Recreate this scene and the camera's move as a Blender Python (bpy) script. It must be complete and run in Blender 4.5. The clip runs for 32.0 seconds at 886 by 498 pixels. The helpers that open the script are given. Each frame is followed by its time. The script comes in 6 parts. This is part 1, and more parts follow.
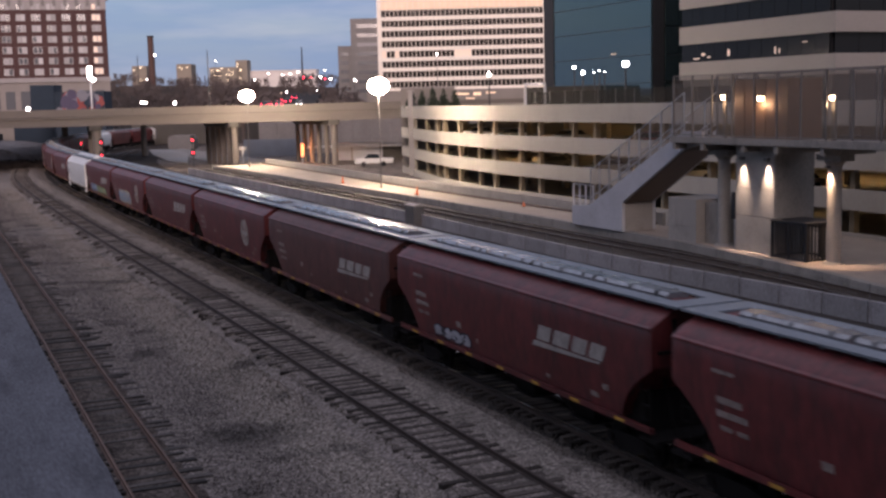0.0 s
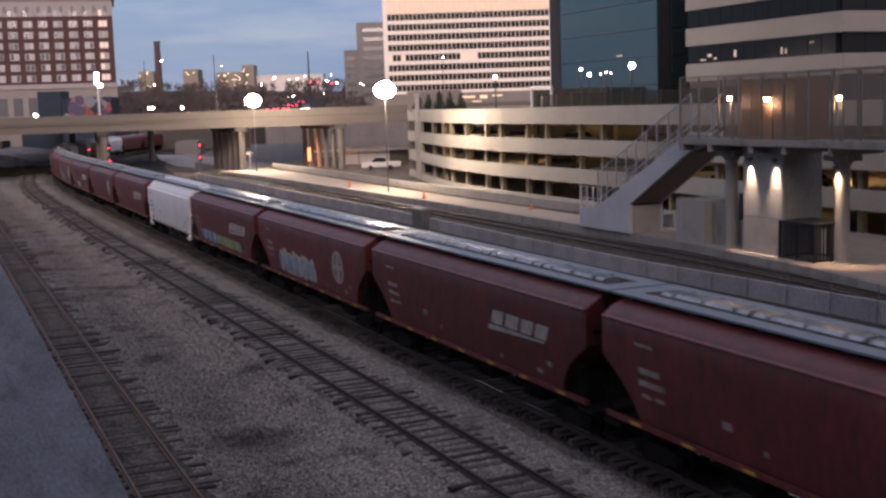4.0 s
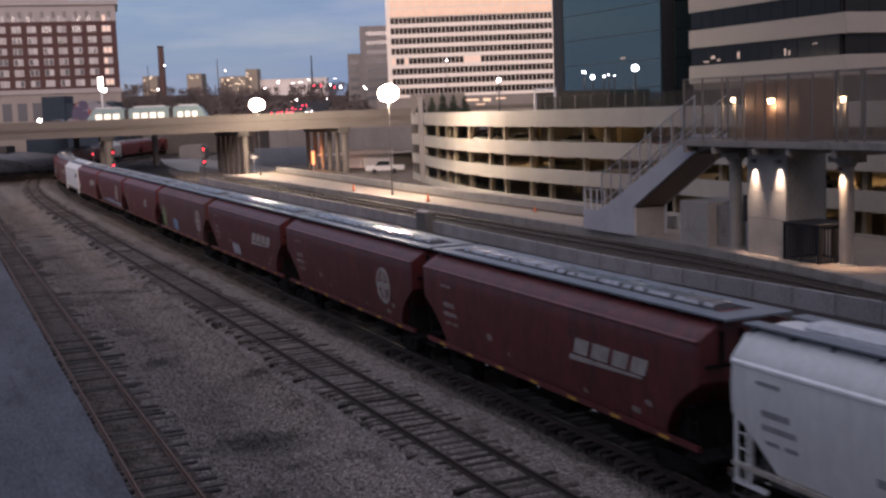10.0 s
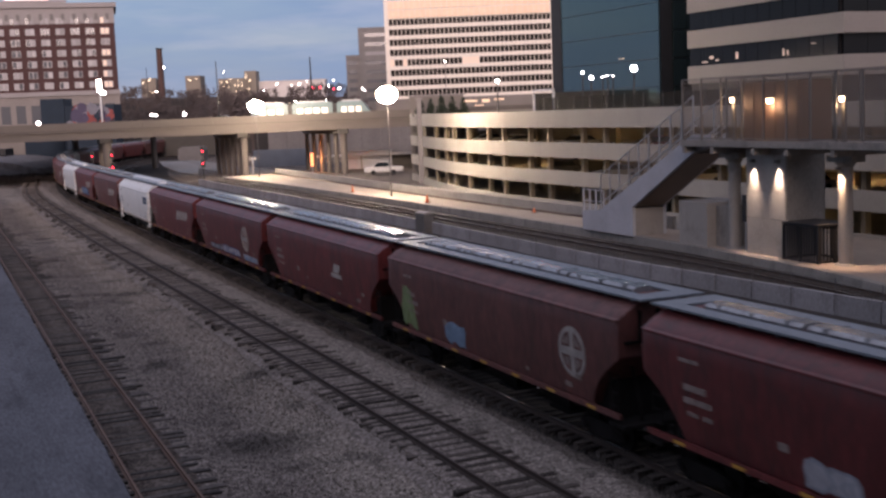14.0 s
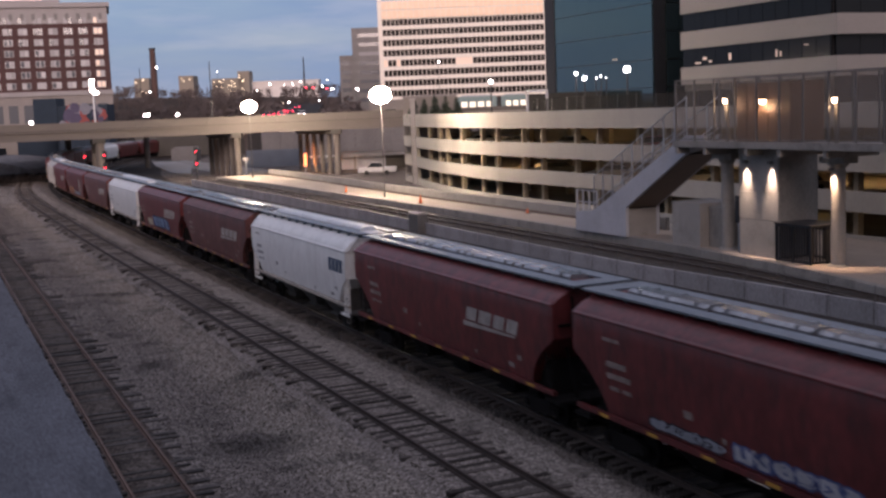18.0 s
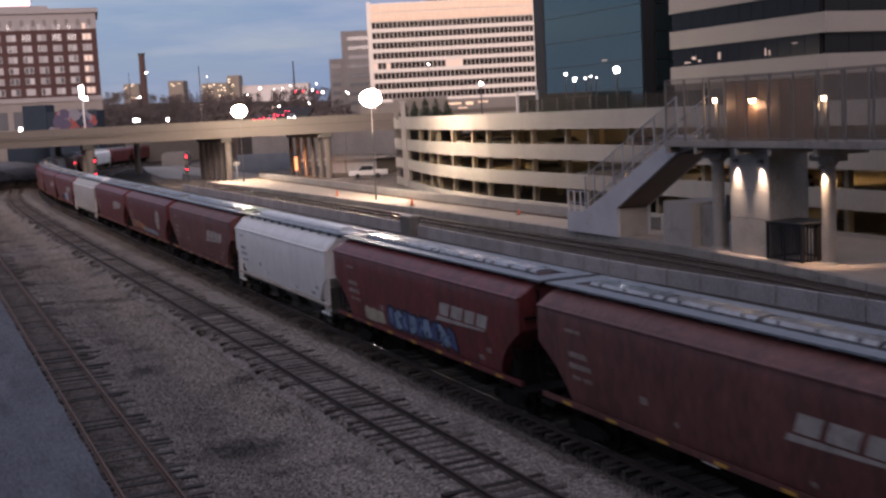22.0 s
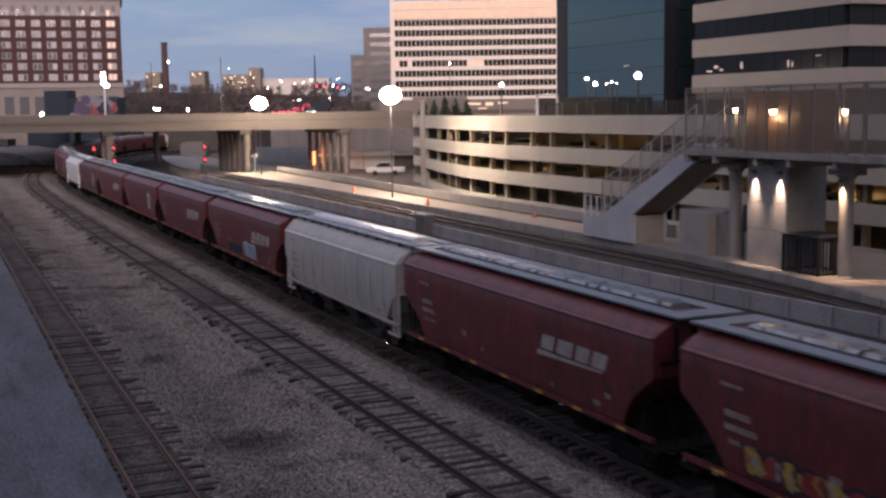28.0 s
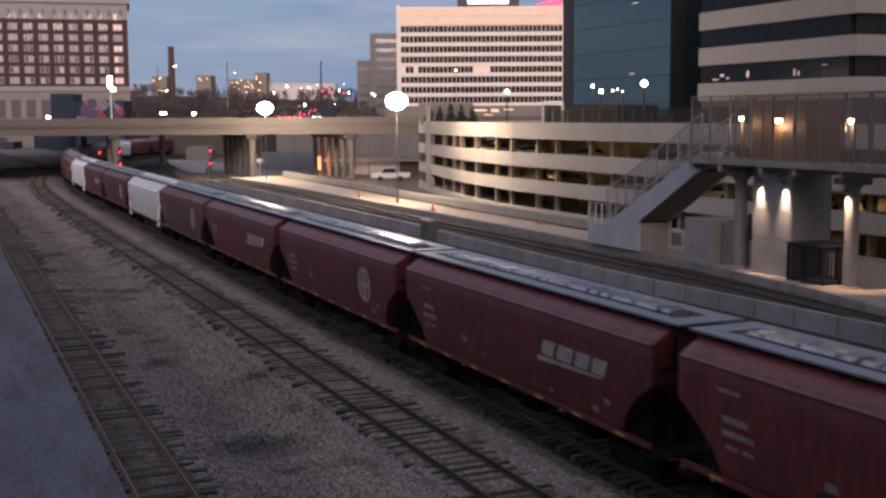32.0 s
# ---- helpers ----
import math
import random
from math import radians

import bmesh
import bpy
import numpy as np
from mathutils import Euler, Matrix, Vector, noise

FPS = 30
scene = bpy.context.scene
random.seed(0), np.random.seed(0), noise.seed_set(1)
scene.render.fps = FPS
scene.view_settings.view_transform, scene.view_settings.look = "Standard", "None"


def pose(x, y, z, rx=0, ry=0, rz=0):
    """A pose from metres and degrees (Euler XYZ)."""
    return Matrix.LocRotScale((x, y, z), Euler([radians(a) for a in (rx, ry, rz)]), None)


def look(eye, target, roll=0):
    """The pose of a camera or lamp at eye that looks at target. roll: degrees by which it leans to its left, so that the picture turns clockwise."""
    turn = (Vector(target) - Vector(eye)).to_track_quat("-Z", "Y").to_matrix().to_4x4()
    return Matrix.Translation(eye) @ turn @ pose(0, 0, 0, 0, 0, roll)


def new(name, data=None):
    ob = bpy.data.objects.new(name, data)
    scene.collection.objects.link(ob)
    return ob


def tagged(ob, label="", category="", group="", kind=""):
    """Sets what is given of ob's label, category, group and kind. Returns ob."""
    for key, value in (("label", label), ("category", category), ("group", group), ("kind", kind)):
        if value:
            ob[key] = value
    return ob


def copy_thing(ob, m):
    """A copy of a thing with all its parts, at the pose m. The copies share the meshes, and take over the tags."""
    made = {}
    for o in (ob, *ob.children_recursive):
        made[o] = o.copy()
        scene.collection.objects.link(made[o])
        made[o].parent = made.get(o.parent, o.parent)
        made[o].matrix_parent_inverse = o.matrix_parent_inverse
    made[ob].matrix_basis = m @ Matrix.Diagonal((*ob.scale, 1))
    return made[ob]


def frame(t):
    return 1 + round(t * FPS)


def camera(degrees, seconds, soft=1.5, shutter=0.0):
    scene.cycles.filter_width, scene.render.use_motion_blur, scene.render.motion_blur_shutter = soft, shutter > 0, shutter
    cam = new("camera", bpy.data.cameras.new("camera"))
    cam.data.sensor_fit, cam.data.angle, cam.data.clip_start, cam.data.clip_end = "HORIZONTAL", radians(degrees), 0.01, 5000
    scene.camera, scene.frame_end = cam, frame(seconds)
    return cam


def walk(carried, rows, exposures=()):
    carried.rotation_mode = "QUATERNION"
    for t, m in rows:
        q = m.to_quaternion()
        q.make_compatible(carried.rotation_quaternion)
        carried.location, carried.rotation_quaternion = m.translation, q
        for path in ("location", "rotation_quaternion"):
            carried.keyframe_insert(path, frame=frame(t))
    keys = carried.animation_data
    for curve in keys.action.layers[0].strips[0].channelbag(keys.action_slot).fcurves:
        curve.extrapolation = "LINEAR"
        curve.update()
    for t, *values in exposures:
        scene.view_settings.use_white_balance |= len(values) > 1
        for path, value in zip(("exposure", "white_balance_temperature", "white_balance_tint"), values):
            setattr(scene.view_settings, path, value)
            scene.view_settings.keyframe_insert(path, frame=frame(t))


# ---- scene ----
# the camera stands on a footbridge and is panned a little by hand: seconds, tilt, lean, turn
EYE = (0.0, 0.0, 10.09)
TURNS = [
    (0, 82.757, 1.414, -24.261), (0.5, 82.642, 1.536, -24.241), (1, 82.673, 1.826, -24.244), (1.5, 82.761, 1.767, -24.152),
    (2, 82.791, 1.660, -24.054), (2.5, 82.880, 1.668, -23.983), (3, 82.865, 1.664, -24.010), (3.5, 82.914, 1.813, -23.955),
    (5.5, 82.932, 1.927, -23.947), (6, 82.962, 1.999, -23.942), (6.5, 82.957, 2.025, -23.916), (7, 82.964, 2.026, -23.922),
    (7.5, 82.983, 2.086, -23.886), (8, 83.038, 2.143, -23.848), (8.5, 83.058, 2.080, -23.840), (9, 83.080, 2.143, -23.761),
    (9.5, 83.090, 2.158, -23.735), (10, 83.078, 2.138, -23.776), (10.5, 83.056, 2.105, -23.877), (11, 83.043, 2.168, -23.942),
    (11.5, 83.040, 2.165, -23.936), (12, 83.046, 2.169, -23.870), (12.5, 83.050, 2.191, -23.844), (13, 83.027, 2.205, -23.888),
    (13.5, 83.060, 2.081, -23.895), (14, 83.131, 2.335, -23.837), (14.5, 83.250, 2.272, -23.754), (16.5, 83.199, 2.200, -23.893),
    (17, 83.291, 2.144, -24.080), (17.5, 83.244, 2.232, -24.123), (18, 83.143, 2.245, -24.156), (18.5, 83.074, 2.271, -24.059),
    (19, 83.065, 2.332, -23.984), (19.5, 83.095, 2.418, -24.056), (20, 83.132, 2.396, -24.067), (20.5, 83.229, 2.731, -23.979),
    (21, 83.227, 2.744, -24.145), (21.5, 83.222, 2.800, -24.398), (22, 83.230, 2.850, -24.626), (22.5, 83.262, 2.663, -24.812),
    (23, 83.154, 2.667, -24.891), (23.5, 83.037, 2.331, -24.807), (24, 82.895, 1.981, -24.735), (24.5, 82.721, 2.031, -24.730),
    (25, 82.722, 2.126, -24.877), (25.5, 82.883, 1.865, -24.875), (27.5, 83.275, 1.015, -24.151), (28, 83.235, 0.784, -23.673),
    (28.5, 83.240, 0.531, -23.423), (29, 83.283, 0.549, -23.511), (29.5, 83.299, 0.611, -23.634), (30, 83.301, 0.537, -23.635),
    (30.5, 83.423, 0.451, -23.609), (31, 83.516, 0.474, -23.633), (31.5, 83.476, 0.381, -23.529), (32, 83.538, 0.334, -23.396),
]
cam = camera(41.55, 32.0, soft=2.6, shutter=0.4)
walk(cam, [(t, pose(*EYE, tilt, lean, turn)) for t, tilt, lean, turn in TURNS], [(0, 0.51, 6750, 22), (7.5, 0.49, 6750, 22), (9, 0.23, 6600, 21), (11, 0.47, 6750, 22), (17, 0.49, 6750, 22), (20, 0.23, 6600, 21), (21, 0.21, 6600, 21), (22, 0.41, 6750, 22), (23, 0.37, 6750, 22), (24, 0.27, 6650, 21), (25.5, 0.23, 6600, 21), (28, 0.41, 6750, 22), (29, 0.39, 6750, 22), (30, 0.24, 6700, 21), (31, 0.29, 6700, 22), (32, 0.34, 6750, 22)])

# ---- sky and light: dusk under a thin overcast ----
world = bpy.data.worlds.new("dusk_sky")
scene.world = world
world.use_nodes = True
wn, wl = world.node_tree.nodes, world.node_tree.links
wn.clear()
w_out = wn.new("ShaderNodeOutputWorld")
w_bg = wn.new("ShaderNodeBackground")
w_sky = wn.new("ShaderNodeTexSky")
w_sky.sky_type = "NISHITA"
w_sky.sun_disc = False
w_sky.sun_elevation = radians(14.0)
w_sky.sun_rotation = radians(156.5)
w_sky.altitude = 250
w_sky.air_density = 1.3
w_sky.dust_density = 1.0
w_sky.ozone_density = 3.0
w_tc = wn.new("ShaderNodeTexCoord")
w_map = wn.new("ShaderNodeMapping")
w_map.inputs["Scale"].default_value = (2.2, 2.2, 14.0)
w_noise = wn.new("ShaderNodeTexNoise")
w_noise.inputs["Scale"].default_value = 1.6
w_noise.inputs["Detail"].default_value = 5.0
w_ramp = wn.new("ShaderNodeValToRGB")
w_ramp.color_ramp.elements[0].position = 0.38
w_ramp.color_ramp.elements[0].color = (0.72, 0.72, 0.72, 1)
w_ramp.color_ramp.elements[1].position = 0.68
w_ramp.color_ramp.elements[1].color = (0.97, 0.97, 0.97, 1)
w_mix = wn.new("ShaderNodeMixRGB")
# the overcast is blue near the horizon and paler grey overhead
w_sep = wn.new("ShaderNodeSeparateXYZ")
w_up = wn.new("ShaderNodeValToRGB")
w_up.color_ramp.elements[0].position = 0.12
w_up.color_ramp.elements[0].color = (1.5, 2.4, 4.0, 1)
w_up.color_ramp.elements[1].position = 0.75
w_up.color_ramp.elements[1].color = (4.1, 4.2, 5.0, 1)
wl.new(w_tc.outputs["Generated"], w_map.inputs["Vector"])
wl.new(w_map.outputs["Vector"], w_noise.inputs["Vector"])
wl.new(w_noise.outputs["Fac"], w_ramp.inputs["Fac"])
wl.new(w_tc.outputs["Generated"], w_sep.inputs["Vector"])
wl.new(w_sep.outputs["Z"], w_up.inputs["Fac"])
w_cloud = wn.new("ShaderNodeTexNoise")
w_cloud.inputs["Scale"].default_value = 2.3
w_cloud.inputs["Detail"].default_value = 6.0
w_cloud.inputs["Roughness"].default_value = 0.6
w_cfac = wn.new("ShaderNodeMapRange")
w_cfac.inputs["From Min"].default_value = 0.46
w_cfac.inputs["From Max"].default_value = 0.72
w_cfac.inputs["To Max"].default_value = 0.75
w_pale = wn.new("ShaderNodeMixRGB")
w_pale.inputs["Color2"].default_value = (3.0, 3.5, 4.7, 1)
wl.new(w_map.outputs["Vector"], w_cloud.inputs["Vector"])
wl.new(w_cloud.outputs["Fac"], w_cfac.inputs["Value"])
wl.new(w_cfac.outputs[0], w_pale.inputs["Fac"])
wl.new(w_up.outputs["Color"], w_pale.inputs["Color1"])
wl.new(w_pale.outputs["Color"], w_mix.inputs["Color2"])
wl.new(w_ramp.outputs["Color"], w_mix.inputs["Fac"])
wl.new(w_sky.outputs["Color"], w_mix.inputs["Color1"])
wl.new(w_mix.outputs["Color"], w_bg.inputs["Color"])
w_bg.inputs["Strength"].default_value = 0.1
wl.new(w_bg.outputs["Background"], w_out.inputs["Surface"])

sun = new("sun", bpy.data.lights.new("sun", "SUN"))
sun.data.energy = 2.7
sun.data.angle = radians(40)
sun.data.color = (1.0, 0.8, 0.7)
sun.matrix_world = look((0, 0, 100), (39.9, 91.7, 75))

# ---- small builders ----
def mat(name, base, rough=0.8, metal=0.0, vary=0.25, scale=3.0, fine=40.0, bump=0.15, spec=0.5, dirt=None, dirt_amt=0.0, rnd=0.0, stretch=(1, 1, 1)):
    m = bpy.data.materials.new(name)
    m.use_nodes = True
    n, l = m.node_tree.nodes, m.node_tree.links
    b = n["Principled BSDF"]
    b.inputs["Roughness"].default_value = rough
    b.inputs["Metallic"].default_value = metal
    b.inputs["Specular IOR Level"].default_value = spec
    tc = n.new("ShaderNodeTexCoord")
    mp = n.new("ShaderNodeMapping")
    mp.inputs["Scale"].default_value = stretch
    l.new(tc.outputs["Object"], mp.inputs["Vector"])
    big = n.new("ShaderNodeTexNoise")
    big.inputs["Scale"].default_value = 1.0 / scale
    big.inputs["Detail"].default_value = 6
    big.inputs["Roughness"].default_value = 0.6
    small = n.new("ShaderNodeTexNoise")
    small.inputs["Scale"].default_value = fine
    small.inputs["Detail"].default_value = 3
    for q in (big, small):
        l.new(mp.outputs["Vector"], q.inputs["Vector"])
    add = n.new("ShaderNodeMath")
    add.operation = "ADD"
    l.new(big.outputs["Fac"], add.inputs[0])
    l.new(small.outputs["Fac"], add.inputs[1])
    rng = n.new("ShaderNodeMapRange")
    rng.inputs["From Min"].default_value = 0.6
    rng.inputs["From Max"].default_value = 1.4
    rng.inputs["To Min"].default_value = 1 - vary
    rng.inputs["To Max"].default_value = 1 + vary
    l.new(add.outputs[0], rng.inputs["Value"])
    val = rng.outputs[0]
    if rnd:
        oi = n.new("ShaderNodeObjectInfo")
        r2 = n.new("ShaderNodeMapRange")
        r2.inputs["To Min"].default_value = 1 - rnd
        r2.inputs["To Max"].default_value = 1 + rnd
        l.new(oi.outputs["Random"], r2.inputs["Value"])
        mu = n.new("ShaderNodeMath")
        mu.operation = "MULTIPLY"
        l.new(val, mu.inputs[0])
        l.new(r2.outputs[0], mu.inputs[1])
        val = mu.outputs[0]
    hue = n.new("ShaderNodeHueSaturation")
    hue.inputs["Color"].default_value = (*base, 1)
    l.new(val, hue.inputs["Value"])
    col = hue.outputs["Color"]
    if dirt:
        sp = n.new("ShaderNodeTexNoise")
        sp.inputs["Scale"].default_value = 2.2 / scale
        sp.inputs["Detail"].default_value = 8
        sp.inputs["Roughness"].default_value = 0.7
        l.new(mp.outputs["Vector"], sp.inputs["Vector"])
        rp = n.new("ShaderNodeMapRange")
        rp.inputs["From Min"].default_value = 0.5
        rp.inputs["From Max"].default_value = 0.72
        rp.inputs["To Max"].default_value = dirt_amt
        l.new(sp.outputs["Fac"], rp.inputs["Value"])
        mx = n.new("ShaderNodeMixRGB")
        mx.inputs["Color2"].default_value = (*dirt, 1)
        l.new(rp.outputs[0], mx.inputs["Fac"])
        l.new(col, mx.inputs["Color1"])
        col = mx.outputs["Color"]
    l.new(col, b.inputs["Base Color"])
    if bump:
        bp = n.new("ShaderNodeBump")
        bp.inputs["Strength"].default_value = bump
        bp.inputs["Distance"].default_value = 0.02
        l.new(small.outputs["Fac"], bp.inputs["Height"])
        l.new(bp.outputs["Normal"], b.inputs["Normal"])
    return m


def glow(name, color, strength):
    m = bpy.data.materials.new(name)
    m.use_nodes = True
    b = m.node_tree.nodes["Principled BSDF"]
    b.inputs["Base Color"].default_value = (*color, 1)
    b.inputs["Emission Color"].default_value = (*color, 1)
    b.inputs["Emission Strength"].default_value = strength
    return m


def glass_mat(name, base, rough=0.05, metal=0.0, spec=0.8):
    m = bpy.data.materials.new(name)
    m.use_nodes = True
    b = m.node_tree.nodes["Principled BSDF"]
    b.inputs["Base Color"].default_value = (*base, 1)
    b.inputs["Roughness"].default_value = rough
    b.inputs["Metallic"].default_value = metal
    b.inputs["Specular IOR Level"].default_value = spec
    return m


def box(bm, x0, y0, z0, x1, y1, z1):
    v = [bm.verts.new(p) for p in ((x0, y0, z0), (x1, y0, z0), (x1, y1, z0), (x0, y1, z0), (x0, y0, z1), (x1, y0, z1), (x1, y1, z1), (x0, y1, z1))]
    for f in ((0, 3, 2, 1), (4, 5, 6, 7), (0, 1, 5, 4), (1, 2, 6, 5), (2, 3, 7, 6), (3, 0, 4, 7)):
        bm.faces.new([v[i] for i in f])
    return v


def prism(bm, pts, axis, a, b):
    """A closed outline pts in the plane square to axis ('x','y','z'), drawn out from a to b."""
    def at(p, q):
        return {"x": (q, p[0], p[1]), "y": (p[0], q, p[1]), "z": (p[0], p[1], q)}[axis]
    lo = [bm.verts.new(at(p, a)) for p in pts]
    hi = [bm.verts.new(at(p, b)) for p in pts]
    n = len(pts)
    bm.faces.new(lo)
    bm.faces.new(hi[::-1])
    for i in range(n):
        bm.faces.new((lo[i], lo[(i + 1) % n], hi[(i + 1) % n], hi[i]))
    return lo + hi


def tube(bm, p, q, r, r2=None, seg=8):
    """A round bar from p to q."""
    p, q = Vector(p), Vector(q)
    r2 = r if r2 is None else r2
    d = (q - p).normalized()
    a = d.orthogonal().normalized()
    b = d.cross(a)
    lo, hi = [], []
    for i in range(seg):
        t = 2 * math.pi * i / seg
        o = a * math.cos(t) + b * math.sin(t)
        lo.append(bm.verts.new(p + o * r))
        hi.append(bm.verts.new(q + o * r2))
    bm.faces.new(lo[::-1])
    bm.faces.new(hi)
    for i in range(seg):
        bm.faces.new((lo[i], lo[(i + 1) % seg], hi[(i + 1) % seg], hi[i]))


def ball(bm, c, r, sx=1, sy=1, sz=1, sub=2):
    g = bmesh.ops.create_icosphere(bm, subdivisions=sub, radius=r)
    for v in g["verts"]:
        v.co = Vector((v.co.x * sx, v.co.y * sy, v.co.z * sz)) + Vector(c)


def mesh_of(name, bm, material):
    bmesh.ops.recalc_face_normals(bm, faces=bm.faces)
    me = bpy.data.meshes.new(name)
    bm.to_mesh(me)
    bm.free()
    me.materials.append(material)
    return me


def rounded(ob, degrees=34):
    """Shades a hull smooth but for its sharp edges."""
    for p in ob.data.polygons:
        p.use_smooth = True
    ob.data.set_sharp_from_angle(angle=radians(degrees))


def part(name, bm, material, parent, label=""):
    ob = new(name, mesh_of(name, bm, material))
    ob.parent = parent
    if label:
        ob["label"] = label
    return ob


def solid(name, bm, material, label="", category="", group="", kind="", m=None):
    ob = new(name, mesh_of(name, bm, material))
    if m is not None:
        ob.matrix_world = m
    return tagged(ob, label, category, group, kind)


def thing(name, label="", category="", group="", kind="", m=None):
    ob = new(name)
    ob.empty_display_size = 0.2
    if m is not None:
        ob.matrix_world = m
    return tagged(ob, label, category, group, kind)


def boxes(name, parent, material, lst, label=""):
    bm = bmesh.new()
    for b in lst:
        box(bm, *b)
    return part(name, bm, material, parent, label)


def link_shared(name, me, parent, m):
    ob = new(name, me)
    ob.parent = parent
    ob.matrix_local = m
    return ob


SKEW = -23.5


def place(x, y, z=0.0, turn=0.0):
    """A pose given square to the view: x to its right, y ahead of the camera."""
    return pose(0, 0, 0, 0, 0, SKEW) @ pose(x, y, z, 0, 0, turn)

# ---- materials ----
def gravel_mat(name, base, pale, dark, strip_x, strip_half, stain=None):
    """Stony ground: small stones of uneven tone, dark oily blotches, and a paler spread of gravel along one line."""
    m = bpy.data.materials.new(name)
    m.use_nodes = True
    n, l = m.node_tree.nodes, m.node_tree.links
    bs = n["Principled BSDF"]
    bs.inputs["Roughness"].default_value = 0.95
    bs.inputs["Specular IOR Level"].default_value = 0.02
    tc = n.new("ShaderNodeTexCoord")

    def tex(kind, scale, detail=4.0, rough=0.6):
        q = n.new(kind)
        q.inputs["Scale"].default_value = scale
        q.inputs["Detail"].default_value = detail
        q.inputs["Roughness"].default_value = rough
        l.new(tc.outputs["Object"], q.inputs["Vector"])
        return q

    def rerange(sock, a, b, c, d):
        q = n.new("ShaderNodeMapRange")
        q.interpolation_type = "SMOOTHSTEP"
        for key, v in zip(("From Min", "From Max", "To Min", "To Max"), (a, b, c, d)):
            q.inputs[key].default_value = v
        l.new(sock, q.inputs["Value"])
        return q.outputs[0]

    def maths(op, p, q):
        k = n.new("ShaderNodeMath")
        k.operation = op
        for i, v in enumerate((p, q)):
            if isinstance(v, float):
                k.inputs[i].default_value = v
            else:
                l.new(v, k.inputs[i])
        return k.outputs[0]

    def mix(f, c1, c2):
        k = n.new("ShaderNodeMixRGB")
        l.new(f, k.inputs["Fac"])
        for key, c in (("Color1", c1), ("Color2", c2)):
            if isinstance(c, tuple):
                k.inputs[key].default_value = (*c, 1)
            else:
                l.new(c, k.inputs[key])
        return k.outputs["Color"]

    sep = n.new("ShaderNodeSeparateXYZ")
    l.new(tc.outputs["Object"], sep.inputs["Vector"])
    wide = tex("ShaderNodeTexNoise", 0.28, 5.0)
    mid = tex("ShaderNodeTexNoise", 1.1, 7.0, 0.65)
    away = maths("ABSOLUTE", maths("ADD", maths("SUBTRACT", sep.outputs["X"], strip_x), maths("MULTIPLY", maths("SUBTRACT", mid.outputs["Fac"], 0.5), 3.0)), 0.0)
    in_strip = rerange(away, strip_half * 0.3, strip_half * 1.5, 1.0, 0.0)
    col = mix(in_strip, base, pale)
    col = mix(rerange(maths("ADD", wide.outputs["Fac"], maths("MULTIPLY", mid.outputs["Fac"], 0.6)), 0.8, 1.02, 0.0, 0.8), col, dark)
    if stain:
        off = n.new("ShaderNodeVectorMath")
        off.operation = "SUBTRACT"
        off.inputs[1].default_value = stain
        l.new(tc.outputs["Object"], off.inputs[0])
        size = n.new("ShaderNodeVectorMath")
        size.operation = "LENGTH"
        l.new(off.outputs["Vector"], size.inputs[0])
        rim = maths("ADD", size.outputs["Value"], maths("MULTIPLY", maths("SUBTRACT", mid.outputs["Fac"], 0.5), 4.0))
        col = mix(rerange(rim, 0.3, 2.2, 0.75, 0.0), col, dark)
    cell = n.new("ShaderNodeTexVoronoi")
    cell.inputs["Scale"].default_value = 16.0
    l.new(tc.outputs["Object"], cell.inputs["Vector"])
    grey = n.new("ShaderNodeSeparateColor")
    l.new(cell.outputs["Color"], grey.inputs["Color"])
    fine = tex("ShaderNodeTexNoise", 7.0, 6.0, 0.7)
    tone = maths("MULTIPLY", rerange(grey.outputs["Red"], 0.0, 1.0, 0.5, 1.45), rerange(fine.outputs["Fac"], 0.3, 0.7, 0.6, 1.4))
    hue = n.new("ShaderNodeHueSaturation")
    l.new(col, hue.inputs["Color"])
    l.new(tone, hue.inputs["Value"])
    l.new(hue.outputs["Color"], bs.inputs["Base Color"])
    bp = n.new("ShaderNodeBump")
    bp.inputs["Strength"].default_value = 0.6
    bp.inputs["Distance"].default_value = 0.03
    l.new(cell.outputs["Distance"], bp.inputs["Height"])
    l.new(bp.outputs["Normal"], bs.inputs["Normal"])
    return m


M_GROUND = gravel_mat("yard_gravel", (0.178, 0.156, 0.142), (0.25, 0.22, 0.192), (0.05, 0.046, 0.043), 11.0, 1.5, (9.1, 36.0, -0.4))
M_BALLAST = gravel_mat("ballast_stone", (0.215, 0.187, 0.168), (0.27, 0.238, 0.21), (0.075, 0.067, 0.061), 15.9, 0.9)
# dark track bed; under the main line it also carries the train's shade
M_DARKBED = mat("oily_shaded_ballast", (0.045, 0.04, 0.037), 0.95, spec=0.1, vary=0.5, scale=2.0, fine=12.0, bump=0.8)
M_ROAD = mat("worn_asphalt", (0.108, 0.11, 0.125), 0.85, vary=0.5, scale=2.2, fine=10.0, bump=0.3, dirt=(0.045, 0.045, 0.05), dirt_amt=0.85, stretch=(1, 0.22, 1), spec=0.2)
M_YARDBED = gravel_mat("earthy_track_bed", (0.082, 0.068, 0.06), (0.11, 0.094, 0.083), (0.03, 0.027, 0.025), 5.6, 0.5)
M_YARDTIE = mat("silvered_old_tie", (0.058, 0.05, 0.045), 0.95, vary=0.5, scale=0.5, fine=14.0, bump=0.6, rnd=0.6, dirt=(0.03, 0.027, 0.025), dirt_amt=0.7)
M_TIE = mat("weathered_tie", (0.072, 0.062, 0.055), 0.95, spec=0.1, vary=0.5, scale=0.6, fine=14.0, bump=0.6, rnd=0.55)
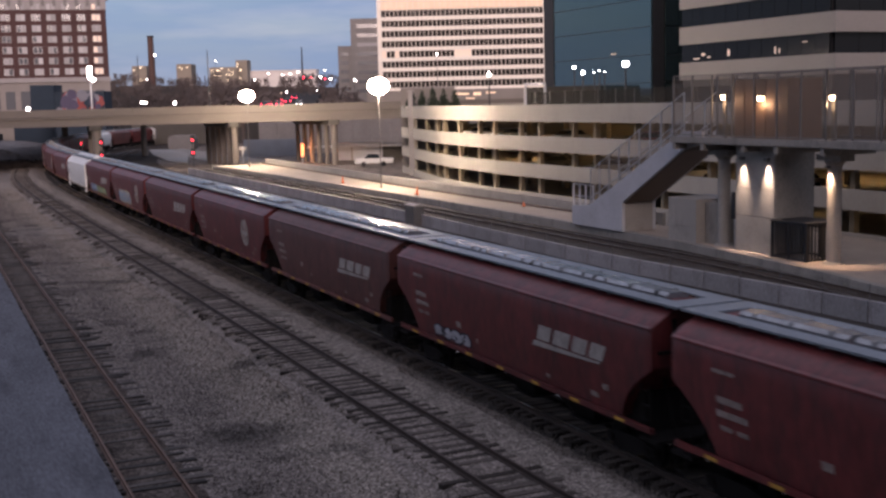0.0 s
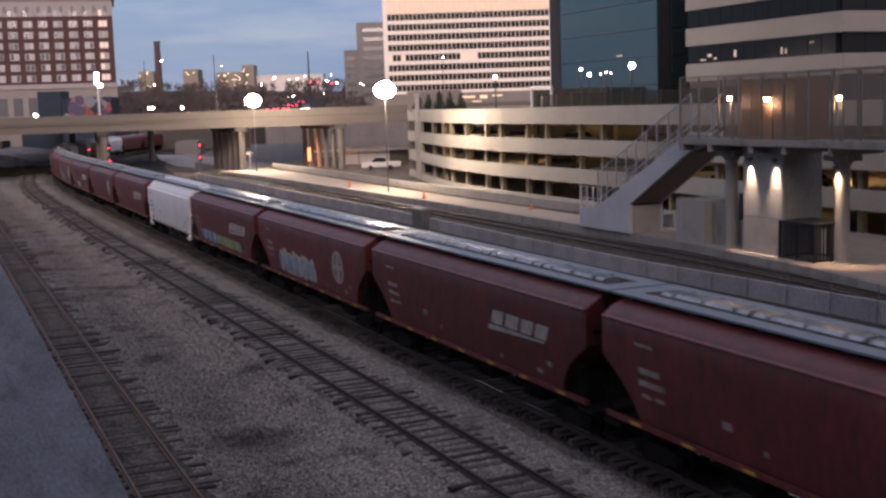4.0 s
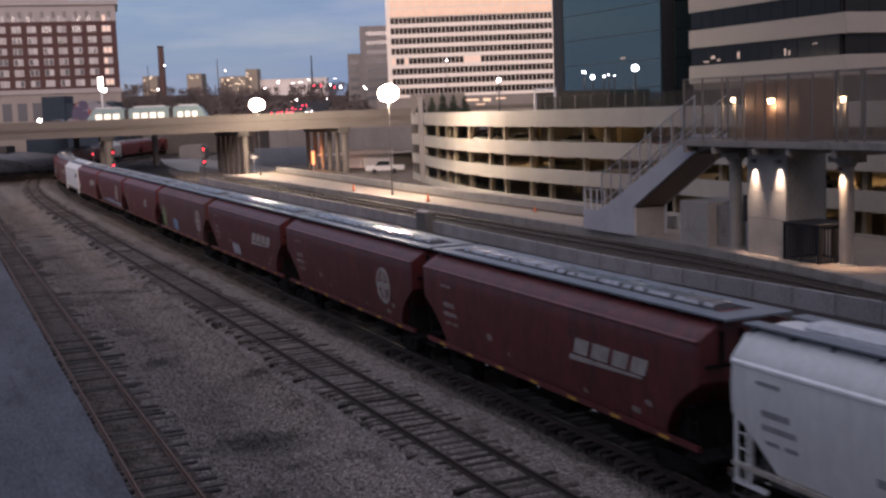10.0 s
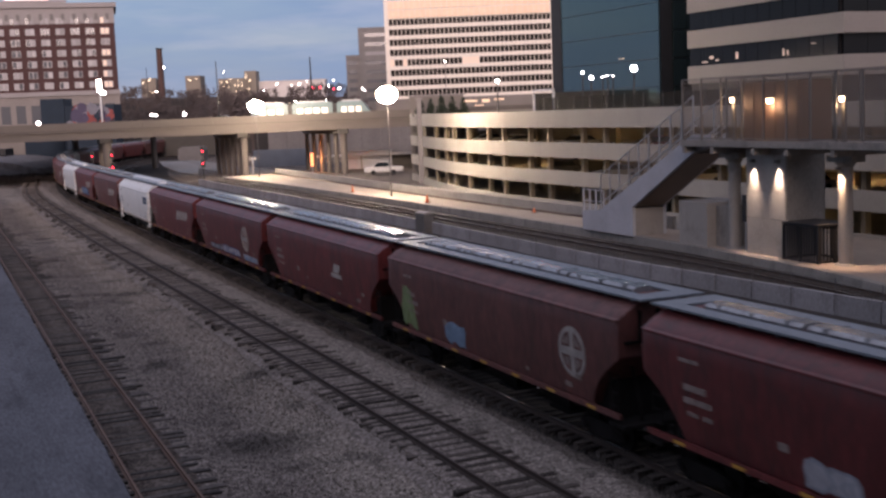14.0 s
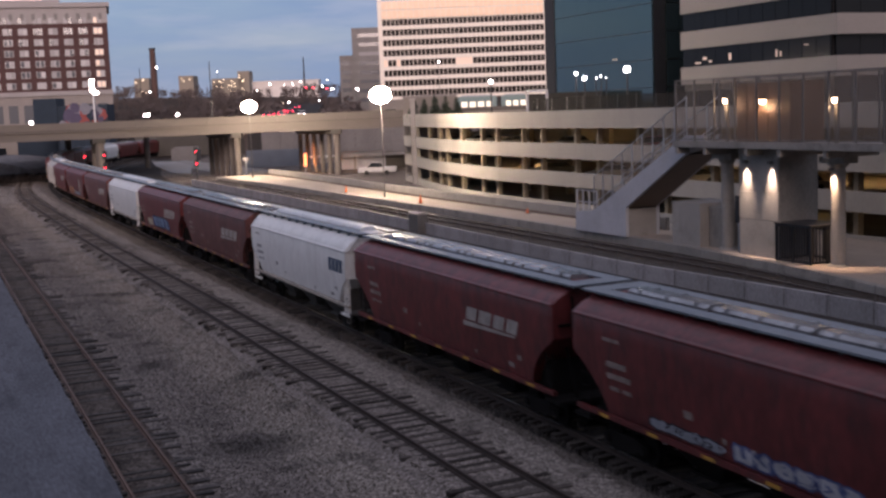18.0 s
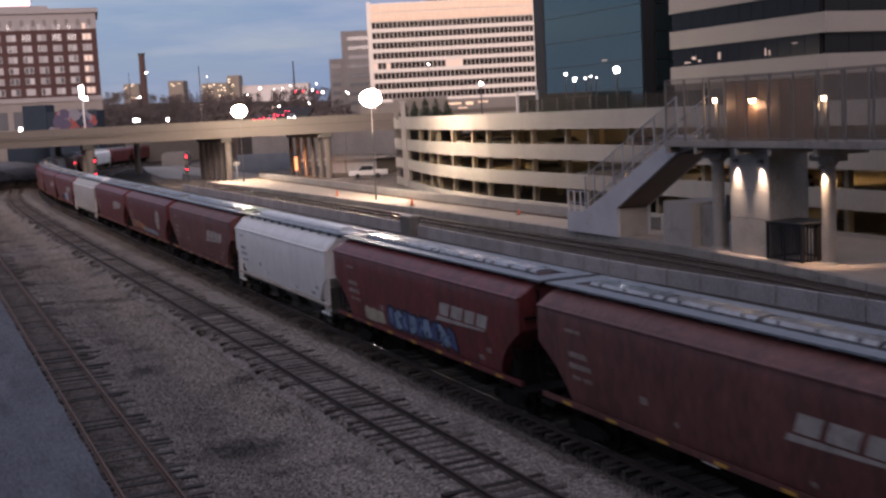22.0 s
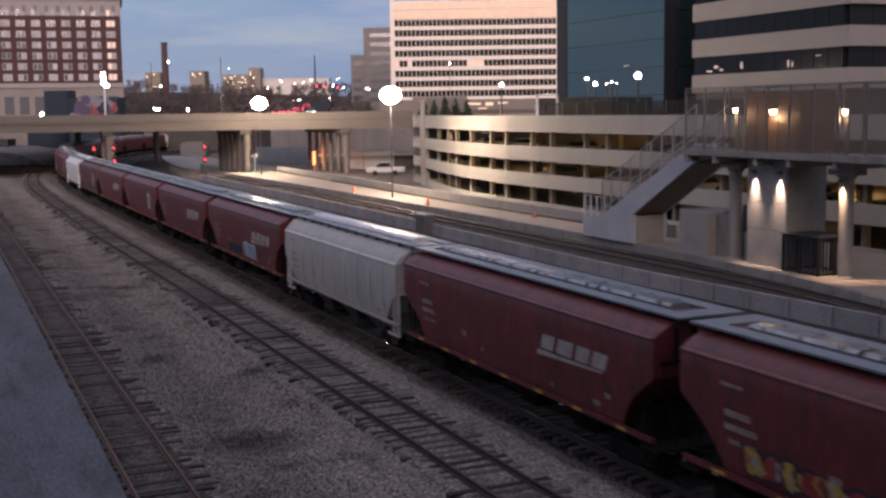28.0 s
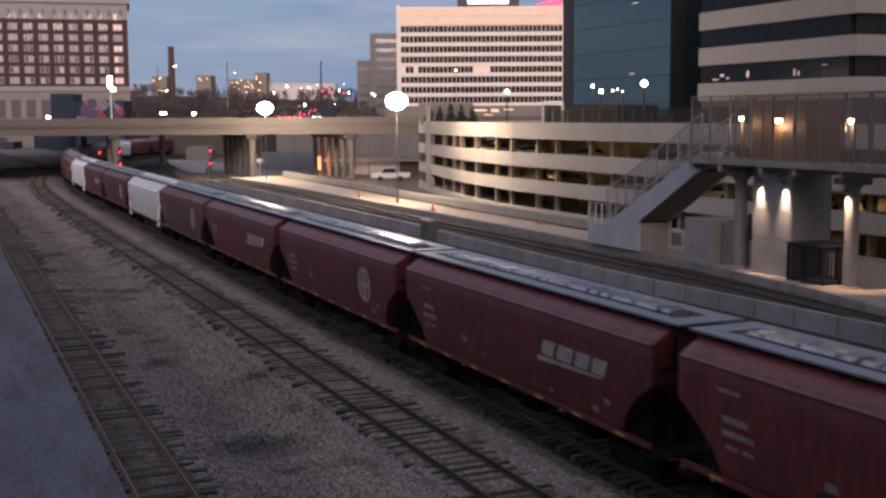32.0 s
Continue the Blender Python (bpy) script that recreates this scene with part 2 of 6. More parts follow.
M_RAIL = mat("rusty_rail", (0.13, 0.07, 0.045), 0.6, 0.5, vary=0.3, scale=1.0, fine=20.0, bump=0.2)
M_RAILDARK = mat("dark_brown_rail", (0.06, 0.042, 0.034), 0.7, 0.3, vary=0.3, scale=1.0, fine=20.0, bump=0.2)
M_SHINE = mat("polished_rail_head", (0.42, 0.41, 0.4), 0.35, 1.0, vary=0.1, scale=1.0, fine=5.0, bump=0.0)
M_CONC = mat("concrete", (0.3, 0.285, 0.265), 0.85, vary=0.2, scale=3.0, fine=14.0, bump=0.2, dirt=(0.16, 0.15, 0.135), dirt_amt=0.6)
M_CONC_OLD = mat("stained_concrete", (0.25, 0.235, 0.215), 0.9, vary=0.3, scale=2.5, fine=12.0, bump=0.25, dirt=(0.09, 0.085, 0.08), dirt_amt=0.7, stretch=(1, 1, 0.4))
M_PLATFORM = mat("platform_concrete", (0.32, 0.262, 0.212), 0.8, vary=0.2, scale=3.0, fine=12.0, bump=0.15, dirt=(0.2, 0.18, 0.16), dirt_amt=0.5)
M_PANEL = mat("wall_panel_concrete", (0.29, 0.283, 0.29), 0.85, vary=0.35, scale=1.2, fine=10.0, bump=0.2, rnd=0.12, dirt=(0.16, 0.15, 0.14), dirt_amt=0.7, stretch=(1, 1, 0.5))
M_STEEL = mat("galvanised_steel", (0.4, 0.42, 0.44), 0.45, 0.7, vary=0.2, scale=1.0, fine=14.0, bump=0.05)
M_BLACK = mat("black_painted_steel", (0.025, 0.025, 0.027), 0.5, 0.3, vary=0.3, scale=1.0, fine=20.0, bump=0.05)
# greasy steel; on the red cars' ends it also carries the gap's shade
M_DARKSTEEL = mat("dark_greasy_shaded_steel", (0.016, 0.014, 0.013), 0.9, 0.0, spec=0.1, vary=0.4, scale=0.8, fine=16.0, bump=0.3)
M_ORANGE = mat("orange_plastic", (0.6, 0.13, 0.04), 0.5, vary=0.15, scale=0.3, fine=8.0, bump=0.0)


# ---- ground ----
bm = bmesh.new()
xs = [-3000, -900, -300, -120] + [-60 + 4 * i for i in range(48)] + [160, 300, 900, 3000]
ys = [-900, -200, -60] + [-30 + 5 * i for i in range(80)] + [420, 600, 1200, 4500]
grid = {}
for i, x in enumerate(xs):
    for j, y in enumerate(ys):
        z = -0.42 + 0.05 * noise.noise(Vector((x * 0.11, y * 0.07, 0.0)))
        grid[i, j] = bm.verts.new((x, y, z))
for i in range(len(xs) - 1):
    for j in range(len(ys) - 1):
        bm.faces.new((grid[i, j], grid[i + 1, j], grid[i + 1, j + 1], grid[i, j + 1]))
solid("ground", bm, M_GROUND, "grey brown gravel yard ground beside the tracks", "ground", kind="structure")


def curve(s):
    """The main line: straight past the camera, then bending to the right beyond the overpass. Place and heading at s metres."""
    k = 0.0033
    if s <= 140:
        return 18.6, s - 7.0, 0.0
    x, y, n = 18.6, 133.0, max(1, int((s - 140) / 4))
    ds = (s - 140) / n
    h = 0.0
    for i in range(n):
        q = 140 + (i + 0.5) * ds
        if q < 240:
            h = 0.5 * k * (q - 140) ** 2 / 100
        else:
            h = 0.165 + k * (min(q, 400) - 240)
        x += math.sin(h) * ds
        y += math.cos(h) * ds
    return x, y, h


def offset_line(off, s0, s1, step=6.0):
    out = []
    n = max(2, int((s1 - s0) / step))
    for i in range(n + 1):
        x, y, h = curve(s0 + (s1 - s0) * i / n)
        out.append((x + off * math.cos(h), y - off * math.sin(h), h))
    return out


def siding_off(y):
    """The siding lies a little further off beyond the near stretch."""
    f = min(1.0, max(0.0, (y - 50.0) / 65.0))
    return -4.75 - 0.6 * f * f * (3 - 2 * f)


def siding_line(extra, s0, s1, step):
    out = []
    n = max(2, int((s1 - s0) / step))
    for i in range(n + 1):
        x, y, h = curve(s0 + (s1 - s0) * i / n)
        o = siding_off(y) + extra
        out.append((x + o * math.cos(h), y - o * math.sin(h), h))
    return out


def strip(bm, line, prof):
    """Sweeps an open outline (across, up) along a line of (x, y, heading)."""
    rows = []
    for x, y, h in line:
        rows.append([bm.verts.new((x + a * math.cos(h), y - a * math.sin(h), z)) for a, z in prof])
    for r, q in zip(rows, rows[1:]):
        for i in range(len(prof) - 1):
            bm.faces.new((r[i], r[i + 1], q[i + 1], q[i]))


def closed_strip(bm, line, prof):
    strip(bm, line, list(prof) + [prof[0]])


def ground_patch(name, material, line, half, z, label, wob=0.25, left=None, skirt=0.7):
    bm = bmesh.new()
    rows = []
    for k, (x, y, h) in enumerate(line):
        a = -(left if left is not None else half) + wob * noise.noise(Vector((k * 0.7, half, 0)))
        b = half + wob * noise.noise(Vector((k * 0.7, 9.0, half)))
        row = []
        for i in range(7):
            o = (a, a + skirt, a * 0.75 + b * 0.25, (a + b) / 2, a * 0.25 + b * 0.75, b - skirt, b)[i]
            zz = z + (0 if 0 < i < 6 else -0.2) + 0.02 * noise.noise(Vector((x + o, y, 3.0)))
            row.append(bm.verts.new((x + o * math.cos(h), y - o * math.sin(h), zz)))
        rows.append(row)
    for r, q in zip(rows, rows[1:]):
        for i in range(6):
            bm.faces.new((r[i], r[i + 1], q[i + 1], q[i]))
    return solid(name, bm, material, label, "ground", kind="structure")


def straight(x, y0, y1, step=3.0):
    n = max(2, int((y1 - y0) / step))
    return [(x, y0 + (y1 - y0) * i / n, 0.0) for i in range(n + 1)]


ground_patch("road", M_ROAD, straight(-4.0, 10, 420, 1.0), 8.5, -0.29, "worn bluish grey asphalt service road", 0.05, skirt=0.12)
ground_patch("ballast_yard", M_YARDBED, straight(5.9, 10, 300, 1.0), 0.95, -0.378, "brown earthy bed of the disused yard track", 0.3, left=1.6, skirt=0.45)
ground_patch("ballast_siding", M_BALLAST, siding_line(0.75, 15, 262, 1.0), 2.5, -0.195, "dusty grey ballast of the siding", left=2.6)
# the train's shadow on this bed is put into its dark colour
ground_patch("ballast_main", M_DARKBED, offset_line(-0.6, 12, 430, 4.0), 2.3, -0.205, "dark ballast under the main line, train shade in its colour", left=0.85)
ground_patch("ballast_centre", M_DARKBED, offset_line(8.6, 12, 430, 4.0), 10.0, -0.2, "dark oily ballast between the main tracks", left=7.0)
ground_patch("ballast_station", M_DARKBED, straight(41.3, 12, 190, 4.0), 5.4, -0.196, "dark ballast of the station track", left=3.3)


ground_patch("ballast_shoulder", M_DARKBED, straight(35.6, 36, 200, 3.0), 2.5, 0.0, "dark ballast shoulder along the divider wall", 0.1, left=2.6, skirt=1.2)


def station_x(y):
    """The station track bends away from the platform toward its near end."""
    return 43.6 - 0.0035 * max(0.0, 62 - y) ** 2


RAIL = [(-0.07, 0.0), (-0.07, 0.02), (-0.012, 0.04), (-0.012, 0.13), (-0.036, 0.135), (-0.036, 0.17), (0.036, 0.17), (0.036, 0.135), (0.012, 0.13), (0.012, 0.04), (0.07, 0.02), (0.07, 0.0)]


def lay_track(label, line, top, shiny):
    """Two rails on one empty; the sleepers are laid at the end of the file."""
    track = thing("railway_track", label, "railway track", "railway tracks", "structure")
    for side in (-0.753, 0.753):
        bm = bmesh.new()
        closed_strip(bm, line, [(side + a, z - 0.17 + top) for a, z in RAIL])
        part("rail", bm, M_RAIL if top < -0.1 else M_RAILDARK, track)
        if shiny:
            bm = bmesh.new()
            strip(bm, line, [(side - 0.03, top + 0.003), (side + 0.03, top + 0.003)])
            part("rail_head", bm, M_SHINE, track, "polished running surface")
    return track


TRACK_YARD = lay_track("rusty disused yard track sunk in gravel", straight(5.35, 12, 300, 12), -0.205, False)
TRACK_SIDING = lay_track("siding track with dark uneven sleepers", siding_line(0.0, 15, 262, 4.0), 0.0, False)
TRACK_MAIN = lay_track("main line track under the moving train", offset_line(0, 5, 430), 0.0, True)
TRACK_SECOND = lay_track("second main line track with polished rails", offset_line(4.6, 12, 430), 0.0, True)
TRACK_THIRD = lay_track("third main line track with polished rails", offset_line(9.6, 12, 430), 0.0, True)
TRACK_STATION = lay_track("station track along the platform edge", [(station_x(y), y, 0.0) for y in range(30, 192, 4)], 0.0, True)

# ---- the freight train ----
def paint(name, base, dirt, amt, rough=0.55, vary=0.55):
    return mat(name, base, rough, 0.0, vary=vary, scale=1.1, fine=6.0, bump=0.2, dirt=dirt, dirt_amt=amt, rnd=0.18, stretch=(1, 1, 0.35))


M_RED = paint("oxide_red_paint", (0.14, 0.027, 0.026), (0.045, 0.02, 0.02), 0.9, 0.45)
M_BROWN = paint("faded_brown_paint", (0.135, 0.047, 0.04), (0.055, 0.032, 0.026), 0.7)
M_WHITE = paint("white_car_paint", (0.82, 0.82, 0.8), (0.55, 0.54, 0.52), 0.45, 0.5, 0.12)
M_GREY = paint("grey_car_paint", (0.56, 0.54, 0.5), (0.4, 0.37, 0.33), 0.6, 0.55, 0.2)
M_ROOFGREY = mat("galvanised_running_board", (0.2, 0.225, 0.25), 0.5, 0.3, vary=0.25, scale=0.8, fine=6.0, bump=0.2)
M_HATCH = mat("dusty_hatch_cover", (0.33, 0.34, 0.35), 0.22, 0.5, vary=0.5, scale=0.7, fine=5.0, bump=0.3, dirt=(0.1, 0.1, 0.1), dirt_amt=0.7)
M_OUTLET = mat("dusty_outlet_steel", (0.09, 0.085, 0.08), 0.8, 0.0, vary=0.4, scale=0.8, fine=8.0, bump=0.2, spec=0.2)
M_RUSTYSILL = mat("rust_stained_white_sill", (0.42, 0.38, 0.33), 0.7, 0.0, vary=0.3, scale=0.8, fine=6.0, bump=0.1, dirt=(0.2, 0.12, 0.07), dirt_amt=0.8)
M_HATCHW = mat("white_hatch_cover", (0.6, 0.62, 0.63), 0.4, 0.0, vary=0.2, scale=0.8, fine=5.0, bump=0.1)
M_LETTER = mat("worn_white_lettering", (0.36, 0.32, 0.29), 0.7, vary=0.25, scale=0.5, fine=4.0, bump=0.0)
M_CREAM = mat("worn_cream_emblem", (0.4, 0.34, 0.25), 0.7, vary=0.25, scale=0.5, fine=4.0, bump=0.0)
M_FAINT = mat("faint_worn_lettering", (0.27, 0.21, 0.185), 0.7, vary=0.4, scale=0.3, fine=6.0, bump=0.0)
M_BLUELET = mat("dark_blue_marking", (0.05, 0.08, 0.13), 0.7, vary=0.2, scale=0.5, fine=4.0, bump=0.0)
M_GREYLET = mat("grey_marking", (0.3, 0.3, 0.3), 0.7, vary=0.2, scale=0.5, fine=4.0, bump=0.0)
M_YELLOW = mat("yellow_reflector", (0.55, 0.3, 0.05), 0.5, vary=0.15, scale=0.3, fine=5.0, bump=0.0)

SIDE = [(1.36, 0.0), (1.47, 0.55), (1.55, 1.15), (1.6, 1.9), (1.61, 2.5), (1.6, 2.9), (1.55, 3.02), (1.3, 3.2), (0.95, 3.37), (0.5, 3.47), (0.0, 3.5)]


def hull(bm, stations, prof, z0, drop=0.0):
    """Body shell: at each station (y, bottom height) the outline prof, cut off below the bottom."""
    rows = []
    for y, zb, wide in stations:
        pts = []
        zz = zb - z0
        for i, (x, z) in enumerate(prof):
            if z >= zz:
                if i and prof[i - 1][1] < zz:
                    px, pz = prof[i - 1]
                    f = (zz - pz) / (z - pz)
                    pts.append((px + (x - px) * f, zz))
                pts.append((x, z))
        while len(pts) < len(prof):
            pts.insert(0, pts[0])
        full = [(-x * wide, z) for x, z in pts] + [(x * wide, z) for x, z in pts[-2::-1]]
        rows.append([bm.verts.new((x, y, z + z0)) for x, z in full])
    n = len(rows[0])
    for r, q in zip(rows, rows[1:]):
        for i in range(n - 1):
            bm.faces.new((r[i], r[i + 1], q[i + 1], q[i]))
        bm.faces.new((r[n - 1], r[0], q[0], q[n - 1]))
    for r in (rows[0], rows[-1]):
        bm.faces.new(r)
    bmesh.ops.remove_doubles(bm, verts=bm.verts, dist=0.0005)


def wheel_mesh():
    bm = bmesh.new()
    for sx in (-0.75, 0.75):
        o = 1 if sx > 0 else -1
        tube(bm, (sx - 0.06, 0, 0), (sx + 0.06, 0, 0), 0.45, seg=18)
        tube(bm, (sx - 0.08 * o, 0, 0), (sx - 0.06 * o, 0, 0), 0.48, seg=18)
    tube(bm, (-0.75, 0, 0), (0.75, 0, 0), 0.09, seg=8)
    return mesh_of("wheelset", bm, M_DARKSTEEL)


WHEELSET = wheel_mesh()


def truck(parent, y):
    bm = bmesh.new()
    for sx in (-0.98, 0.98):
        prism(bm, [(-1.15, 0.42), (-1.15, 0.58), (-0.55, 0.72), (0.55, 0.72), (1.15, 0.58), (1.15, 0.42), (0.7, 0.4), (0.4, 0.24), (-0.4, 0.24), (-0.7, 0.4)], "x", sx - 0.08, sx + 0.08)
        for k in (-0.89, 0.89):
            tube(bm, (sx - 0.14, k, 0.45), (sx + 0.14, k, 0.45), 0.13, seg=10)
    box(bm, -1.0, -0.2, 0.42, 1.0, 0.2, 0.72)
    for v in bm.verts:
        v.co.y += y
    t = part("truck_frame", bm, M_DARKSTEEL, parent)
    for k in (-0.89, 0.89):
        link_shared("wheelset", WHEELSET, t, pose(0, y + k, 0.46))


def running_gear(car, half, low):
    """Trucks, couplers, hopper outlets and end platforms, alike on all cars."""
    d = half - 9.2
    for y in (-6.75 - d, 6.75 + d):
        truck(car, y)
    for k in (-1, 1):
        bm = bmesh.new()
        tube(bm, (0, k * (8.2 + d), 0.85), (0, k * (9.0 + d), 0.85), 0.11, seg=8)
        box(bm, -0.16, min(k * (8.95 + d), k * half), 0.7, 0.16, max(k * (8.95 + d), k * half), 1.0)
        part("coupler", bm, M_DARKSTEEL, car)
        bm = bmesh.new()
        box(bm, -1.5, min(k * (7.9 + d), k * (8.75 + d)), 0.98, 1.5, max(k * (7.9 + d), k * (8.75 + d)), 1.08)
        box(bm, -0.35, min(k * 5.6, k * (8.6 + d)), 0.72, 0.35, max(k * 5.6, k * (8.6 + d)), 0.97)
        part("end_platform", bm, low, car)
        # box added under the end slope to keep the gap between cars dark
        bm = bmesh.new()
        prism(bm, [(k * 5.4, 0.98), (k * 5.4, 1.4), (k * (6.9 + d), 1.4), (k * (7.4 + d), 2.1), (k * (7.65 + d), 2.1), (k * (7.65 + d), 0.98)], "x", -1.15, 1.15)
        part("slope_support", bm, low, car)
        bm = bmesh.new()
        for x in (-0.72, 0.72):
            st_bm = bmesh.new()
            tube(st_bm, (x, k * (8.5 + d), 1.05), (x, k * (7.8 + d), 2.9), 0.05, seg=6)
            part("end_strut", st_bm, low, car)
        for e in (8.6, 8.15):
            tube(bm, (-1.48, k * (e + d), 0.6), (-1.48, k * (e + d), 1.0), 0.025, seg=6)
        tube(bm, (-1.48, k * (8.6 + d), 0.6), (-1.48, k * (8.15 + d), 0.6), 0.025, seg=6)
        part("sill_step", bm, low, car)
    for y in (-3.7, 0.0, 3.7):
        bm = bmesh.new()
        lo = [bm.verts.new((x, y + d, 0.36)) for x, d in ((-0.55, -0.5), (0.55, -0.5), (0.55, 0.5), (-0.55, 0.5))]
        hi = [bm.verts.new((x, y + d, 1.4)) for x, d in ((-1.2, -1.6), (1.2, -1.6), (1.2, 1.6), (-1.2, 1.6))]
        bm.faces.new(lo)
        bm.faces.new(hi)
        for i in range(4):
            bm.faces.new((lo[i], lo[(i + 1) % 4], hi[(i + 1) % 4], hi[i]))
        box(bm, -0.7, y - 0.62, 0.3, 0.7, y + 0.62, 0.38)
        part("hopper_outlet", bm, low, car)


def ladder(car, x, y, z0, z1, material, wide=0.42):
    bm = bmesh.new()
    for d in (-wide / 2, wide / 2):
        tube(bm, (x, y + d, z0), (x, y + d, z1), 0.025, seg=6)
    n = int((z1 - z0) / 0.38)
    for i in range(n + 1):
        z = z0 + 0.08 + i * 0.38
        if z < z1:
            tube(bm, (x, y - wide / 2, z), (x, y + wide / 2, z), 0.018, seg=6)
    part("ladder", bm, material, car)


def red_hopper(paint_mat, label):
    car = thing("hopper_car", label, "freight car", "hopper cars of the train")
    bm = bmesh.new()
    st = [(-8.78, 3.02, 0.985), (-8.7, 2.93, 1.0), (-8.45, 2.78, 1.0), (-8.1, 2.56, 1.0), (-7.8, 2.33, 1.0), (-7.52, 2.06, 1.0), (-7.33, 1.8, 1.0), (-7.2, 1.56, 1.0), (-7.14, 1.38, 1.0), (-3.4, 1.38, 1.0), (0, 1.38, 1.0)]
    st += [(-y, z, w) for y, z, w in st[-2::-1]]
    hull(bm, st, SIDE, 1.1)
    rounded(part("body", bm, paint_mat, car))
    for sx in (-1, 1):
        bm = bmesh.new()
        box(bm, min(sx * 1.44, sx * 1.56), -8.7, 1.24, max(sx * 1.44, sx * 1.56), 8.7, 1.38)
        part("side_sill", bm, paint_mat, car)
        bm = bmesh.new()
        prism(bm, [(sx * 1.5, 4.14), (sx * 1.64, 4.08), (sx * 1.64, 4.02), (sx * 1.58, 3.99)], "y", -8.74, 8.74)
        part("eave_rail", bm, paint_mat, car)
    for sx in (-1, 1):
        bm = bmesh.new()
        box(bm, min(sx * 0.52, sx * 1.05), -9.15, 4.60, max(sx * 0.52, sx * 1.05), 9.15, 4.66)
        for i in range(13):
            y = -8.4 + i * 1.4
            box(bm, min(sx * 0.56, sx * 0.9), y - 0.02, 4.45, max(sx * 0.56, sx * 0.9), y + 0.02, 4.6)
        part("running_board", bm, M_ROOFGREY, car, "grey grating walkway along the roof")
    for k in (-1, 1):
        bm = bmesh.new()
        box(bm, -0.52, min(k * 8.3, k * 9.15), 4.60, 0.52, max(k * 8.3, k * 9.15), 4.66)
        part("running_board", bm, M_ROOFGREY, car)
    for i in range(4):
        y = -7.7 + i * 3.9
        bm = bmesh.new()
        prism(bm, [(-0.36, 4.58), (-0.36, 4.68), (-0.24, 4.76), (0.24, 4.76), (0.36, 4.68), (0.36, 4.58)], "y", y, y + 3.7)
        for q in range(3):
            box(bm, -0.38, y + 0.5 + q * 1.3, 4.66, 0.38, y + 0.56 + q * 1.3, 4.775)
        part("hatch_cover", bm, M_HATCH, car, "dusty pale hatch cover")
    running_gear(car, 9.36, M_DARKSTEEL)
    # end ladders and stiffeners: the shade between cars is put into their colour
    for k in (-1, 1):
        ladder(car, -1.45, k * 8.3, 1.1, 2.5, M_DARKSTEEL)
        bm = bmesh.new()
        box(bm, -1.4, min(k * 8.76, k * 8.84), 3.38, 1.4, max(k * 8.76, k * 8.84), 3.46)
        for x in (-0.9, -0.3, 0.3, 0.9):
            box(bm, x - 0.04, min(k * 8.76, k * 8.86), 3.46, x + 0.04, max(k * 8.76, k * 8.86), 4.3)
        part("end_stiffener", bm, M_DARKSTEEL, car)
    for i in range(7):
        bm = bmesh.new()
        box(bm, -1.572, -7.2 + i * 2.4 - 0.24, 1.26, -1.56, -7.2 + i * 2.4 + 0.24, 1.35)
        part("reflector", bm, M_YELLOW, car, "yellow reflective strip")
    return car


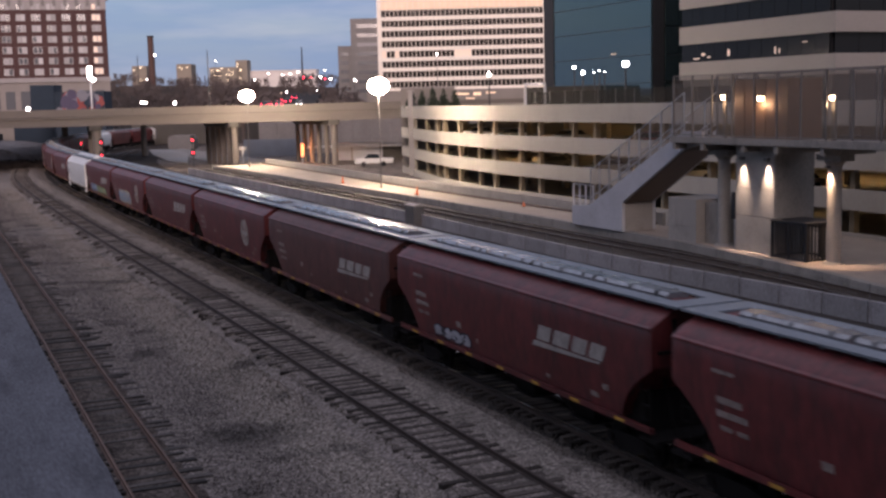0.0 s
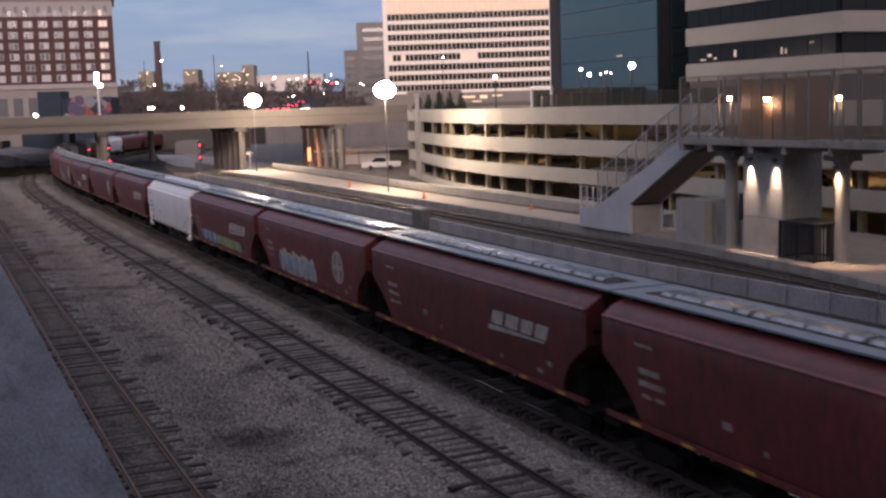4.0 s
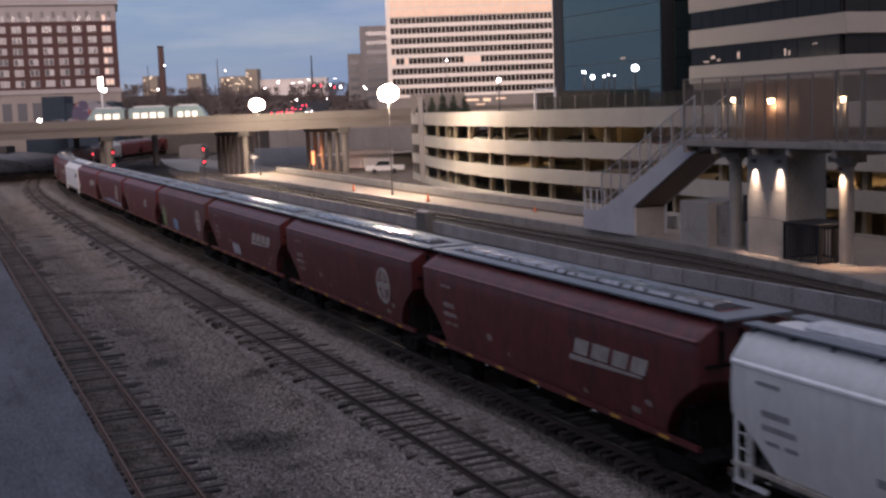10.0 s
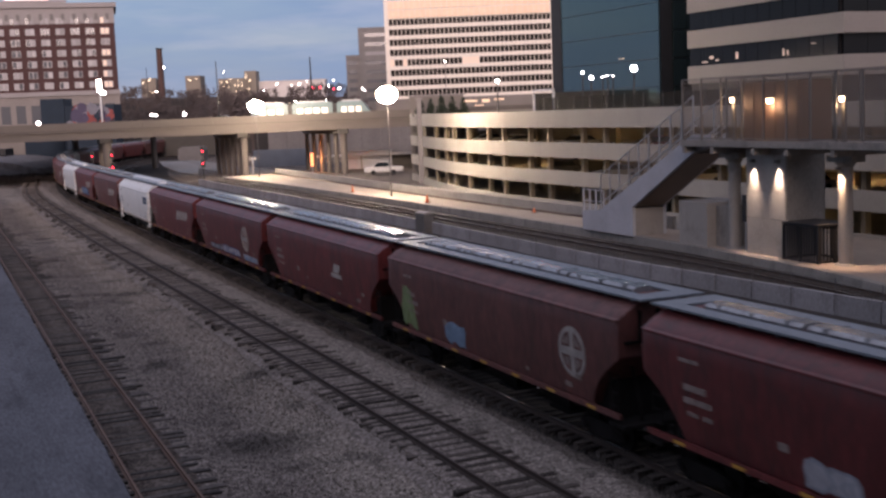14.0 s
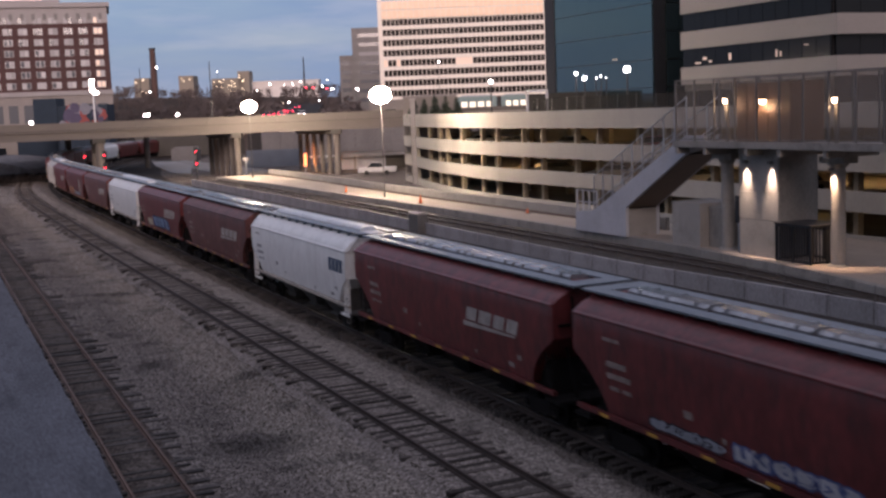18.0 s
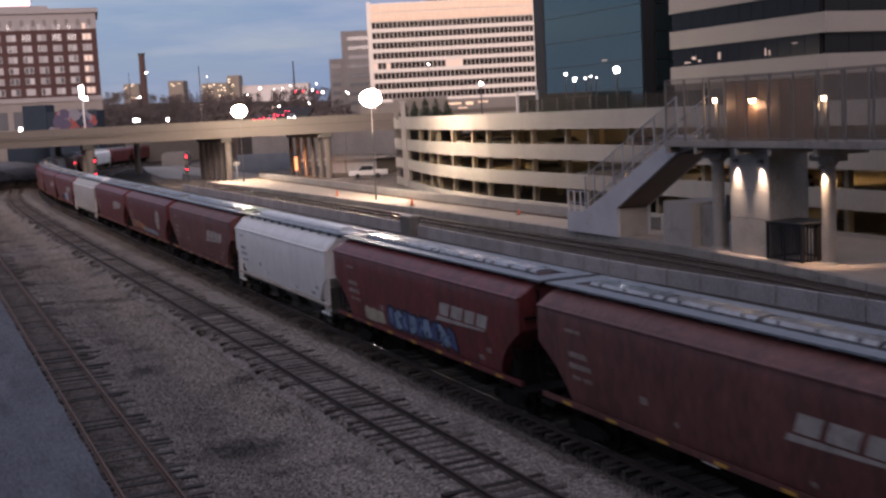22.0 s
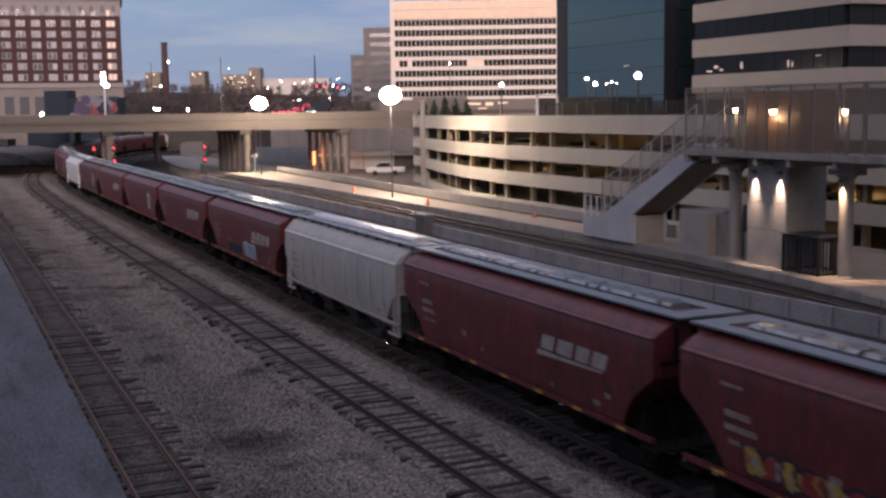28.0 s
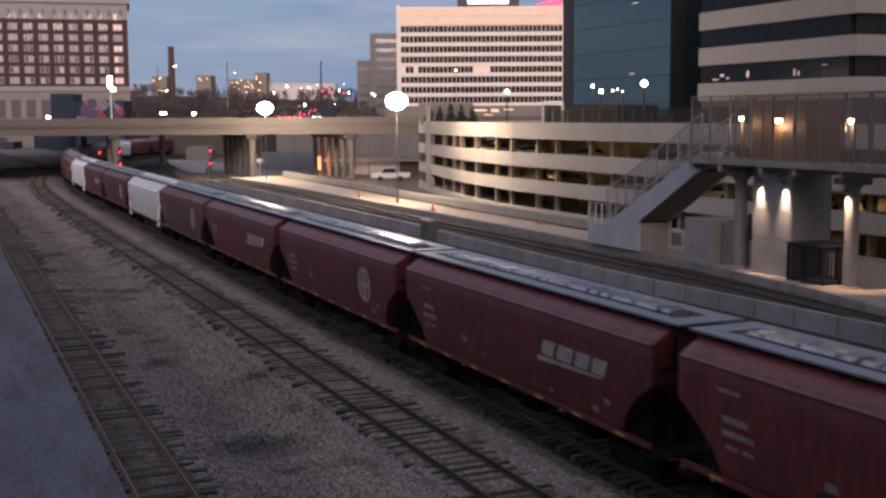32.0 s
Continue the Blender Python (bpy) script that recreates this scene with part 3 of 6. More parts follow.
def white_hopper(paint_mat, label, ribs=False):
    car = thing("hopper_car", label, "freight car", "hopper cars of the train")
    prof = [(1.36, 0.0), (1.47, 0.55), (1.56, 1.2), (1.61, 2.0), (1.58, 2.7), (1.52, 2.88), (1.38, 3.06), (1.15, 3.24), (0.85, 3.4), (0.45, 3.51), (0.0, 3.54)]
    bm = bmesh.new()
    st = [(-8.05, 2.62, 1.0), (-7.85, 2.5, 1.0), (-7.5, 2.32, 1.0), (-7.2, 2.05, 1.0), (-6.9, 1.75, 1.0), (-6.6, 1.44, 1.0), (-3.4, 1.44, 1.0), (0, 1.44, 1.0)]
    st += [(-y, z, w) for y, z, w in st[-2::-1]]
    hull(bm, st, prof, 1.1)
    rounded(part("body", bm, paint_mat, car))
    for sx in (-1, 1):
        bm = bmesh.new()
        box(bm, min(sx * 1.42, sx * 1.54), -8.12, 1.31, max(sx * 1.42, sx * 1.53), 8.12, 1.42)
        part("side_sill", bm, M_RUSTYSILL, car, "dirty rust stained side sill")
        bm = bmesh.new()
        prism(bm, [(sx * 1.52, 3.95), (sx * 1.62, 3.9), (sx * 1.62, 3.84), (sx * 1.56, 3.8)], "y", -8.05, 8.05)
        part("eave_rail", bm, paint_mat, car)
    if ribs:
        for i in range(9):
            y = -6.6 + i * 1.65
            bm = bmesh.new()
            prism(bm, [(-1.5, 1.42), (-1.6, 2.1), (-1.62, 3.1), (-1.57, 3.75), (-1.6, 3.75), (-1.65, 3.1), (-1.63, 2.1), (-1.56, 1.42)], "y", y - 0.04, y + 0.04)
            part("side_post", bm, paint_mat, car)
    for k in (-1, 1):
        bm = bmesh.new()
        for x in (-1.46, 1.46):
            for y in (8.0, 7.45):
                box(bm, x - 0.045, min(k * y, k * (y + 0.07)), 0.9, x + 0.045, max(k * y, k * (y + 0.07)), 2.66 if y > 7.9 else 2.35)
            box(bm, x - 0.05, min(k * 6.9, k * 8.1), 0.88, x + 0.05, max(k * 6.9, k * 8.1), 0.98)
        prism(bm, [(-1.5, 3.9), (-1.05, 4.46), (1.05, 4.46), (1.5, 3.9), (1.42, 3.9), (1.0, 4.36), (-1.0, 4.36), (-1.42, 3.9)], "y", k * 8.12, k * 8.2)
        box(bm, -1.48, min(k * 7.9, k * 8.14), 2.62, 1.48, max(k * 7.9, k * 8.14), 2.68)
        part("end_frame", bm, paint_mat, car)
        ladder(car, -1.52, k * 7.76, 0.95, 2.6, paint_mat, 0.36)
        bm = bmesh.new()
        prism(bm, [(-1.5, 3.86), (-1.1, 4.36), (-0.62, 4.56), (0.62, 4.56), (1.1, 4.36), (1.5, 3.86)], "y", min(k * 8.0, k * 8.12), max(k * 8.0, k * 8.12))
        part("roof_end", bm, paint_mat, car)
    for sx in (-1, 1):
        bm = bmesh.new()
        box(bm, min(sx * 0.5, sx * 0.98), -8.4, 4.62, max(sx * 0.5, sx * 0.98), 8.4, 4.67)
        for i in range(13):
            y = -8.1 + i * 1.35
            box(bm, min(sx * 0.54, sx * 0.94), y - 0.03, 4.45, max(sx * 0.54, sx * 0.94), y + 0.03, 4.62)
        part("running_board", bm, M_ROOFGREY, car, "grey grating walkway along the roof")
    for i in range(3):
        y = -6.9 + i * 4.65
        bm = bmesh.new()
        prism(bm, [(-0.38, 4.6), (-0.38, 4.72), (-0.24, 4.82), (0.24, 4.82), (0.38, 4.72), (0.38, 4.6)], "y", y, y + 4.5)
        part("hatch_cover", bm, M_HATCHW, car, "long white hatch cover")
    running_gear(car, 8.4 if ribs else 8.75, M_OUTLET)
    return car


NEAR = -1.608


def side_x(z):
    """How far out the near side lies at height z."""
    zz = z - 1.1
    for (x0, z0), (x1, z1) in zip(SIDE, SIDE[1:]):
        if z0 <= zz <= z1:
            return -(x0 + (x1 - x0) * (zz - z0) / (z1 - z0)) - 0.012
    return NEAR


def side_patch(bm, pts):
    """A thin sheet on the near side: pts are (along, height)."""
    fr = [bm.verts.new((side_x(z) - 0.006, y, z)) for y, z in pts]
    bk = [bm.verts.new((side_x(z) + 0.02, y, z)) for y, z in pts]
    n = len(pts)
    bm.faces.new(fr)
    bm.faces.new(bk[::-1])
    for i in range(n):
        bm.faces.new((fr[i], fr[(i + 1) % n], bk[(i + 1) % n], bk[i]))


def slab(bm, y0, z0, w, h, lean=0.0):
    side_patch(bm, [(y0, z0), (y0 - w, z0), (y0 - w + lean, z0 + h), (y0 + lean, z0 + h)])


def road_name(car):
    """Four slanted blocks over a long underline, as worn pale paint; the letters run toward the near end."""
    y = -2.6
    for w in (0.84, 0.98, 0.84, 0.8):
        bm = bmesh.new()
        slab(bm, y, 2.75, w - 0.06, 0.46, -0.2)
        part("letter_block", bm, M_LETTER, car, "worn white block of lettering")
        y -= w + 0.13
    bm = bmesh.new()
    side_patch(bm, [(-2.3, 2.5), (-2.42, 2.68), (-6.25, 2.7), (-6.25, 2.64)])
    part("underline", bm, M_LETTER, car, "tapered white underline")


def round_emblem(car, material, y=-4.9):
    c, r = (y, 2.75), 0.78
    seg = 24
    for dy, dz in ((0.16, 0.86), (0.86, 0.16)):
        bm = bmesh.new()
        side_patch(bm, [(c[0] + r * dy, c[1] - r * dz), (c[0] - r * dy, c[1] - r * dz), (c[0] - r * dy, c[1] + r * dz), (c[0] + r * dy, c[1] + r * dz)])
        part("emblem_bar", bm, material, car, "worn pale bar of a round emblem")
    for sy in (-1, 1):
        for sz in (-1, 1):
            bm = bmesh.new()
            side_patch(bm, [(c[0] + sy * r * p, c[1] + sz * r * q) for p, q in ((0.26, 0.26), (0.62, 0.26), (0.5, 0.5), (0.26, 0.62))][::sy * sz])
            part("emblem_block", bm, M_FAINT, car, "small faint block inside the emblem")
    bm = bmesh.new()
    ring = []
    for i in range(seg):
        a = 2 * math.pi * i / seg
        ring.append([bm.verts.new((side_x(c[1] + q * math.sin(a)) - lift, c[0] + q * math.cos(a), c[1] + q * math.sin(a))) for q, lift in ((r, 0.006), (r * 0.82, 0.006), (r * 0.82, -0.02), (r, -0.02))])
    for i in range(seg):
        p, q = ring[i], ring[(i + 1) % seg]
        for k in range(4):
            bm.faces.new((p[k], p[(k + 1) % 4], q[(k + 1) % 4], q[k]))
    part("emblem_ring", bm, material, car, "worn pale ring of a round emblem")


def data_bars(car, material):
    for y, z, w, h in ((6.95, 2.78, 0.95, 0.16), (6.95, 2.45, 1.15, 0.15), (6.85, 2.12, 0.45, 0.11), (6.2, 2.12, 0.4, 0.11), (3.4, 2.1, 0.35, 0.2), (7.1, 3.5, 0.8, 0.09), (1.9, 1.78, 0.14, 0.14), (-6.3, 1.95, 0.3, 0.16), (-5.6, 1.62, 0.4, 0.15), (-3.0, 1.6, 0.2, 0.12)):
        bm = bmesh.new()
        slab(bm, y, z, w, h)
        part("marking", bm, material, car, "small worn marking bar")


def graffiti(car, rng, y0, y1, z1, colours):
    """Sprayed tags low on the side: overlapping outlined blobs with strokes of other paints over them."""
    def sheet(pts, m, lift):
        bm = bmesh.new()
        fr = [bm.verts.new((side_x(z) - 0.004 - lift, y, z)) for y, z in pts]
        bk = [bm.verts.new((side_x(z) + 0.01, y, z)) for y, z in pts]
        n = len(pts)
        f = bm.faces.new(fr)
        for i in range(n):
            bm.faces.new((fr[i], fr[(i + 1) % n], bk[(i + 1) % n], bk[i]))
        bmesh.ops.triangulate(bm, faces=[f])
        part("graffiti", bm, m, car, "sprayed graffiti low on the side")

    tall = z1 - 1.4
    count = max(1, round((y0 - y1) / 0.72))
    for i in range(count):
        cy = y0 + (y1 - y0) * (i + 0.5) / count
        cz = 1.42 + tall * 0.5
        wide = (y0 - y1) / count * rng.uniform(0.6, 0.78)
        shape = []
        for k in range(14):
            a = 2 * math.pi * k / 14
            boxy = 1.0 / max(abs(math.cos(a)), abs(math.sin(a))) ** 0.6
            q = boxy * rng.uniform(0.72, 1.05)
            shape.append((wide * q * math.cos(a), tall * 0.5 * q * math.sin(a)))
        skew = rng.uniform(-0.25, 0.25)

        def lay(grow, m, lift):
            sheet([(cy + grow * y + skew * z, max(1.4, cz + grow * z)) for y, z in shape], m, lift)

        edge = colours[-1] if len(colours) > 1 else colours[0]
        lay(1.0, edge, 0.001 * (i % 3))
        lay(0.78, colours[i % 2 if len(colours) > 2 else 0], 0.006 + 0.001 * (i % 3))
        for k in range(3):
            m = colours[(i + k) % len(colours)]
            y = cy + rng.uniform(-0.7, 0.7) * wide
            z = 1.46 + tall * rng.uniform(0.05, 0.35)
            h = tall * rng.uniform(0.3, 0.55)
            w = rng.uniform(0.035, 0.08)
            bend = rng.uniform(-0.3, 0.3)
            sheet([(y - w, z), (y - w - bend, z + h * 0.5), (y - w - bend * 0.3, z + h), (y + w - bend * 0.3, z + h), (y + w - bend, z + h * 0.55), (y + w, z)], m, 0.012 + 0.002 * k)


def spray(name, c):
    return mat(name, c, 0.6, vary=0.3, scale=0.6, fine=3.0, bump=0.0)


G_SILVER = spray("silver_spray", (0.3, 0.32, 0.36))
G_WHITE = spray("white_spray", (0.42, 0.42, 0.45))
G_BLUE = spray("blue_spray", (0.06, 0.09, 0.22))
G_LBLUE = spray("light_blue_spray", (0.2, 0.3, 0.42))
G_GREEN = spray("green_spray", (0.2, 0.27, 0.12))
G_YEL = spray("yellow_spray", (0.5, 0.3, 0.06))
G_DARK = spray("dark_spray", (0.03, 0.025, 0.04))
G_TEAL = spray("teal_spray", (0.13, 0.3, 0.27))
G_CREAM = spray("cream_spray", (0.45, 0.4, 0.3))
G_CRIM = spray("red_spray", (0.3, 0.04, 0.04))

PROTO = {
    "red": red_hopper(M_RED, "oxide red covered hopper car with grey roof walk"),
    "tan": red_hopper(M_BROWN, "faded brown covered hopper car with grey roof walk"),
    "white": white_hopper(M_WHITE, "white covered hopper car with open end frames"),
    "grey": white_hopper(M_GREY, "weathered grey hopper car with ribbed sides", True),
}
DISC_AT = {-4: -4.4, -2: -5.0, 2: -5.5, 4: -6.2, 6: -4.7}
# what sets each car apart: body, lettering, graffiti (from, to, top, paints)
SPECIAL = {
    -7: ("red", "name", None), -6: ("red", "name", [(5.5, 2.4, 1.95, [G_WHITE, G_DARK])]), -5: ("tan", "name", None), -4: ("red", "disc", None), -3: ("red", "name", None),
    -2: ("red", "disc", [(4.8, -1.3, 2.75, [G_LBLUE, G_SILVER, G_CREAM])]), -1: ("red", "name", [(5.6, 1.6, 2.2, [G_BLUE, G_WHITE, G_LBLUE]), (1.4, -4.9, 2.15, [G_TEAL, G_YEL, G_GREEN])]),
    0: ("white", "bars", None), 1: ("red", "name", None), 2: ("red", "disc", None), 3: ("red", "name", [(2.6, 0.9, 2.2, [G_WHITE, G_SILVER])]),
    4: ("tan", "disc", [(3.2, 1.6, 2.3, [G_LBLUE]), (7.4, 6.3, 3.2, [G_GREEN])]), 5: ("red", "small", None), 6: ("red", "disc", [(5.0, 2.0, 1.8, [G_SILVER, G_DARK]), (1.5, -2.8, 1.95, [G_WHITE, G_BLUE]), (-3.9, -6.9, 1.8, [G_LBLUE, G_WHITE])]),
    7: ("red", "name", None), 8: ("white", "blue", None), 9: ("tan", "name", None), 10: ("red", "name", [(5.3, 3.2, 2.05, [G_CREAM]), (2.6, -3.8, 2.45, [G_BLUE, G_LBLUE, G_DARK])]),
    11: ("white", "bars", None), 12: ("tan", "name", None), 13: ("red", "disc", [(6.3, 1.6, 2.3, [G_YEL, G_CRIM, G_SILVER, G_DARK]), (1.5, -4.5, 1.9, [G_SILVER, G_DARK])]), 14: ("red", "name", None),
    15: ("grey", "bars", None), 16: ("red", "name", [(3.6, 0.6, 2.1, [G_DARK]), (-0.3, -3.2, 2.45, [G_LBLUE, G_WHITE])]), 17: ("red", "name", None), 18: ("red", "discy", None),
    19: ("red", "name", None), 20: ("tan", "disc", None), 21: ("white", "bars", None), 24: ("white", "bars", None), 31: ("white", "bars", None),
}


def car_length(n):
    kind = SPECIAL.get(n, ("red",))[0]
    return {"white": 17.5, "grey": 16.8}.get(kind, 18.76 if n > 0 else 18.45)


def gone(t):
    """How far the train has rolled, in metres, counted from nine seconds on."""
    u = t - 9
    return 13.079 * u + 0.01225 * u ** 2 - 0.0000132 * u ** 3 - 0.00000144 * u ** 4


# where each car's middle stands on the line at nine seconds
MIDDLE = {1: 52.38}
for n in range(2, 38):
    MIDDLE[n] = MIDDLE[n - 1] + (car_length(n - 1) + car_length(n)) / 2
for n in range(0, -9, -1):
    MIDDLE[n] = MIDDLE[n + 1] - (car_length(n + 1) + car_length(n)) / 2
rng = random.Random(7)
TRAIN = []
for n in range(-8, 38):
    kind, mark, tag = SPECIAL.get(n, ("tan" if n % 7 == 3 else "red", "name" if n % 2 else "disc", None))
    x, y, h = curve(MIDDLE[n] - gone(0))
    car = copy_thing(PROTO[kind], pose(x, y, 0, 0, 0, -math.degrees(h)))
    TRAIN.append((car, n))
    if mark == "name":
        road_name(car)
    elif mark == "disc":
        round_emblem(car, M_LETTER, DISC_AT.get(n, -4.9))
    elif mark == "discy":
        round_emblem(car, M_CREAM)
    elif mark == "blue":
        bm = bmesh.new()
        for i in range(4):
            slab(bm, -5.7 - i * 0.5, 2.85, 0.4, 0.6, -0.08)
        part("lettering", bm, M_BLUELET, car, "dark blue blocks of lettering")
    elif mark == "small":
        bm = bmesh.new()
        slab(bm, -2.3, 2.4, 1.5, 0.2)
        slab(bm, -2.6, 2.65, 0.9, 0.4, -0.25)
        part("emblem", bm, M_LETTER, car, "small white emblem")
    data_bars(car, M_GREYLET if kind in ("white", "grey") else M_FAINT)
    for one in tag or ():
        graffiti(car, rng, *one)
    if tag or mark == "discy":
        car["label"] = {"red": "oxide red", "tan": "faded brown"}[kind] + (" hopper car tagged with graffiti low on its side" if tag else " hopper car with a cream round emblem")
for p in PROTO.values():
    for o in (*p.children_recursive, p):
        bpy.data.objects.remove(o)

# ---- between the tracks and the platform ----
M_WARM = glow("warm_wall_lamp", (1.0, 0.72, 0.42), 22.0)
M_FLOOD = glow("bright_flood_lamp", (1.0, 0.84, 0.62), 340.0)
M_BROWN_PANEL = mat("brown_metal_panel", (0.13, 0.085, 0.06), 0.5, 0.3, vary=0.15, scale=1.5, fine=6.0, bump=0.03)
M_STAIR = mat("pale_grey_stair_paint", (0.42, 0.43, 0.46), 0.6, vary=0.15, scale=2.0, fine=8.0, bump=0.05, dirt=(0.28, 0.27, 0.27), dirt_amt=0.4)
M_KERB = mat("rusty_kerb_rail", (0.1, 0.06, 0.045), 0.7, 0.3, vary=0.3, scale=1.0, fine=8.0, bump=0.1)


def mesh_mat(name, base, clear):
    m = bpy.data.materials.new(name)
    m.use_nodes = True
    n, l = m.node_tree.nodes, m.node_tree.links
    b = n["Principled BSDF"]
    b.inputs["Base Color"].default_value = (*base, 1)
    b.inputs["Roughness"].default_value = 0.8
    b.inputs["Specular IOR Level"].default_value = 0.05
    tr = n.new("ShaderNodeBsdfTransparent")
    mx = n.new("ShaderNodeMixShader")
    mx.inputs["Fac"].default_value = clear
    l.new(b.outputs[0], mx.inputs[1])
    l.new(tr.outputs[0], mx.inputs[2])
    l.new(mx.outputs[0], n["Material Output"].inputs["Surface"])
    return m


M_WIRE = mesh_mat("fine_wire_mesh", (0.24, 0.2, 0.17), 0.68)


M_DULL = mat("dull_grey_post", (0.13, 0.125, 0.12), 0.8, 0.2, vary=0.2, scale=1.0, fine=8.0, bump=0.0)


def wall_x(y):
    f = min(1.0, max(0.0, (y - 58.0) / 50.0))
    return 36.85 + 0.062 * max(0.0, 56.0 - max(30.0, y)) + 0.9 * f * f * (3 - 2 * f)


divider = thing("divider_wall", "low concrete panel wall between the tracks", "wall", kind="structure")
for i in range(60):
    y = 14 + i * 2.75
    x = wall_x(y)
    a = math.atan2(wall_x(y + 2.75) - x, 2.75)
    panel = bmesh.new()
    box(panel, -0.11, 0.03, -0.45, 0.11, 2.72, 0.86)
    ob = part("panel", panel, M_PANEL, divider)
    ob.matrix_local = pose(x, y, 0, 0, 0, -math.degrees(a))
    post = bmesh.new()
    tube(post, (x - 0.02, y, -0.3), (x - 0.02, y, 1.62), 0.025, seg=6)
    part("fence_post", post, M_DULL, divider)
bm = bmesh.new()
strip(bm, [(wall_x(14 + 2.75 * i) - 0.02, 14 + 2.75 * i, 0) for i in range(61)], [(0, 0.88), (0, 1.58)])
part("fence_wire", bm, mesh_mat("thin_fence_wire", (0.2, 0.2, 0.2), 0.9), divider)

cab = thing("signal_cabinet", "grey metal signal cabinet with a pale top", "cabinet", m=pose(37.1, 88.6, -0.21))
bm = bmesh.new()
box(bm, -0.45, -0.95, 0, 0.45, 0.95, 1.75)
part("housing", bm, M_DULL, cab)
bm = bmesh.new()
prism(bm, [(-0.5, 1.75), (-0.5, 1.83), (0, 1.95), (0.5, 1.83), (0.5, 1.75)], "y", -1.0, 1.0)
part("lid", bm, M_CONC, cab, "pale sloped lid")

# platform: an edge that widens toward the near end, one slab with a curb
EDGE = [(40.5, 18), (42.0, 34), (43.7, 45), (44.9, 51), (45.5, 57), (46.2, 65), (46.7, 74), (46.7, 105), (46.4, 130), (45.8, 160), (44.5, 192)]
REAR = [(58.0, 18), (58.0, 40), (58.0, 60), (57.0, 64), (52.0, 66.5), (51.0, 74), (51.0, 90), (51.0, 115), (51.3, 130), (52.1, 155), (53.0, 192)]
bm = bmesh.new()
prism(bm, EDGE + REAR[::-1], "z", -0.5, 0.3)
solid("platform", bm, M_PLATFORM, "lit tan concrete station platform", "platform", kind="structure")
bm = bmesh.new()
for (x0, y0), (x1, y1) in zip(EDGE, EDGE[1:]):
    v = [bm.verts.new(p) for p in ((x0 - 0.06, y0, -0.5), (x1 - 0.06, y1, -0.5), (x1 - 0.06, y1, 0.32), (x0 - 0.06, y0, 0.32), (x0 + 0.5, y0, 0.32), (x1 + 0.5, y1, 0.32))]
    bm.faces.new(v[:4])
    bm.faces.new((v[3], v[2], v[5], v[4]))
solid("platform_edge", bm, M_CONC_OLD, "worn stained concrete platform edge", "platform edge", kind="structure")
bm = bmesh.new()
for (x0, y0), (x1, y1) in zip(REAR[5:], REAR[6:]):
    tube(bm, (x0 - 0.1, y0, 0.42), (x1 - 0.1, y1, 0.42), 0.1, seg=6)
tube(bm, (50.9, 74, 0.42), (47.2, 79.6, 0.42), 0.1, seg=6)
solid("kerb_rail", bm, M_KERB, "rusty brown kerb rail along the platform rear", "rail", kind="structure")
bm = bmesh.new()
for (x0, y0), (x1, y1) in zip(REAR[5:-1], REAR[6:]):
    prism(bm, [(x0 + 0.45, y0), (x1 + 0.45, y1), (x1 + 0.75, y1), (x0 + 0.75, y0)], "z", -0.4, 1.2)
solid("low_wall", bm, M_CONC, "low pale concrete wall behind the platform", "wall", kind="structure")
ground_patch("driveway", M_CONC_OLD, straight(54.6, 60, 300, 6), 6.5, -0.2, "stained concrete driveway beside the garage", 0.0, left=2.6)


def cone(x, y, z, h=0.9):
    c = thing("traffic_cone", "orange traffic cone on the platform", "traffic cone", "platform cones", m=pose(x, y, z))
    bm = bmesh.new()
    tube(bm, (0, 0, 0.04), (0, 0, h), 0.17, 0.03, 10)
    part("cone_body", bm, M_ORANGE, c)
    bm = bmesh.new()
    box(bm, -0.22, -0.22, 0, 0.22, 0.22, 0.04)
    part("base", bm, M_BLACK, c)


for x, y, h in ((47.6, 112.8, 0.95), (47.9, 113.6, 0.7), (47.5, 136.0, 0.9), (50.2, 94.0, 0.5)):
    cone(x, y, 0.3, h)


M_POLE = mat("dull_lamp_pole", (0.12, 0.115, 0.11), 0.8, 0.0, vary=0.2, scale=1.0, fine=8.0, bump=0.0, spec=0.1)


def lamp_post(x, y, z, top, power, label, r=0.07, glare_radius=1.18):
    p = thing("street_lamp", label, "street lamp", "platform lamps", m=pose(x, y, z))
    bm = bmesh.new()
    tube(bm, (0, 0, 0), (0, 0, 0.5), r * 1.7, r * 1.3, 10)
    tube(bm, (0, 0, 0.4), (0, 0, top - z - 0.3), r, r * 0.6, 10)
    part("pole", bm, M_POLE, p)
    bm = bmesh.new()
    tube(bm, (-0.55, 0, top - z - 0.5), (0.55, 0, top - z - 0.5), 0.05, seg=6)
    tube(bm, (0, 0, top - z - 0.55), (0, 0, top - z - 0.3), 0.16, 0.2, 10)
    part("bracket", bm, M_STEEL, p)
    # head drawn far too large: the lamp's glare is put into its size
    bm = bmesh.new()
    ball(bm, (0, 0, top - z), glare_radius, 1, 1, 0.8, sub=3)
    part("lamp_head", bm, M_FLOOD, p, "flood lamp head swollen to the size of its glare")
    if power:
        li = new("lamp_light", bpy.data.lights.new("lamp_light", "POINT"))
        li.data.energy = power
        li.data.color = (1.0, 0.78, 0.5)
        li.data.shadow_soft_size = 0.6
        li.matrix_world = pose(x, y - 0.9, top - 0.2)


lamp_post(48.4, 125.2, 0.3, 11.9, 0, "tall platform lamp post with a glaring flood lamp")
lamp_post(48.6, 184.0, 0.3, 11.6, 0, "tall platform lamp post with a glaring flood lamp")

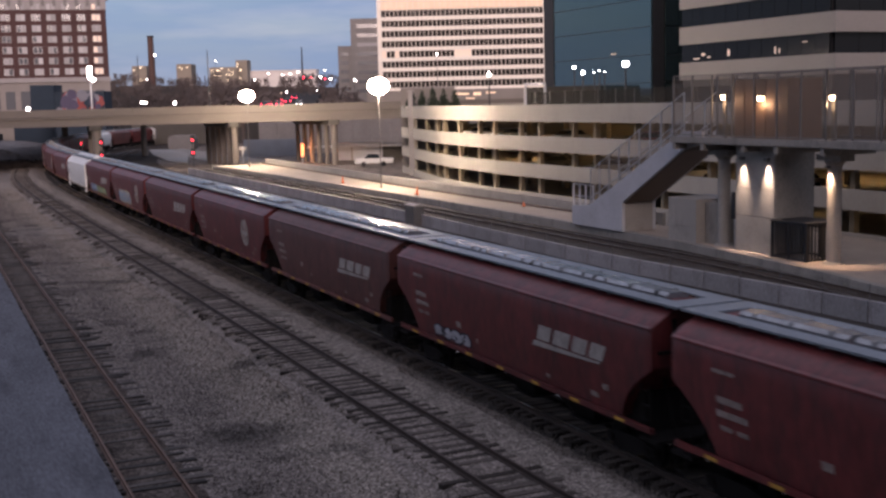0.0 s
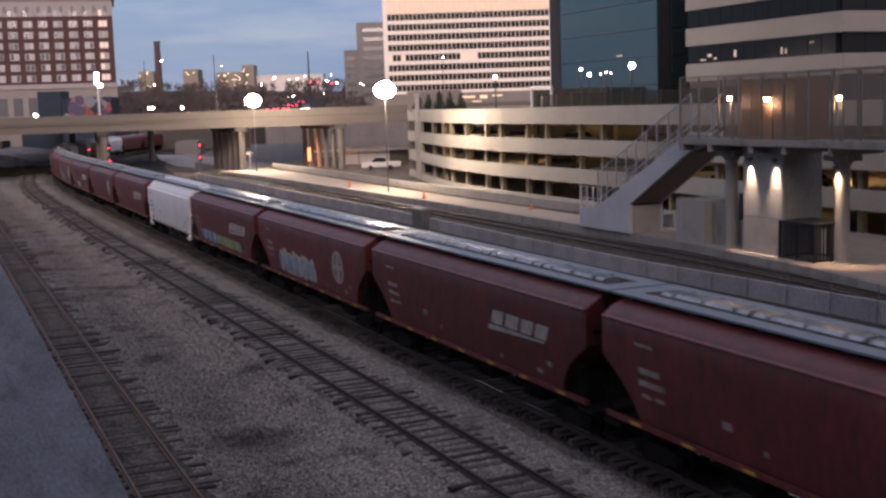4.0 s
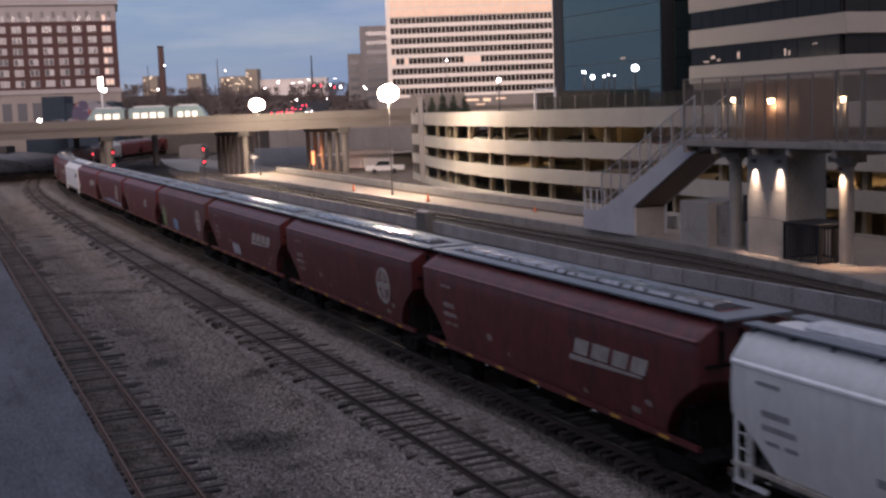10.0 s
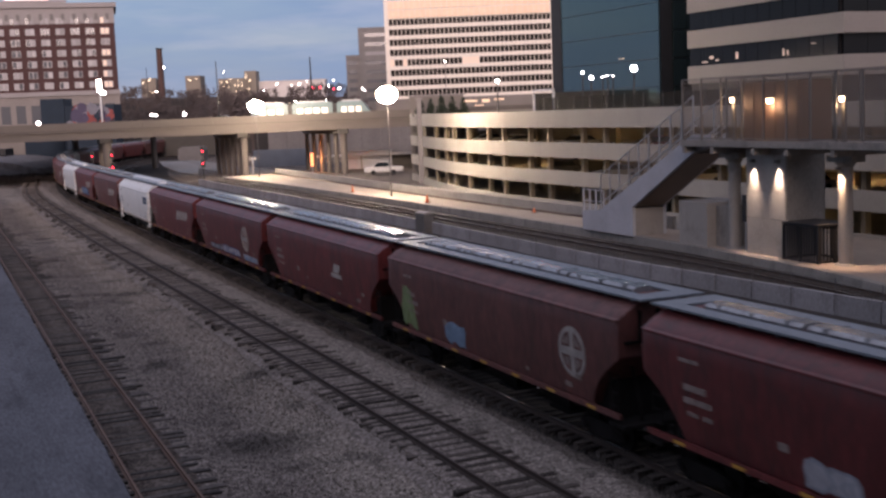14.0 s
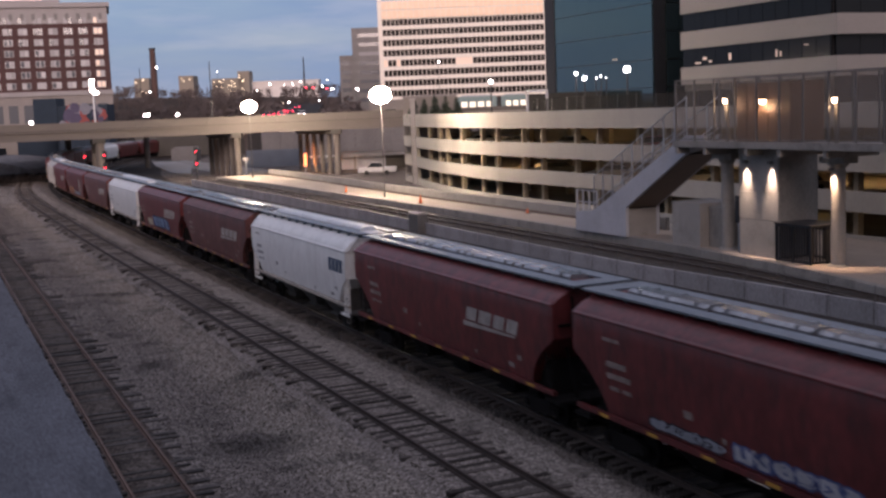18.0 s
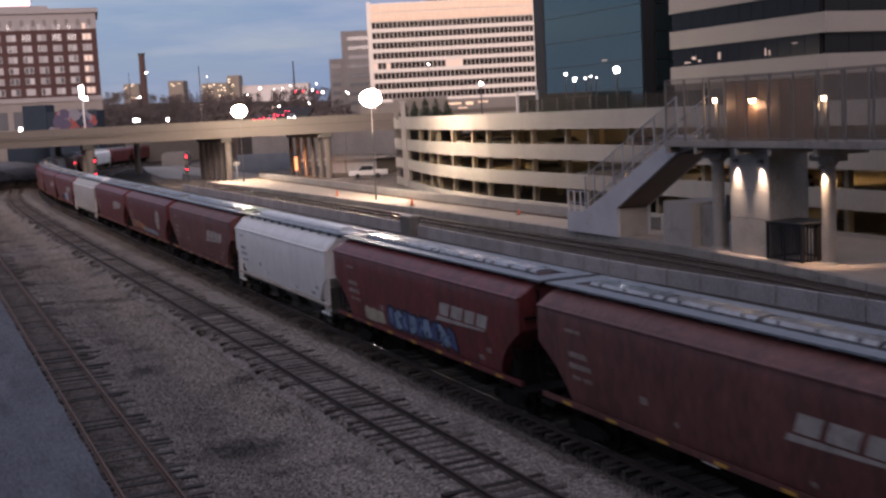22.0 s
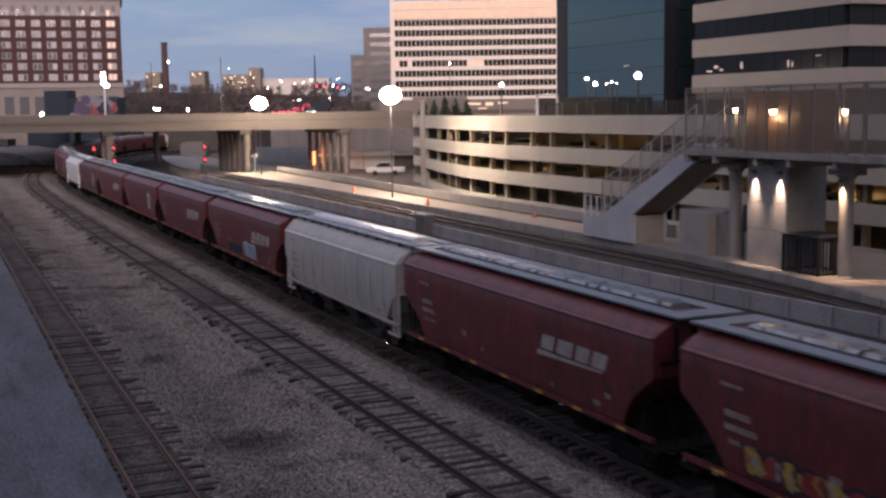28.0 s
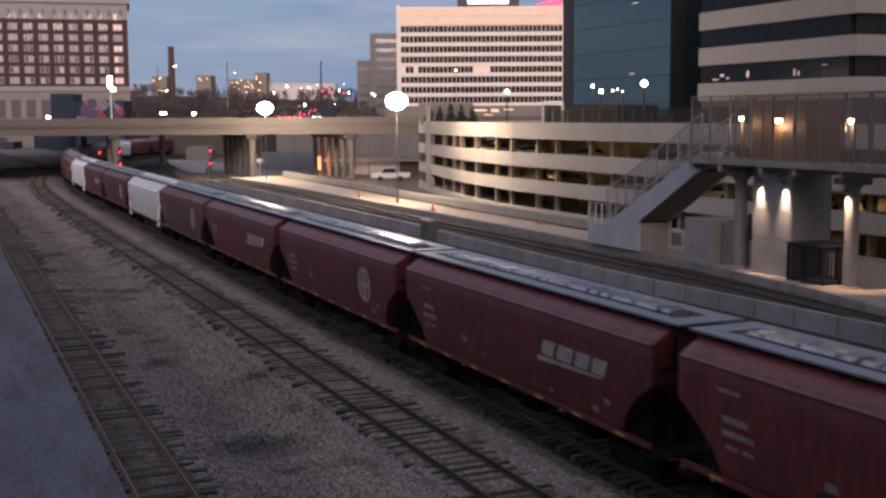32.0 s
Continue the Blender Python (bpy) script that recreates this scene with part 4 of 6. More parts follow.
# ---- footbridge, stair and lift tower ----
walkway = thing("footbridge", "concrete footbridge with wire mesh sides and lamps", "footbridge")
bm = bmesh.new()
prism(bm, [(44.2, 20), (45.3, 45), (45.5, 64.4), (49.2, 64.4), (49.2, 20)], "z", 6.95, 7.3)
part("deck", bm, M_CONC_OLD, walkway)
bm = bmesh.new()
prism(bm, [(44.12, 20), (45.22, 45), (45.42, 64.4), (45.5, 64.4), (45.3, 45), (44.2, 20)], "z", 7.0, 7.4)
part("edge_beam", bm, M_CONC_OLD, walkway)
for y in (28, 36, 44, 50.2, 54, 57, 61, 64):
    bm = bmesh.new()
    box(bm, 45.4, y - 0.15, 6.55, 49.2, y + 0.15, 6.95)
    part("cross_beam", bm, M_CONC_OLD, walkway)


def deck_x(y):
    return 45.5 - (0.2 * (64.4 - y) / 19.4 if y > 45 else 0.2 + 1.1 * (45 - y) / 25)


posts_y = [64.3 - 2.05 * i for i in range(19)]
for side in (0, 1):
    for y in posts_y:
        x = deck_x(y) + 0.1 if not side else 49.1
        bm = bmesh.new()
        box(bm, x - 0.05, y - 0.05, 7.3, x + 0.05, y + 0.05, 11.3)
        part("fence_post", bm, M_DULL, walkway)
    for z in (7.5, 11.28):
        for y0, y1 in ((64.3, 45.85), (45.85, 27.4)):
            bm = bmesh.new()
            tube(bm, (deck_x(y0) + 0.1 if not side else 49.1, y0, z), (deck_x(y1) + 0.1 if not side else 49.1, y1, z), 0.035, seg=6)
            part("handrail", bm, M_DULL, walkway)
    bm = bmesh.new()
    for y0, y1 in zip(posts_y, posts_y[1:]):
        xa, xb = (deck_x(y0) + 0.1, deck_x(y1) + 0.1) if not side else (49.1, 49.1)
        v = [bm.verts.new(p) for p in ((xa, y0, 7.35), (xb, y1, 7.35), (xb, y1, 11.25), (xa, y0, 11.25))]
        bm.faces.new(v)
    part("wire_mesh", bm, M_WIRE, walkway, "fine grey wire mesh")
bm = bmesh.new()
prism(bm, [(46.4, 54.1), (46.4, 59.0), (48.9, 59.0), (48.9, 54.1)], "z", 7.3, 10.9)
part("lift_housing", bm, M_BROWN_PANEL, walkway, "brown metal lift housing")
for i in range(5):
    bm = bmesh.new()
    box(bm, 46.36, 54.12 + i * 0.98, 7.32, 46.4, 55.0 + i * 0.98, 10.85)
    part("panel", bm, M_BROWN_PANEL, walkway)


def wall_lamp(x, y, z, power, label, wide=0.24, tall=0.26, post=True):
    w = thing("wall_lamp", label, "lamp", "footbridge lamps", m=pose(x, y, z))
    bm = bmesh.new()
    prism(bm, [(-wide * 0.22, -tall / 2), (wide * 0.22, -tall / 2), (wide * 0.46, tall * 0.25), (wide / 2, tall / 2), (-wide / 2, tall / 2), (-wide * 0.46, tall * 0.25)], "x", -0.12, 0.04)
    part("diffuser", bm, M_WARM, w, "glowing warm diffuser")
    bm = bmesh.new()
    prism(bm, [(-wide * 0.6, tall / 2), (wide * 0.6, tall / 2), (wide * 0.4, tall / 2 + 0.09), (-wide * 0.4, tall / 2 + 0.09)], "x", -0.16, 0.06)
    part("cap", bm, M_BLACK, w, "dark metal cap")
    if post:
        bm = bmesh.new()
        box(bm, 0.06, -0.13, 7.3 - z, 0.2, 0.13, tall / 2 + 0.12)
        part("lamp_post", bm, M_DULL, w, "flat grey steel post")
    li = new("lamp_light", bpy.data.lights.new("lamp_light", "POINT"))
    li.data.energy = power
    li.data.color = (1.0, 0.66, 0.36)
    li.data.shadow_soft_size = 0.12
    li.matrix_world = pose(x - 0.25, y, z - 0.35)


wall_lamp(46.1, 59.75, 9.85, 40, "glowing lamp on the footbridge")
wall_lamp(46.28, 56.4, 9.72, 80, "glowing lamp on the lift housing", 0.46, 0.26, False)
wall_lamp(45.75, 49.8, 9.7, 26, "glowing lamp on the footbridge")

tower = thing("lift_tower", "board marked concrete lift tower with downlights", "tower")
for z0, z1 in ((0.3, 2.55), (2.58, 4.25), (4.28, 6.93)):
    bm = bmesh.new()
    prism(bm, [(46.6, 55.5), (46.6, 59.1), (49.6, 59.1), (49.6, 55.5)], "z", z0, z1)
    part("shaft_block", bm, M_CONC, tower)
# darker sheet over the unlit side, its shade put into the concrete colour
bm = bmesh.new()
box(bm, 46.64, 55.4, 0.3, 49.56, 55.496, 6.9)
part("side_panel", bm, M_CONC_OLD, tower, "concrete side of the shaft, its shade in the colour")
for y in (56.02, 58.34):
    bm = bmesh.new()
    box(bm, 46.3, y - 0.12, 6.02, 46.59, y + 0.12, 6.2)
    part("downlight", bm, M_DULL, tower, "small hooded downlight")
    li = new("lamp_light", bpy.data.lights.new("lamp_light", "SPOT"))
    li.data.energy = 1500
    li.data.spot_size, li.data.spot_blend = radians(52), 1.0
    li.data.color = (1.0, 0.76, 0.56)
    li.data.shadow_soft_size = 0.05
    li.matrix_world = look((46.36, y, 6.0), (46.66, y, 4.6))
sign = thing("notice_board", "dark notice board with a red border", "sign", m=pose(46.9, 59.5, 2.2))
bm = bmesh.new()
box(bm, -0.05, -0.25, 0, 0.05, 0.35, 1.7)
part("board", bm, M_BLACK, sign)
bm = bmesh.new()
box(bm, -0.07, -0.35, 0, 0.0, -0.25, 1.9)
part("border", bm, mat("red_border", (0.4, 0.05, 0.04), 0.6, vary=0.15, scale=0.5, fine=6.0, bump=0), sign)
bm = bmesh.new()
box(bm, -0.04, 0.0, -1.9, 0.04, 0.1, 0)
part("post", bm, M_STEEL, sign)


def column(x, y, top, power):
    c = thing("column", "round concrete column under the footbridge", "column", "footbridge columns", m=pose(x, y, 0.3))
    bm = bmesh.new()
    tube(bm, (0, 0, 0), (0, 0, 0.12), 0.62, 0.55, 20)
    tube(bm, (0, 0, 0.1), (0, 0, top - 0.9), 0.4, seg=20)
    part("shaft", bm, M_CONC, c)
    bm = bmesh.new()
    tube(bm, (0, 0, top - 0.9), (0, 0, top - 0.62), 0.42, 0.62, 20)
    box(bm, -0.5, -1.0, top - 0.62, 0.5, 1.0, top - 0.25)
    part("capital", bm, M_CONC_OLD, c)
    if power:
        bm = bmesh.new()
        box(bm, -0.66, -0.1, top - 1.02, -0.41, 0.1, top - 0.88)
        part("downlight", bm, M_DULL, c, "small hooded downlight")
        li = new("lamp_light", bpy.data.lights.new("lamp_light", "SPOT"))
        li.data.energy = power
        li.data.spot_size, li.data.spot_blend = radians(70), 1.0
        li.data.color = (1.0, 0.68, 0.42)
        li.data.shadow_soft_size = 0.05
        li.matrix_world = look((x - 0.62, y - 0.06, 0.3 + top - 1.04), (x - 0.38, y - 0.06, 4.2))


column(47.2, 51.1, 6.5, 1400)
column(47.4, 61.3, 6.5, 0)
column(46.6, 40.5, 6.5, 1000)

cage = thing("steel_cage", "black steel bar cage beside the lift tower", "cage", m=pose(46.3, 52.3, 0.3))
bm = bmesh.new()
for x in (0, 1.2, 2.4):
    for y in (0, 1.55, 3.0):
        if x in (0, 2.4) or y in (0, 3.0):
            box(bm, x - 0.06, y - 0.06, 0, x + 0.06, y + 0.06, 2.2)
for z in (0.1, 2.15):
    for a in ((0, -0.05, 2.4, 0.05), (0, 2.95, 2.4, 3.05), (-0.05, 0, 0.05, 3.0), (2.35, 0, 2.45, 3.0)):
        box(bm, a[0], a[1], z - 0.05, a[2], a[3], z + 0.05)
part("frame", bm, M_BLACK, cage)
bm = bmesh.new()
box(bm, -0.1, -0.1, 2.2, 2.5, 3.1, 2.27)
part("top", bm, M_BLACK, cage)
for i in range(14):
    bm = bmesh.new()
    y = 0.15 + i * 0.21
    box(bm, -0.012, y - 0.05, 0.12, 0.012, y + 0.05, 2.14)
    part("bar", bm, M_BLACK, cage)
for i in range(10):
    bm = bmesh.new()
    x = 0.15 + i * 0.24
    box(bm, x - 0.05, -0.012, 0.12, x + 0.05, 0.012, 2.14)
    part("bar", bm, M_BLACK, cage)

for x0, y0, x1, y1, h, lab in ((46.6, 63.2, 50.0, 66.3, 2.9, "square concrete block below the stair"), (47.3, 61.6, 50.0, 63.15, 2.7, "stained concrete block below the stair")):
    b = thing("concrete_block", lab, "concrete block", "blocks under the stair", m=pose(x0, y0, 0.3))
    for z0, z1 in ((0, h * 0.36), (h * 0.365, h)):
        bm = bmesh.new()
        box(bm, 0, 0, z0, x1 - x0, y1 - y0, z1)
        part("course", bm, M_CONC_OLD if y0 < 63 else M_CONC, b)

stair = thing("stair", "pale grey stair climbing to the footbridge", "stair")
bm = bmesh.new()
prism(bm, [(78.8, 0.3), (78.8, 1.75), (76.2, 1.95), (64.3, 7.7), (62.3, 7.7), (62.3, 6.9), (64.4, 6.45), (71.7, 2.45), (71.7, 0.3)], "x", 46.35, 46.6)
part("stringer", bm, M_STAIR, stair)
bm = bmesh.new()
prism(bm, [(78.8, 0.3), (78.8, 1.75), (76.2, 1.95), (64.3, 7.7), (64.4, 6.45), (71.7, 2.45), (71.7, 0.3)], "x", 49.0, 49.25)
part("stringer", bm, M_STAIR, stair)
bm = bmesh.new()
box(bm, 46.6, 73.0, 0.3, 49.0, 78.75, 1.45)
box(bm, 46.6, 71.72, 0.3, 49.0, 72.99, 2.3)
part("landing", bm, M_CONC, stair)
bm = bmesh.new()
v = [bm.verts.new(p) for p in ((46.6, 71.7, 2.4), (49.0, 71.7, 2.4), (49.0, 64.4, 6.4), (46.6, 64.4, 6.4))]
bm.faces.new(v)
part("soffit", bm, M_BROWN_PANEL, stair)
for i in range(31):
    bm = bmesh.new()
    y, z = 76.2 - i * 0.39, 1.55 + i * 0.183
    box(bm, 46.6, y - 0.4, z - 0.16, 49.0, y, z + 0.02)
    part("step", bm, M_CONC, stair)
for x in (46.45, 49.1):
    for i in range(10):
        y = 76.2 - i * 1.32
        z = 1.75 + (76.2 - y) * 0.4765
        bm = bmesh.new()
        box(bm, x - 0.04, y - 0.04, z - 0.1, x + 0.04, y + 0.04, z + 2.85)
        part("baluster_post", bm, M_STEEL, stair)
    for d in (0.7, 2.8):
        bm = bmesh.new()
        tube(bm, (x, 76.2, 1.75 + d), (x, 64.3, 7.42 + d), 0.045, seg=6)
        part("handrail", bm, M_STEEL, stair)
    bm = bmesh.new()
    vv = [bm.verts.new(p) for p in ((x, 76.2, 1.85), (x, 64.3, 7.5), (x, 64.3, 10.2), (x, 76.2, 4.5))]
    bm.faces.new(vv)
    part("wire_mesh", bm, M_WIRE, stair, "fine grey wire mesh")
for x in (46.75, 48.85):
    bm = bmesh.new()
    tube(bm, (x, 76.0, 2.75), (x, 64.4, 8.3), 0.05, seg=6)
    for i in range(9):
        y = 75.6 - i * 1.32
        tube(bm, (x, y, 1.6 + (76.2 - y) * 0.47), (x, y, 2.75 + (76.0 - y) * 0.4784), 0.03, seg=6)
    part("handrail", bm, M_STAIR, stair, "pale painted handrail on posts")
gate = thing("stair_gate", "white painted railing at the stair landing", "railing", m=pose(46.45, 75.8, 1.75))
for y in (0, 1.1, 2.0, 2.9):
    bm = bmesh.new()
    box(bm, -0.05, y - 0.05, 0, 0.05, y + 0.05, 1.7)
    part("post", bm, M_STAIR, gate)
for z in (0.8, 1.66):
    bm = bmesh.new()
    box(bm, -0.03, 0, z - 0.03, 0.03, 2.9, z + 0.03)
    part("rail", bm, M_STAIR, gate)

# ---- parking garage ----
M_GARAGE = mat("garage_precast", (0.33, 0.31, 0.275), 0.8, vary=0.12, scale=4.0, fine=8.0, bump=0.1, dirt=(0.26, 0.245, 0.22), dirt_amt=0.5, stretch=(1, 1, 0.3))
# darker, browner copy of the precast: the interior's shade is in its colour
M_INNER = mat("garage_inner_shaded_concrete", (0.25, 0.21, 0.15), 0.9, vary=0.25, scale=3.0, fine=6.0, bump=0.1)
FRONT = [(57.0, 30.0), (57.0, 60.0), (57.0, 93.4), (57.0, 113.0), (57.7, 120.0), (58.6, 127.5), (60.0, 136.0), (61.6, 143.0), (63.8, 152.0), (66.5, 163.0), (70.5, 168.0), (76.0, 171.0), (98.0, 174.0)]
garage = thing("parking_garage", "four level precast concrete parking garage with rounded end", "parking garage")


def band(pts, z0, z1, thick):
    bm = bmesh.new()
    rows = []
    for i, (x, y) in enumerate(pts):
        a = Vector(pts[max(i - 1, 0)])
        b = Vector(pts[min(i + 1, len(pts) - 1)])
        d = (b - a).normalized()
        nx, ny = d.y * thick, -d.x * thick
        rows.append([bm.verts.new(p) for p in ((x, y, z0), (x, y, z1), (x + nx, y + ny, z1), (x + nx, y + ny, z0))])
    for r, q in zip(rows, rows[1:]):
        for i in range(4):
            bm.faces.new((r[i], r[(i + 1) % 4], q[(i + 1) % 4], q[i]))
    bm.faces.new(rows[0])
    bm.faces.new(rows[-1])
    return bm


for z0, z1 in ((7.75, 9.45), (4.8, 6.3), (2.1, 3.5), (-0.4, 0.55)):
    for k in range(0, len(FRONT) - 1):
        part("spandrel", band(FRONT[k:k + 2], z0, z1, 0.3), M_GARAGE, garage)
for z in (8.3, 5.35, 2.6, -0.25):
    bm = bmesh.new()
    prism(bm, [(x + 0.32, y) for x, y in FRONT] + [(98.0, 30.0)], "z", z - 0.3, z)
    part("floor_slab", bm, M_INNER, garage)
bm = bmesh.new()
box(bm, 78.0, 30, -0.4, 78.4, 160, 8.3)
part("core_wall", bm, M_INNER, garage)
cols = []
y = 34.0
while y < 166:
    for (x0, y0), (x1, y1) in zip(FRONT, FRONT[1:]):
        if y0 <= y < y1:
            cols.append((x0 + (x1 - x0) * (y - y0) / (y1 - y0) + (1.1 if y < 150 else 0.6), y + 0.7 * math.sin(y * 1.7)))
    y += 5.4 if y < 110 else 6.2
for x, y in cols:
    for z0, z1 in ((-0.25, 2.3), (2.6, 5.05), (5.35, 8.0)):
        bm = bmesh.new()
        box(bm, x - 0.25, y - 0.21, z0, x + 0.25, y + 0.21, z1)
        # pillars at the lamp-lit far end get the pale copy, others the shaded one
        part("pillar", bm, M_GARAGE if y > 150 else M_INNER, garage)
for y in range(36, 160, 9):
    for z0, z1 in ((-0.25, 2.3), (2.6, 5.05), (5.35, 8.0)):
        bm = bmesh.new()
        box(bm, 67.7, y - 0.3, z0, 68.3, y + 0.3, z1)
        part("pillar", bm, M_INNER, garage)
M_TUBE = glow("garage_tube", (1.0, 0.75, 0.4), 7.0)
for y in range(38, 160, 13):
    for z in (2.25, 4.98, 7.95):
        if (y * 3 + int(z)) % 4 == 0:
            continue
        bm = bmesh.new()
        box(bm, 70.0, y - 0.7, z - 0.06, 70.25, y + 0.7, z)
        part("ceiling_light", bm, M_TUBE, garage, "warm ceiling tube light")
for y, z, e in ((50, 2.0, 380), (75, 4.6, 360), (100, 7.4, 300), (100, 4.6, 360), (128, 7.4, 320), (128, 4.6, 300), (64, 7.4, 220)):
    li = new("lamp_light", bpy.data.lights.new("lamp_light", "POINT"))
    li.data.energy = e
    li.data.color = (1.0, 0.7, 0.36)
    li.data.shadow_soft_size = 0.5
    li.matrix_world = pose(69.5, y, z)

# parked cars
CAR_PAINT = [mat("car_paint_" + n, c, 0.3, 0.2, vary=0.08, scale=2.0, fine=5.0, bump=0.0) for n, c in (("white", (0.6, 0.6, 0.6)), ("dark", (0.04, 0.045, 0.05)), ("silver", (0.32, 0.33, 0.34)), ("red", (0.25, 0.03, 0.03)))]
M_CARGLASS = glass_mat("car_glass", (0.02, 0.025, 0.03), 0.08)
M_TYRE = mat("tyre_rubber", (0.02, 0.02, 0.02), 0.9, vary=0.2, scale=0.5, fine=8.0, bump=0.1)


def parked_car(m, paint_mat, label, pickup=False, name="parked_car", cat="car", head=None, tail=None):
    c = thing(name, label, cat, "cars", m=m)
    bm = bmesh.new()
    w = 0.9
    if pickup:
        side = [(-2.7, 0.4), (-2.7, 1.05), (-0.6, 1.08), (-0.6, 1.08), (1.2, 1.08), (2.5, 0.98), (2.65, 0.75), (2.65, 0.4)]
        cabin = [(-0.7, 1.08), (-0.55, 1.7), (0.7, 1.72), (1.3, 1.08)]
    else:
        side = [(-2.2, 0.35), (-2.25, 0.8), (-2.0, 0.95), (1.0, 0.98), (2.05, 0.82), (2.2, 0.6), (2.2, 0.35)]
        cabin = [(-1.75, 0.95), (-1.1, 1.42), (0.35, 1.45), (1.15, 0.97)]
    prism(bm, side, "x", -w, w)
    bmesh.ops.bevel(bm, geom=bm.edges[:], offset=0.06, segments=1, affect="EDGES", clamp_overlap=True)
    part("body", bm, paint_mat, c)
    bm = bmesh.new()
    prism(bm, cabin, "x", -w * 0.86, w * 0.86)
    part("cabin_glass", bm, M_CARGLASS, c)
    bm = bmesh.new()
    ys = [p[0] for p in cabin]
    prism(bm, [(cabin[1][0] - 0.05, cabin[1][1] - 0.03), (cabin[1][0] + 0.05, cabin[1][1] + 0.05), (cabin[2][0] - 0.05, cabin[2][1] + 0.05), (cabin[2][0] + 0.08, cabin[2][1] - 0.03)], "x", -w * 0.83, w * 0.83)
    part("roof", bm, paint_mat, c)
    for sx in (-0.8, 0.8):
        for sy in (-1.35, 1.4):
            bm = bmesh.new()
            tube(bm, (sx - 0.11, sy, 0.33), (sx + 0.11, sy, 0.33), 0.33, seg=14)
            part("wheel", bm, M_TYRE, c)
    for sx in (-0.65, 0.65):
        if head:
            bm = bmesh.new()
            ball(bm, (sx, side[-2][0] - 0.02, 0.68), 0.16, sub=1)
            part("headlight", bm, head, c, "shining headlight")
        if tail:
            bm = bmesh.new()
            ball(bm, (sx, side[1][0] + 0.02, 0.78), 0.18, sub=1)
            part("taillight", bm, tail, c, "glowing red taillight")
    return c


for x, y, z, k, t in ((60.8, 97, 2.6, 0, 90), (60.8, 104, 5.35, 2, 90), (60.9, 118, 5.35, 0, 90), (61, 108, 2.6, 1, 90), (60.8, 89, 5.35, 3, 90), (62.5, 129, 5.35, 0, 88), (61, 84, 2.6, 2, 90), (60.8, 70, 2.6, 0, 90)):
    parked_car(pose(x, y, z, 0, 0, t), CAR_PAINT[k], "car parked inside the concrete garage")
parked_car(pose(67.9, 178.6, -0.2, 0, 0, 66.5) @ Matrix.Scale(1.18, 4), CAR_PAINT[0], "white pickup truck parked beside the garage", True, "pickup_truck", "truck")

# roof deck of the garage: fence, gate, shrubs, lamps
roof_fence = thing("roof_fence", "dark wire fence along the garage roof", "fence", kind="structure")
for i in range(14):
    y = 66 + i * 3.0
    bm = bmesh.new()
    box(bm, 57.55, y - 0.05, 9.4, 57.65, y + 0.05, 10.75)
    part("post", bm, M_BLACK, roof_fence)
bm = bmesh.new()
strip(bm, straight(57.6, 66, 106), [(0, 9.45), (0, 10.7)])
part("wire_mesh", bm, mesh_mat("dark_wire_mesh", (0.03, 0.028, 0.026), 0.25), roof_fence)
arch = thing("roof_gate", "white rectangular gate frame on the garage roof", "gate", m=pose(58.5, 104.6, 8.3))
for y in (0, 4.2):
    bm = bmesh.new()
    box(bm, -0.1, y - 0.1, 0, 0.1, y + 0.1, 3.3)
    part("post", bm, M_STAIR, arch)
bm = bmesh.new()
box(bm, -0.1, -0.1, 3.1, 0.1, 4.3, 3.35)
part("beam", bm, M_STAIR, arch)
M_LEAF = mat("evergreen_leaf", (0.022, 0.034, 0.02), 0.8, vary=0.4, scale=0.5, fine=6.0, bump=0.2)
M_BARK = mat("bark", (0.07, 0.055, 0.045), 0.9, vary=0.3, scale=0.5, fine=10.0, bump=0.4)


def leaf_cluster(bm, rg, c, size, n):
    for i in range(n):
        d = Vector((rg.uniform(-1, 1), rg.uniform(-1, 1), rg.uniform(-1, 1)))
        p = Vector(c) + d * size
        u = Vector((rg.uniform(-1, 1), rg.uniform(-1, 1), rg.uniform(-1, 1))).normalized() * size * 0.45
        w = u.orthogonal().normalized() * size * 0.28
        v = [bm.verts.new(q) for q in (p - u, p + w, p + u, p - w)]
        bm.faces.new(v)


rg = random.Random(3)
for i, (x, s) in enumerate(((-2.1, 0.95), (-0.7, 0.9), (0.75, 1.05), (2.15, 1.0), (3.75, 0.95))):
    sh = thing("evergreen_shrub", "dark conical evergreen shrub on the garage roof", "shrub", "roof shrubs", m=place(x * 1.075, 172, 8.3))
    bm = bmesh.new()
    tube(bm, (0, 0, 0), (0, 0, 2.4 * s), 0.12, 0.04, 8)
    part("trunk", bm, M_BARK, sh)
    bm = bmesh.new()
    for k in range(60):
        h = rg.uniform(0.5, 3.5) * s
        r = (3.7 * s - h) * 0.3
        a = rg.uniform(0, 6.28)
        leaf_cluster(bm, rg, (r * math.cos(a) * rg.uniform(0.3, 1), r * math.sin(a) * rg.uniform(0.3, 1), h), 0.12 + r * 0.4, 12)
    part("crown", bm, M_LEAF, sh)

# unseen footbridge deck beneath and behind the camera, added to shade the near tracks
bm = bmesh.new()
box(bm, -40, -6.0, 7.9, 45, -0.7, 8.4)
solid("viewing_deck", bm, M_CONC_OLD, "unseen deck of the viewing footbridge, added for its shade", "bridge", kind="structure")

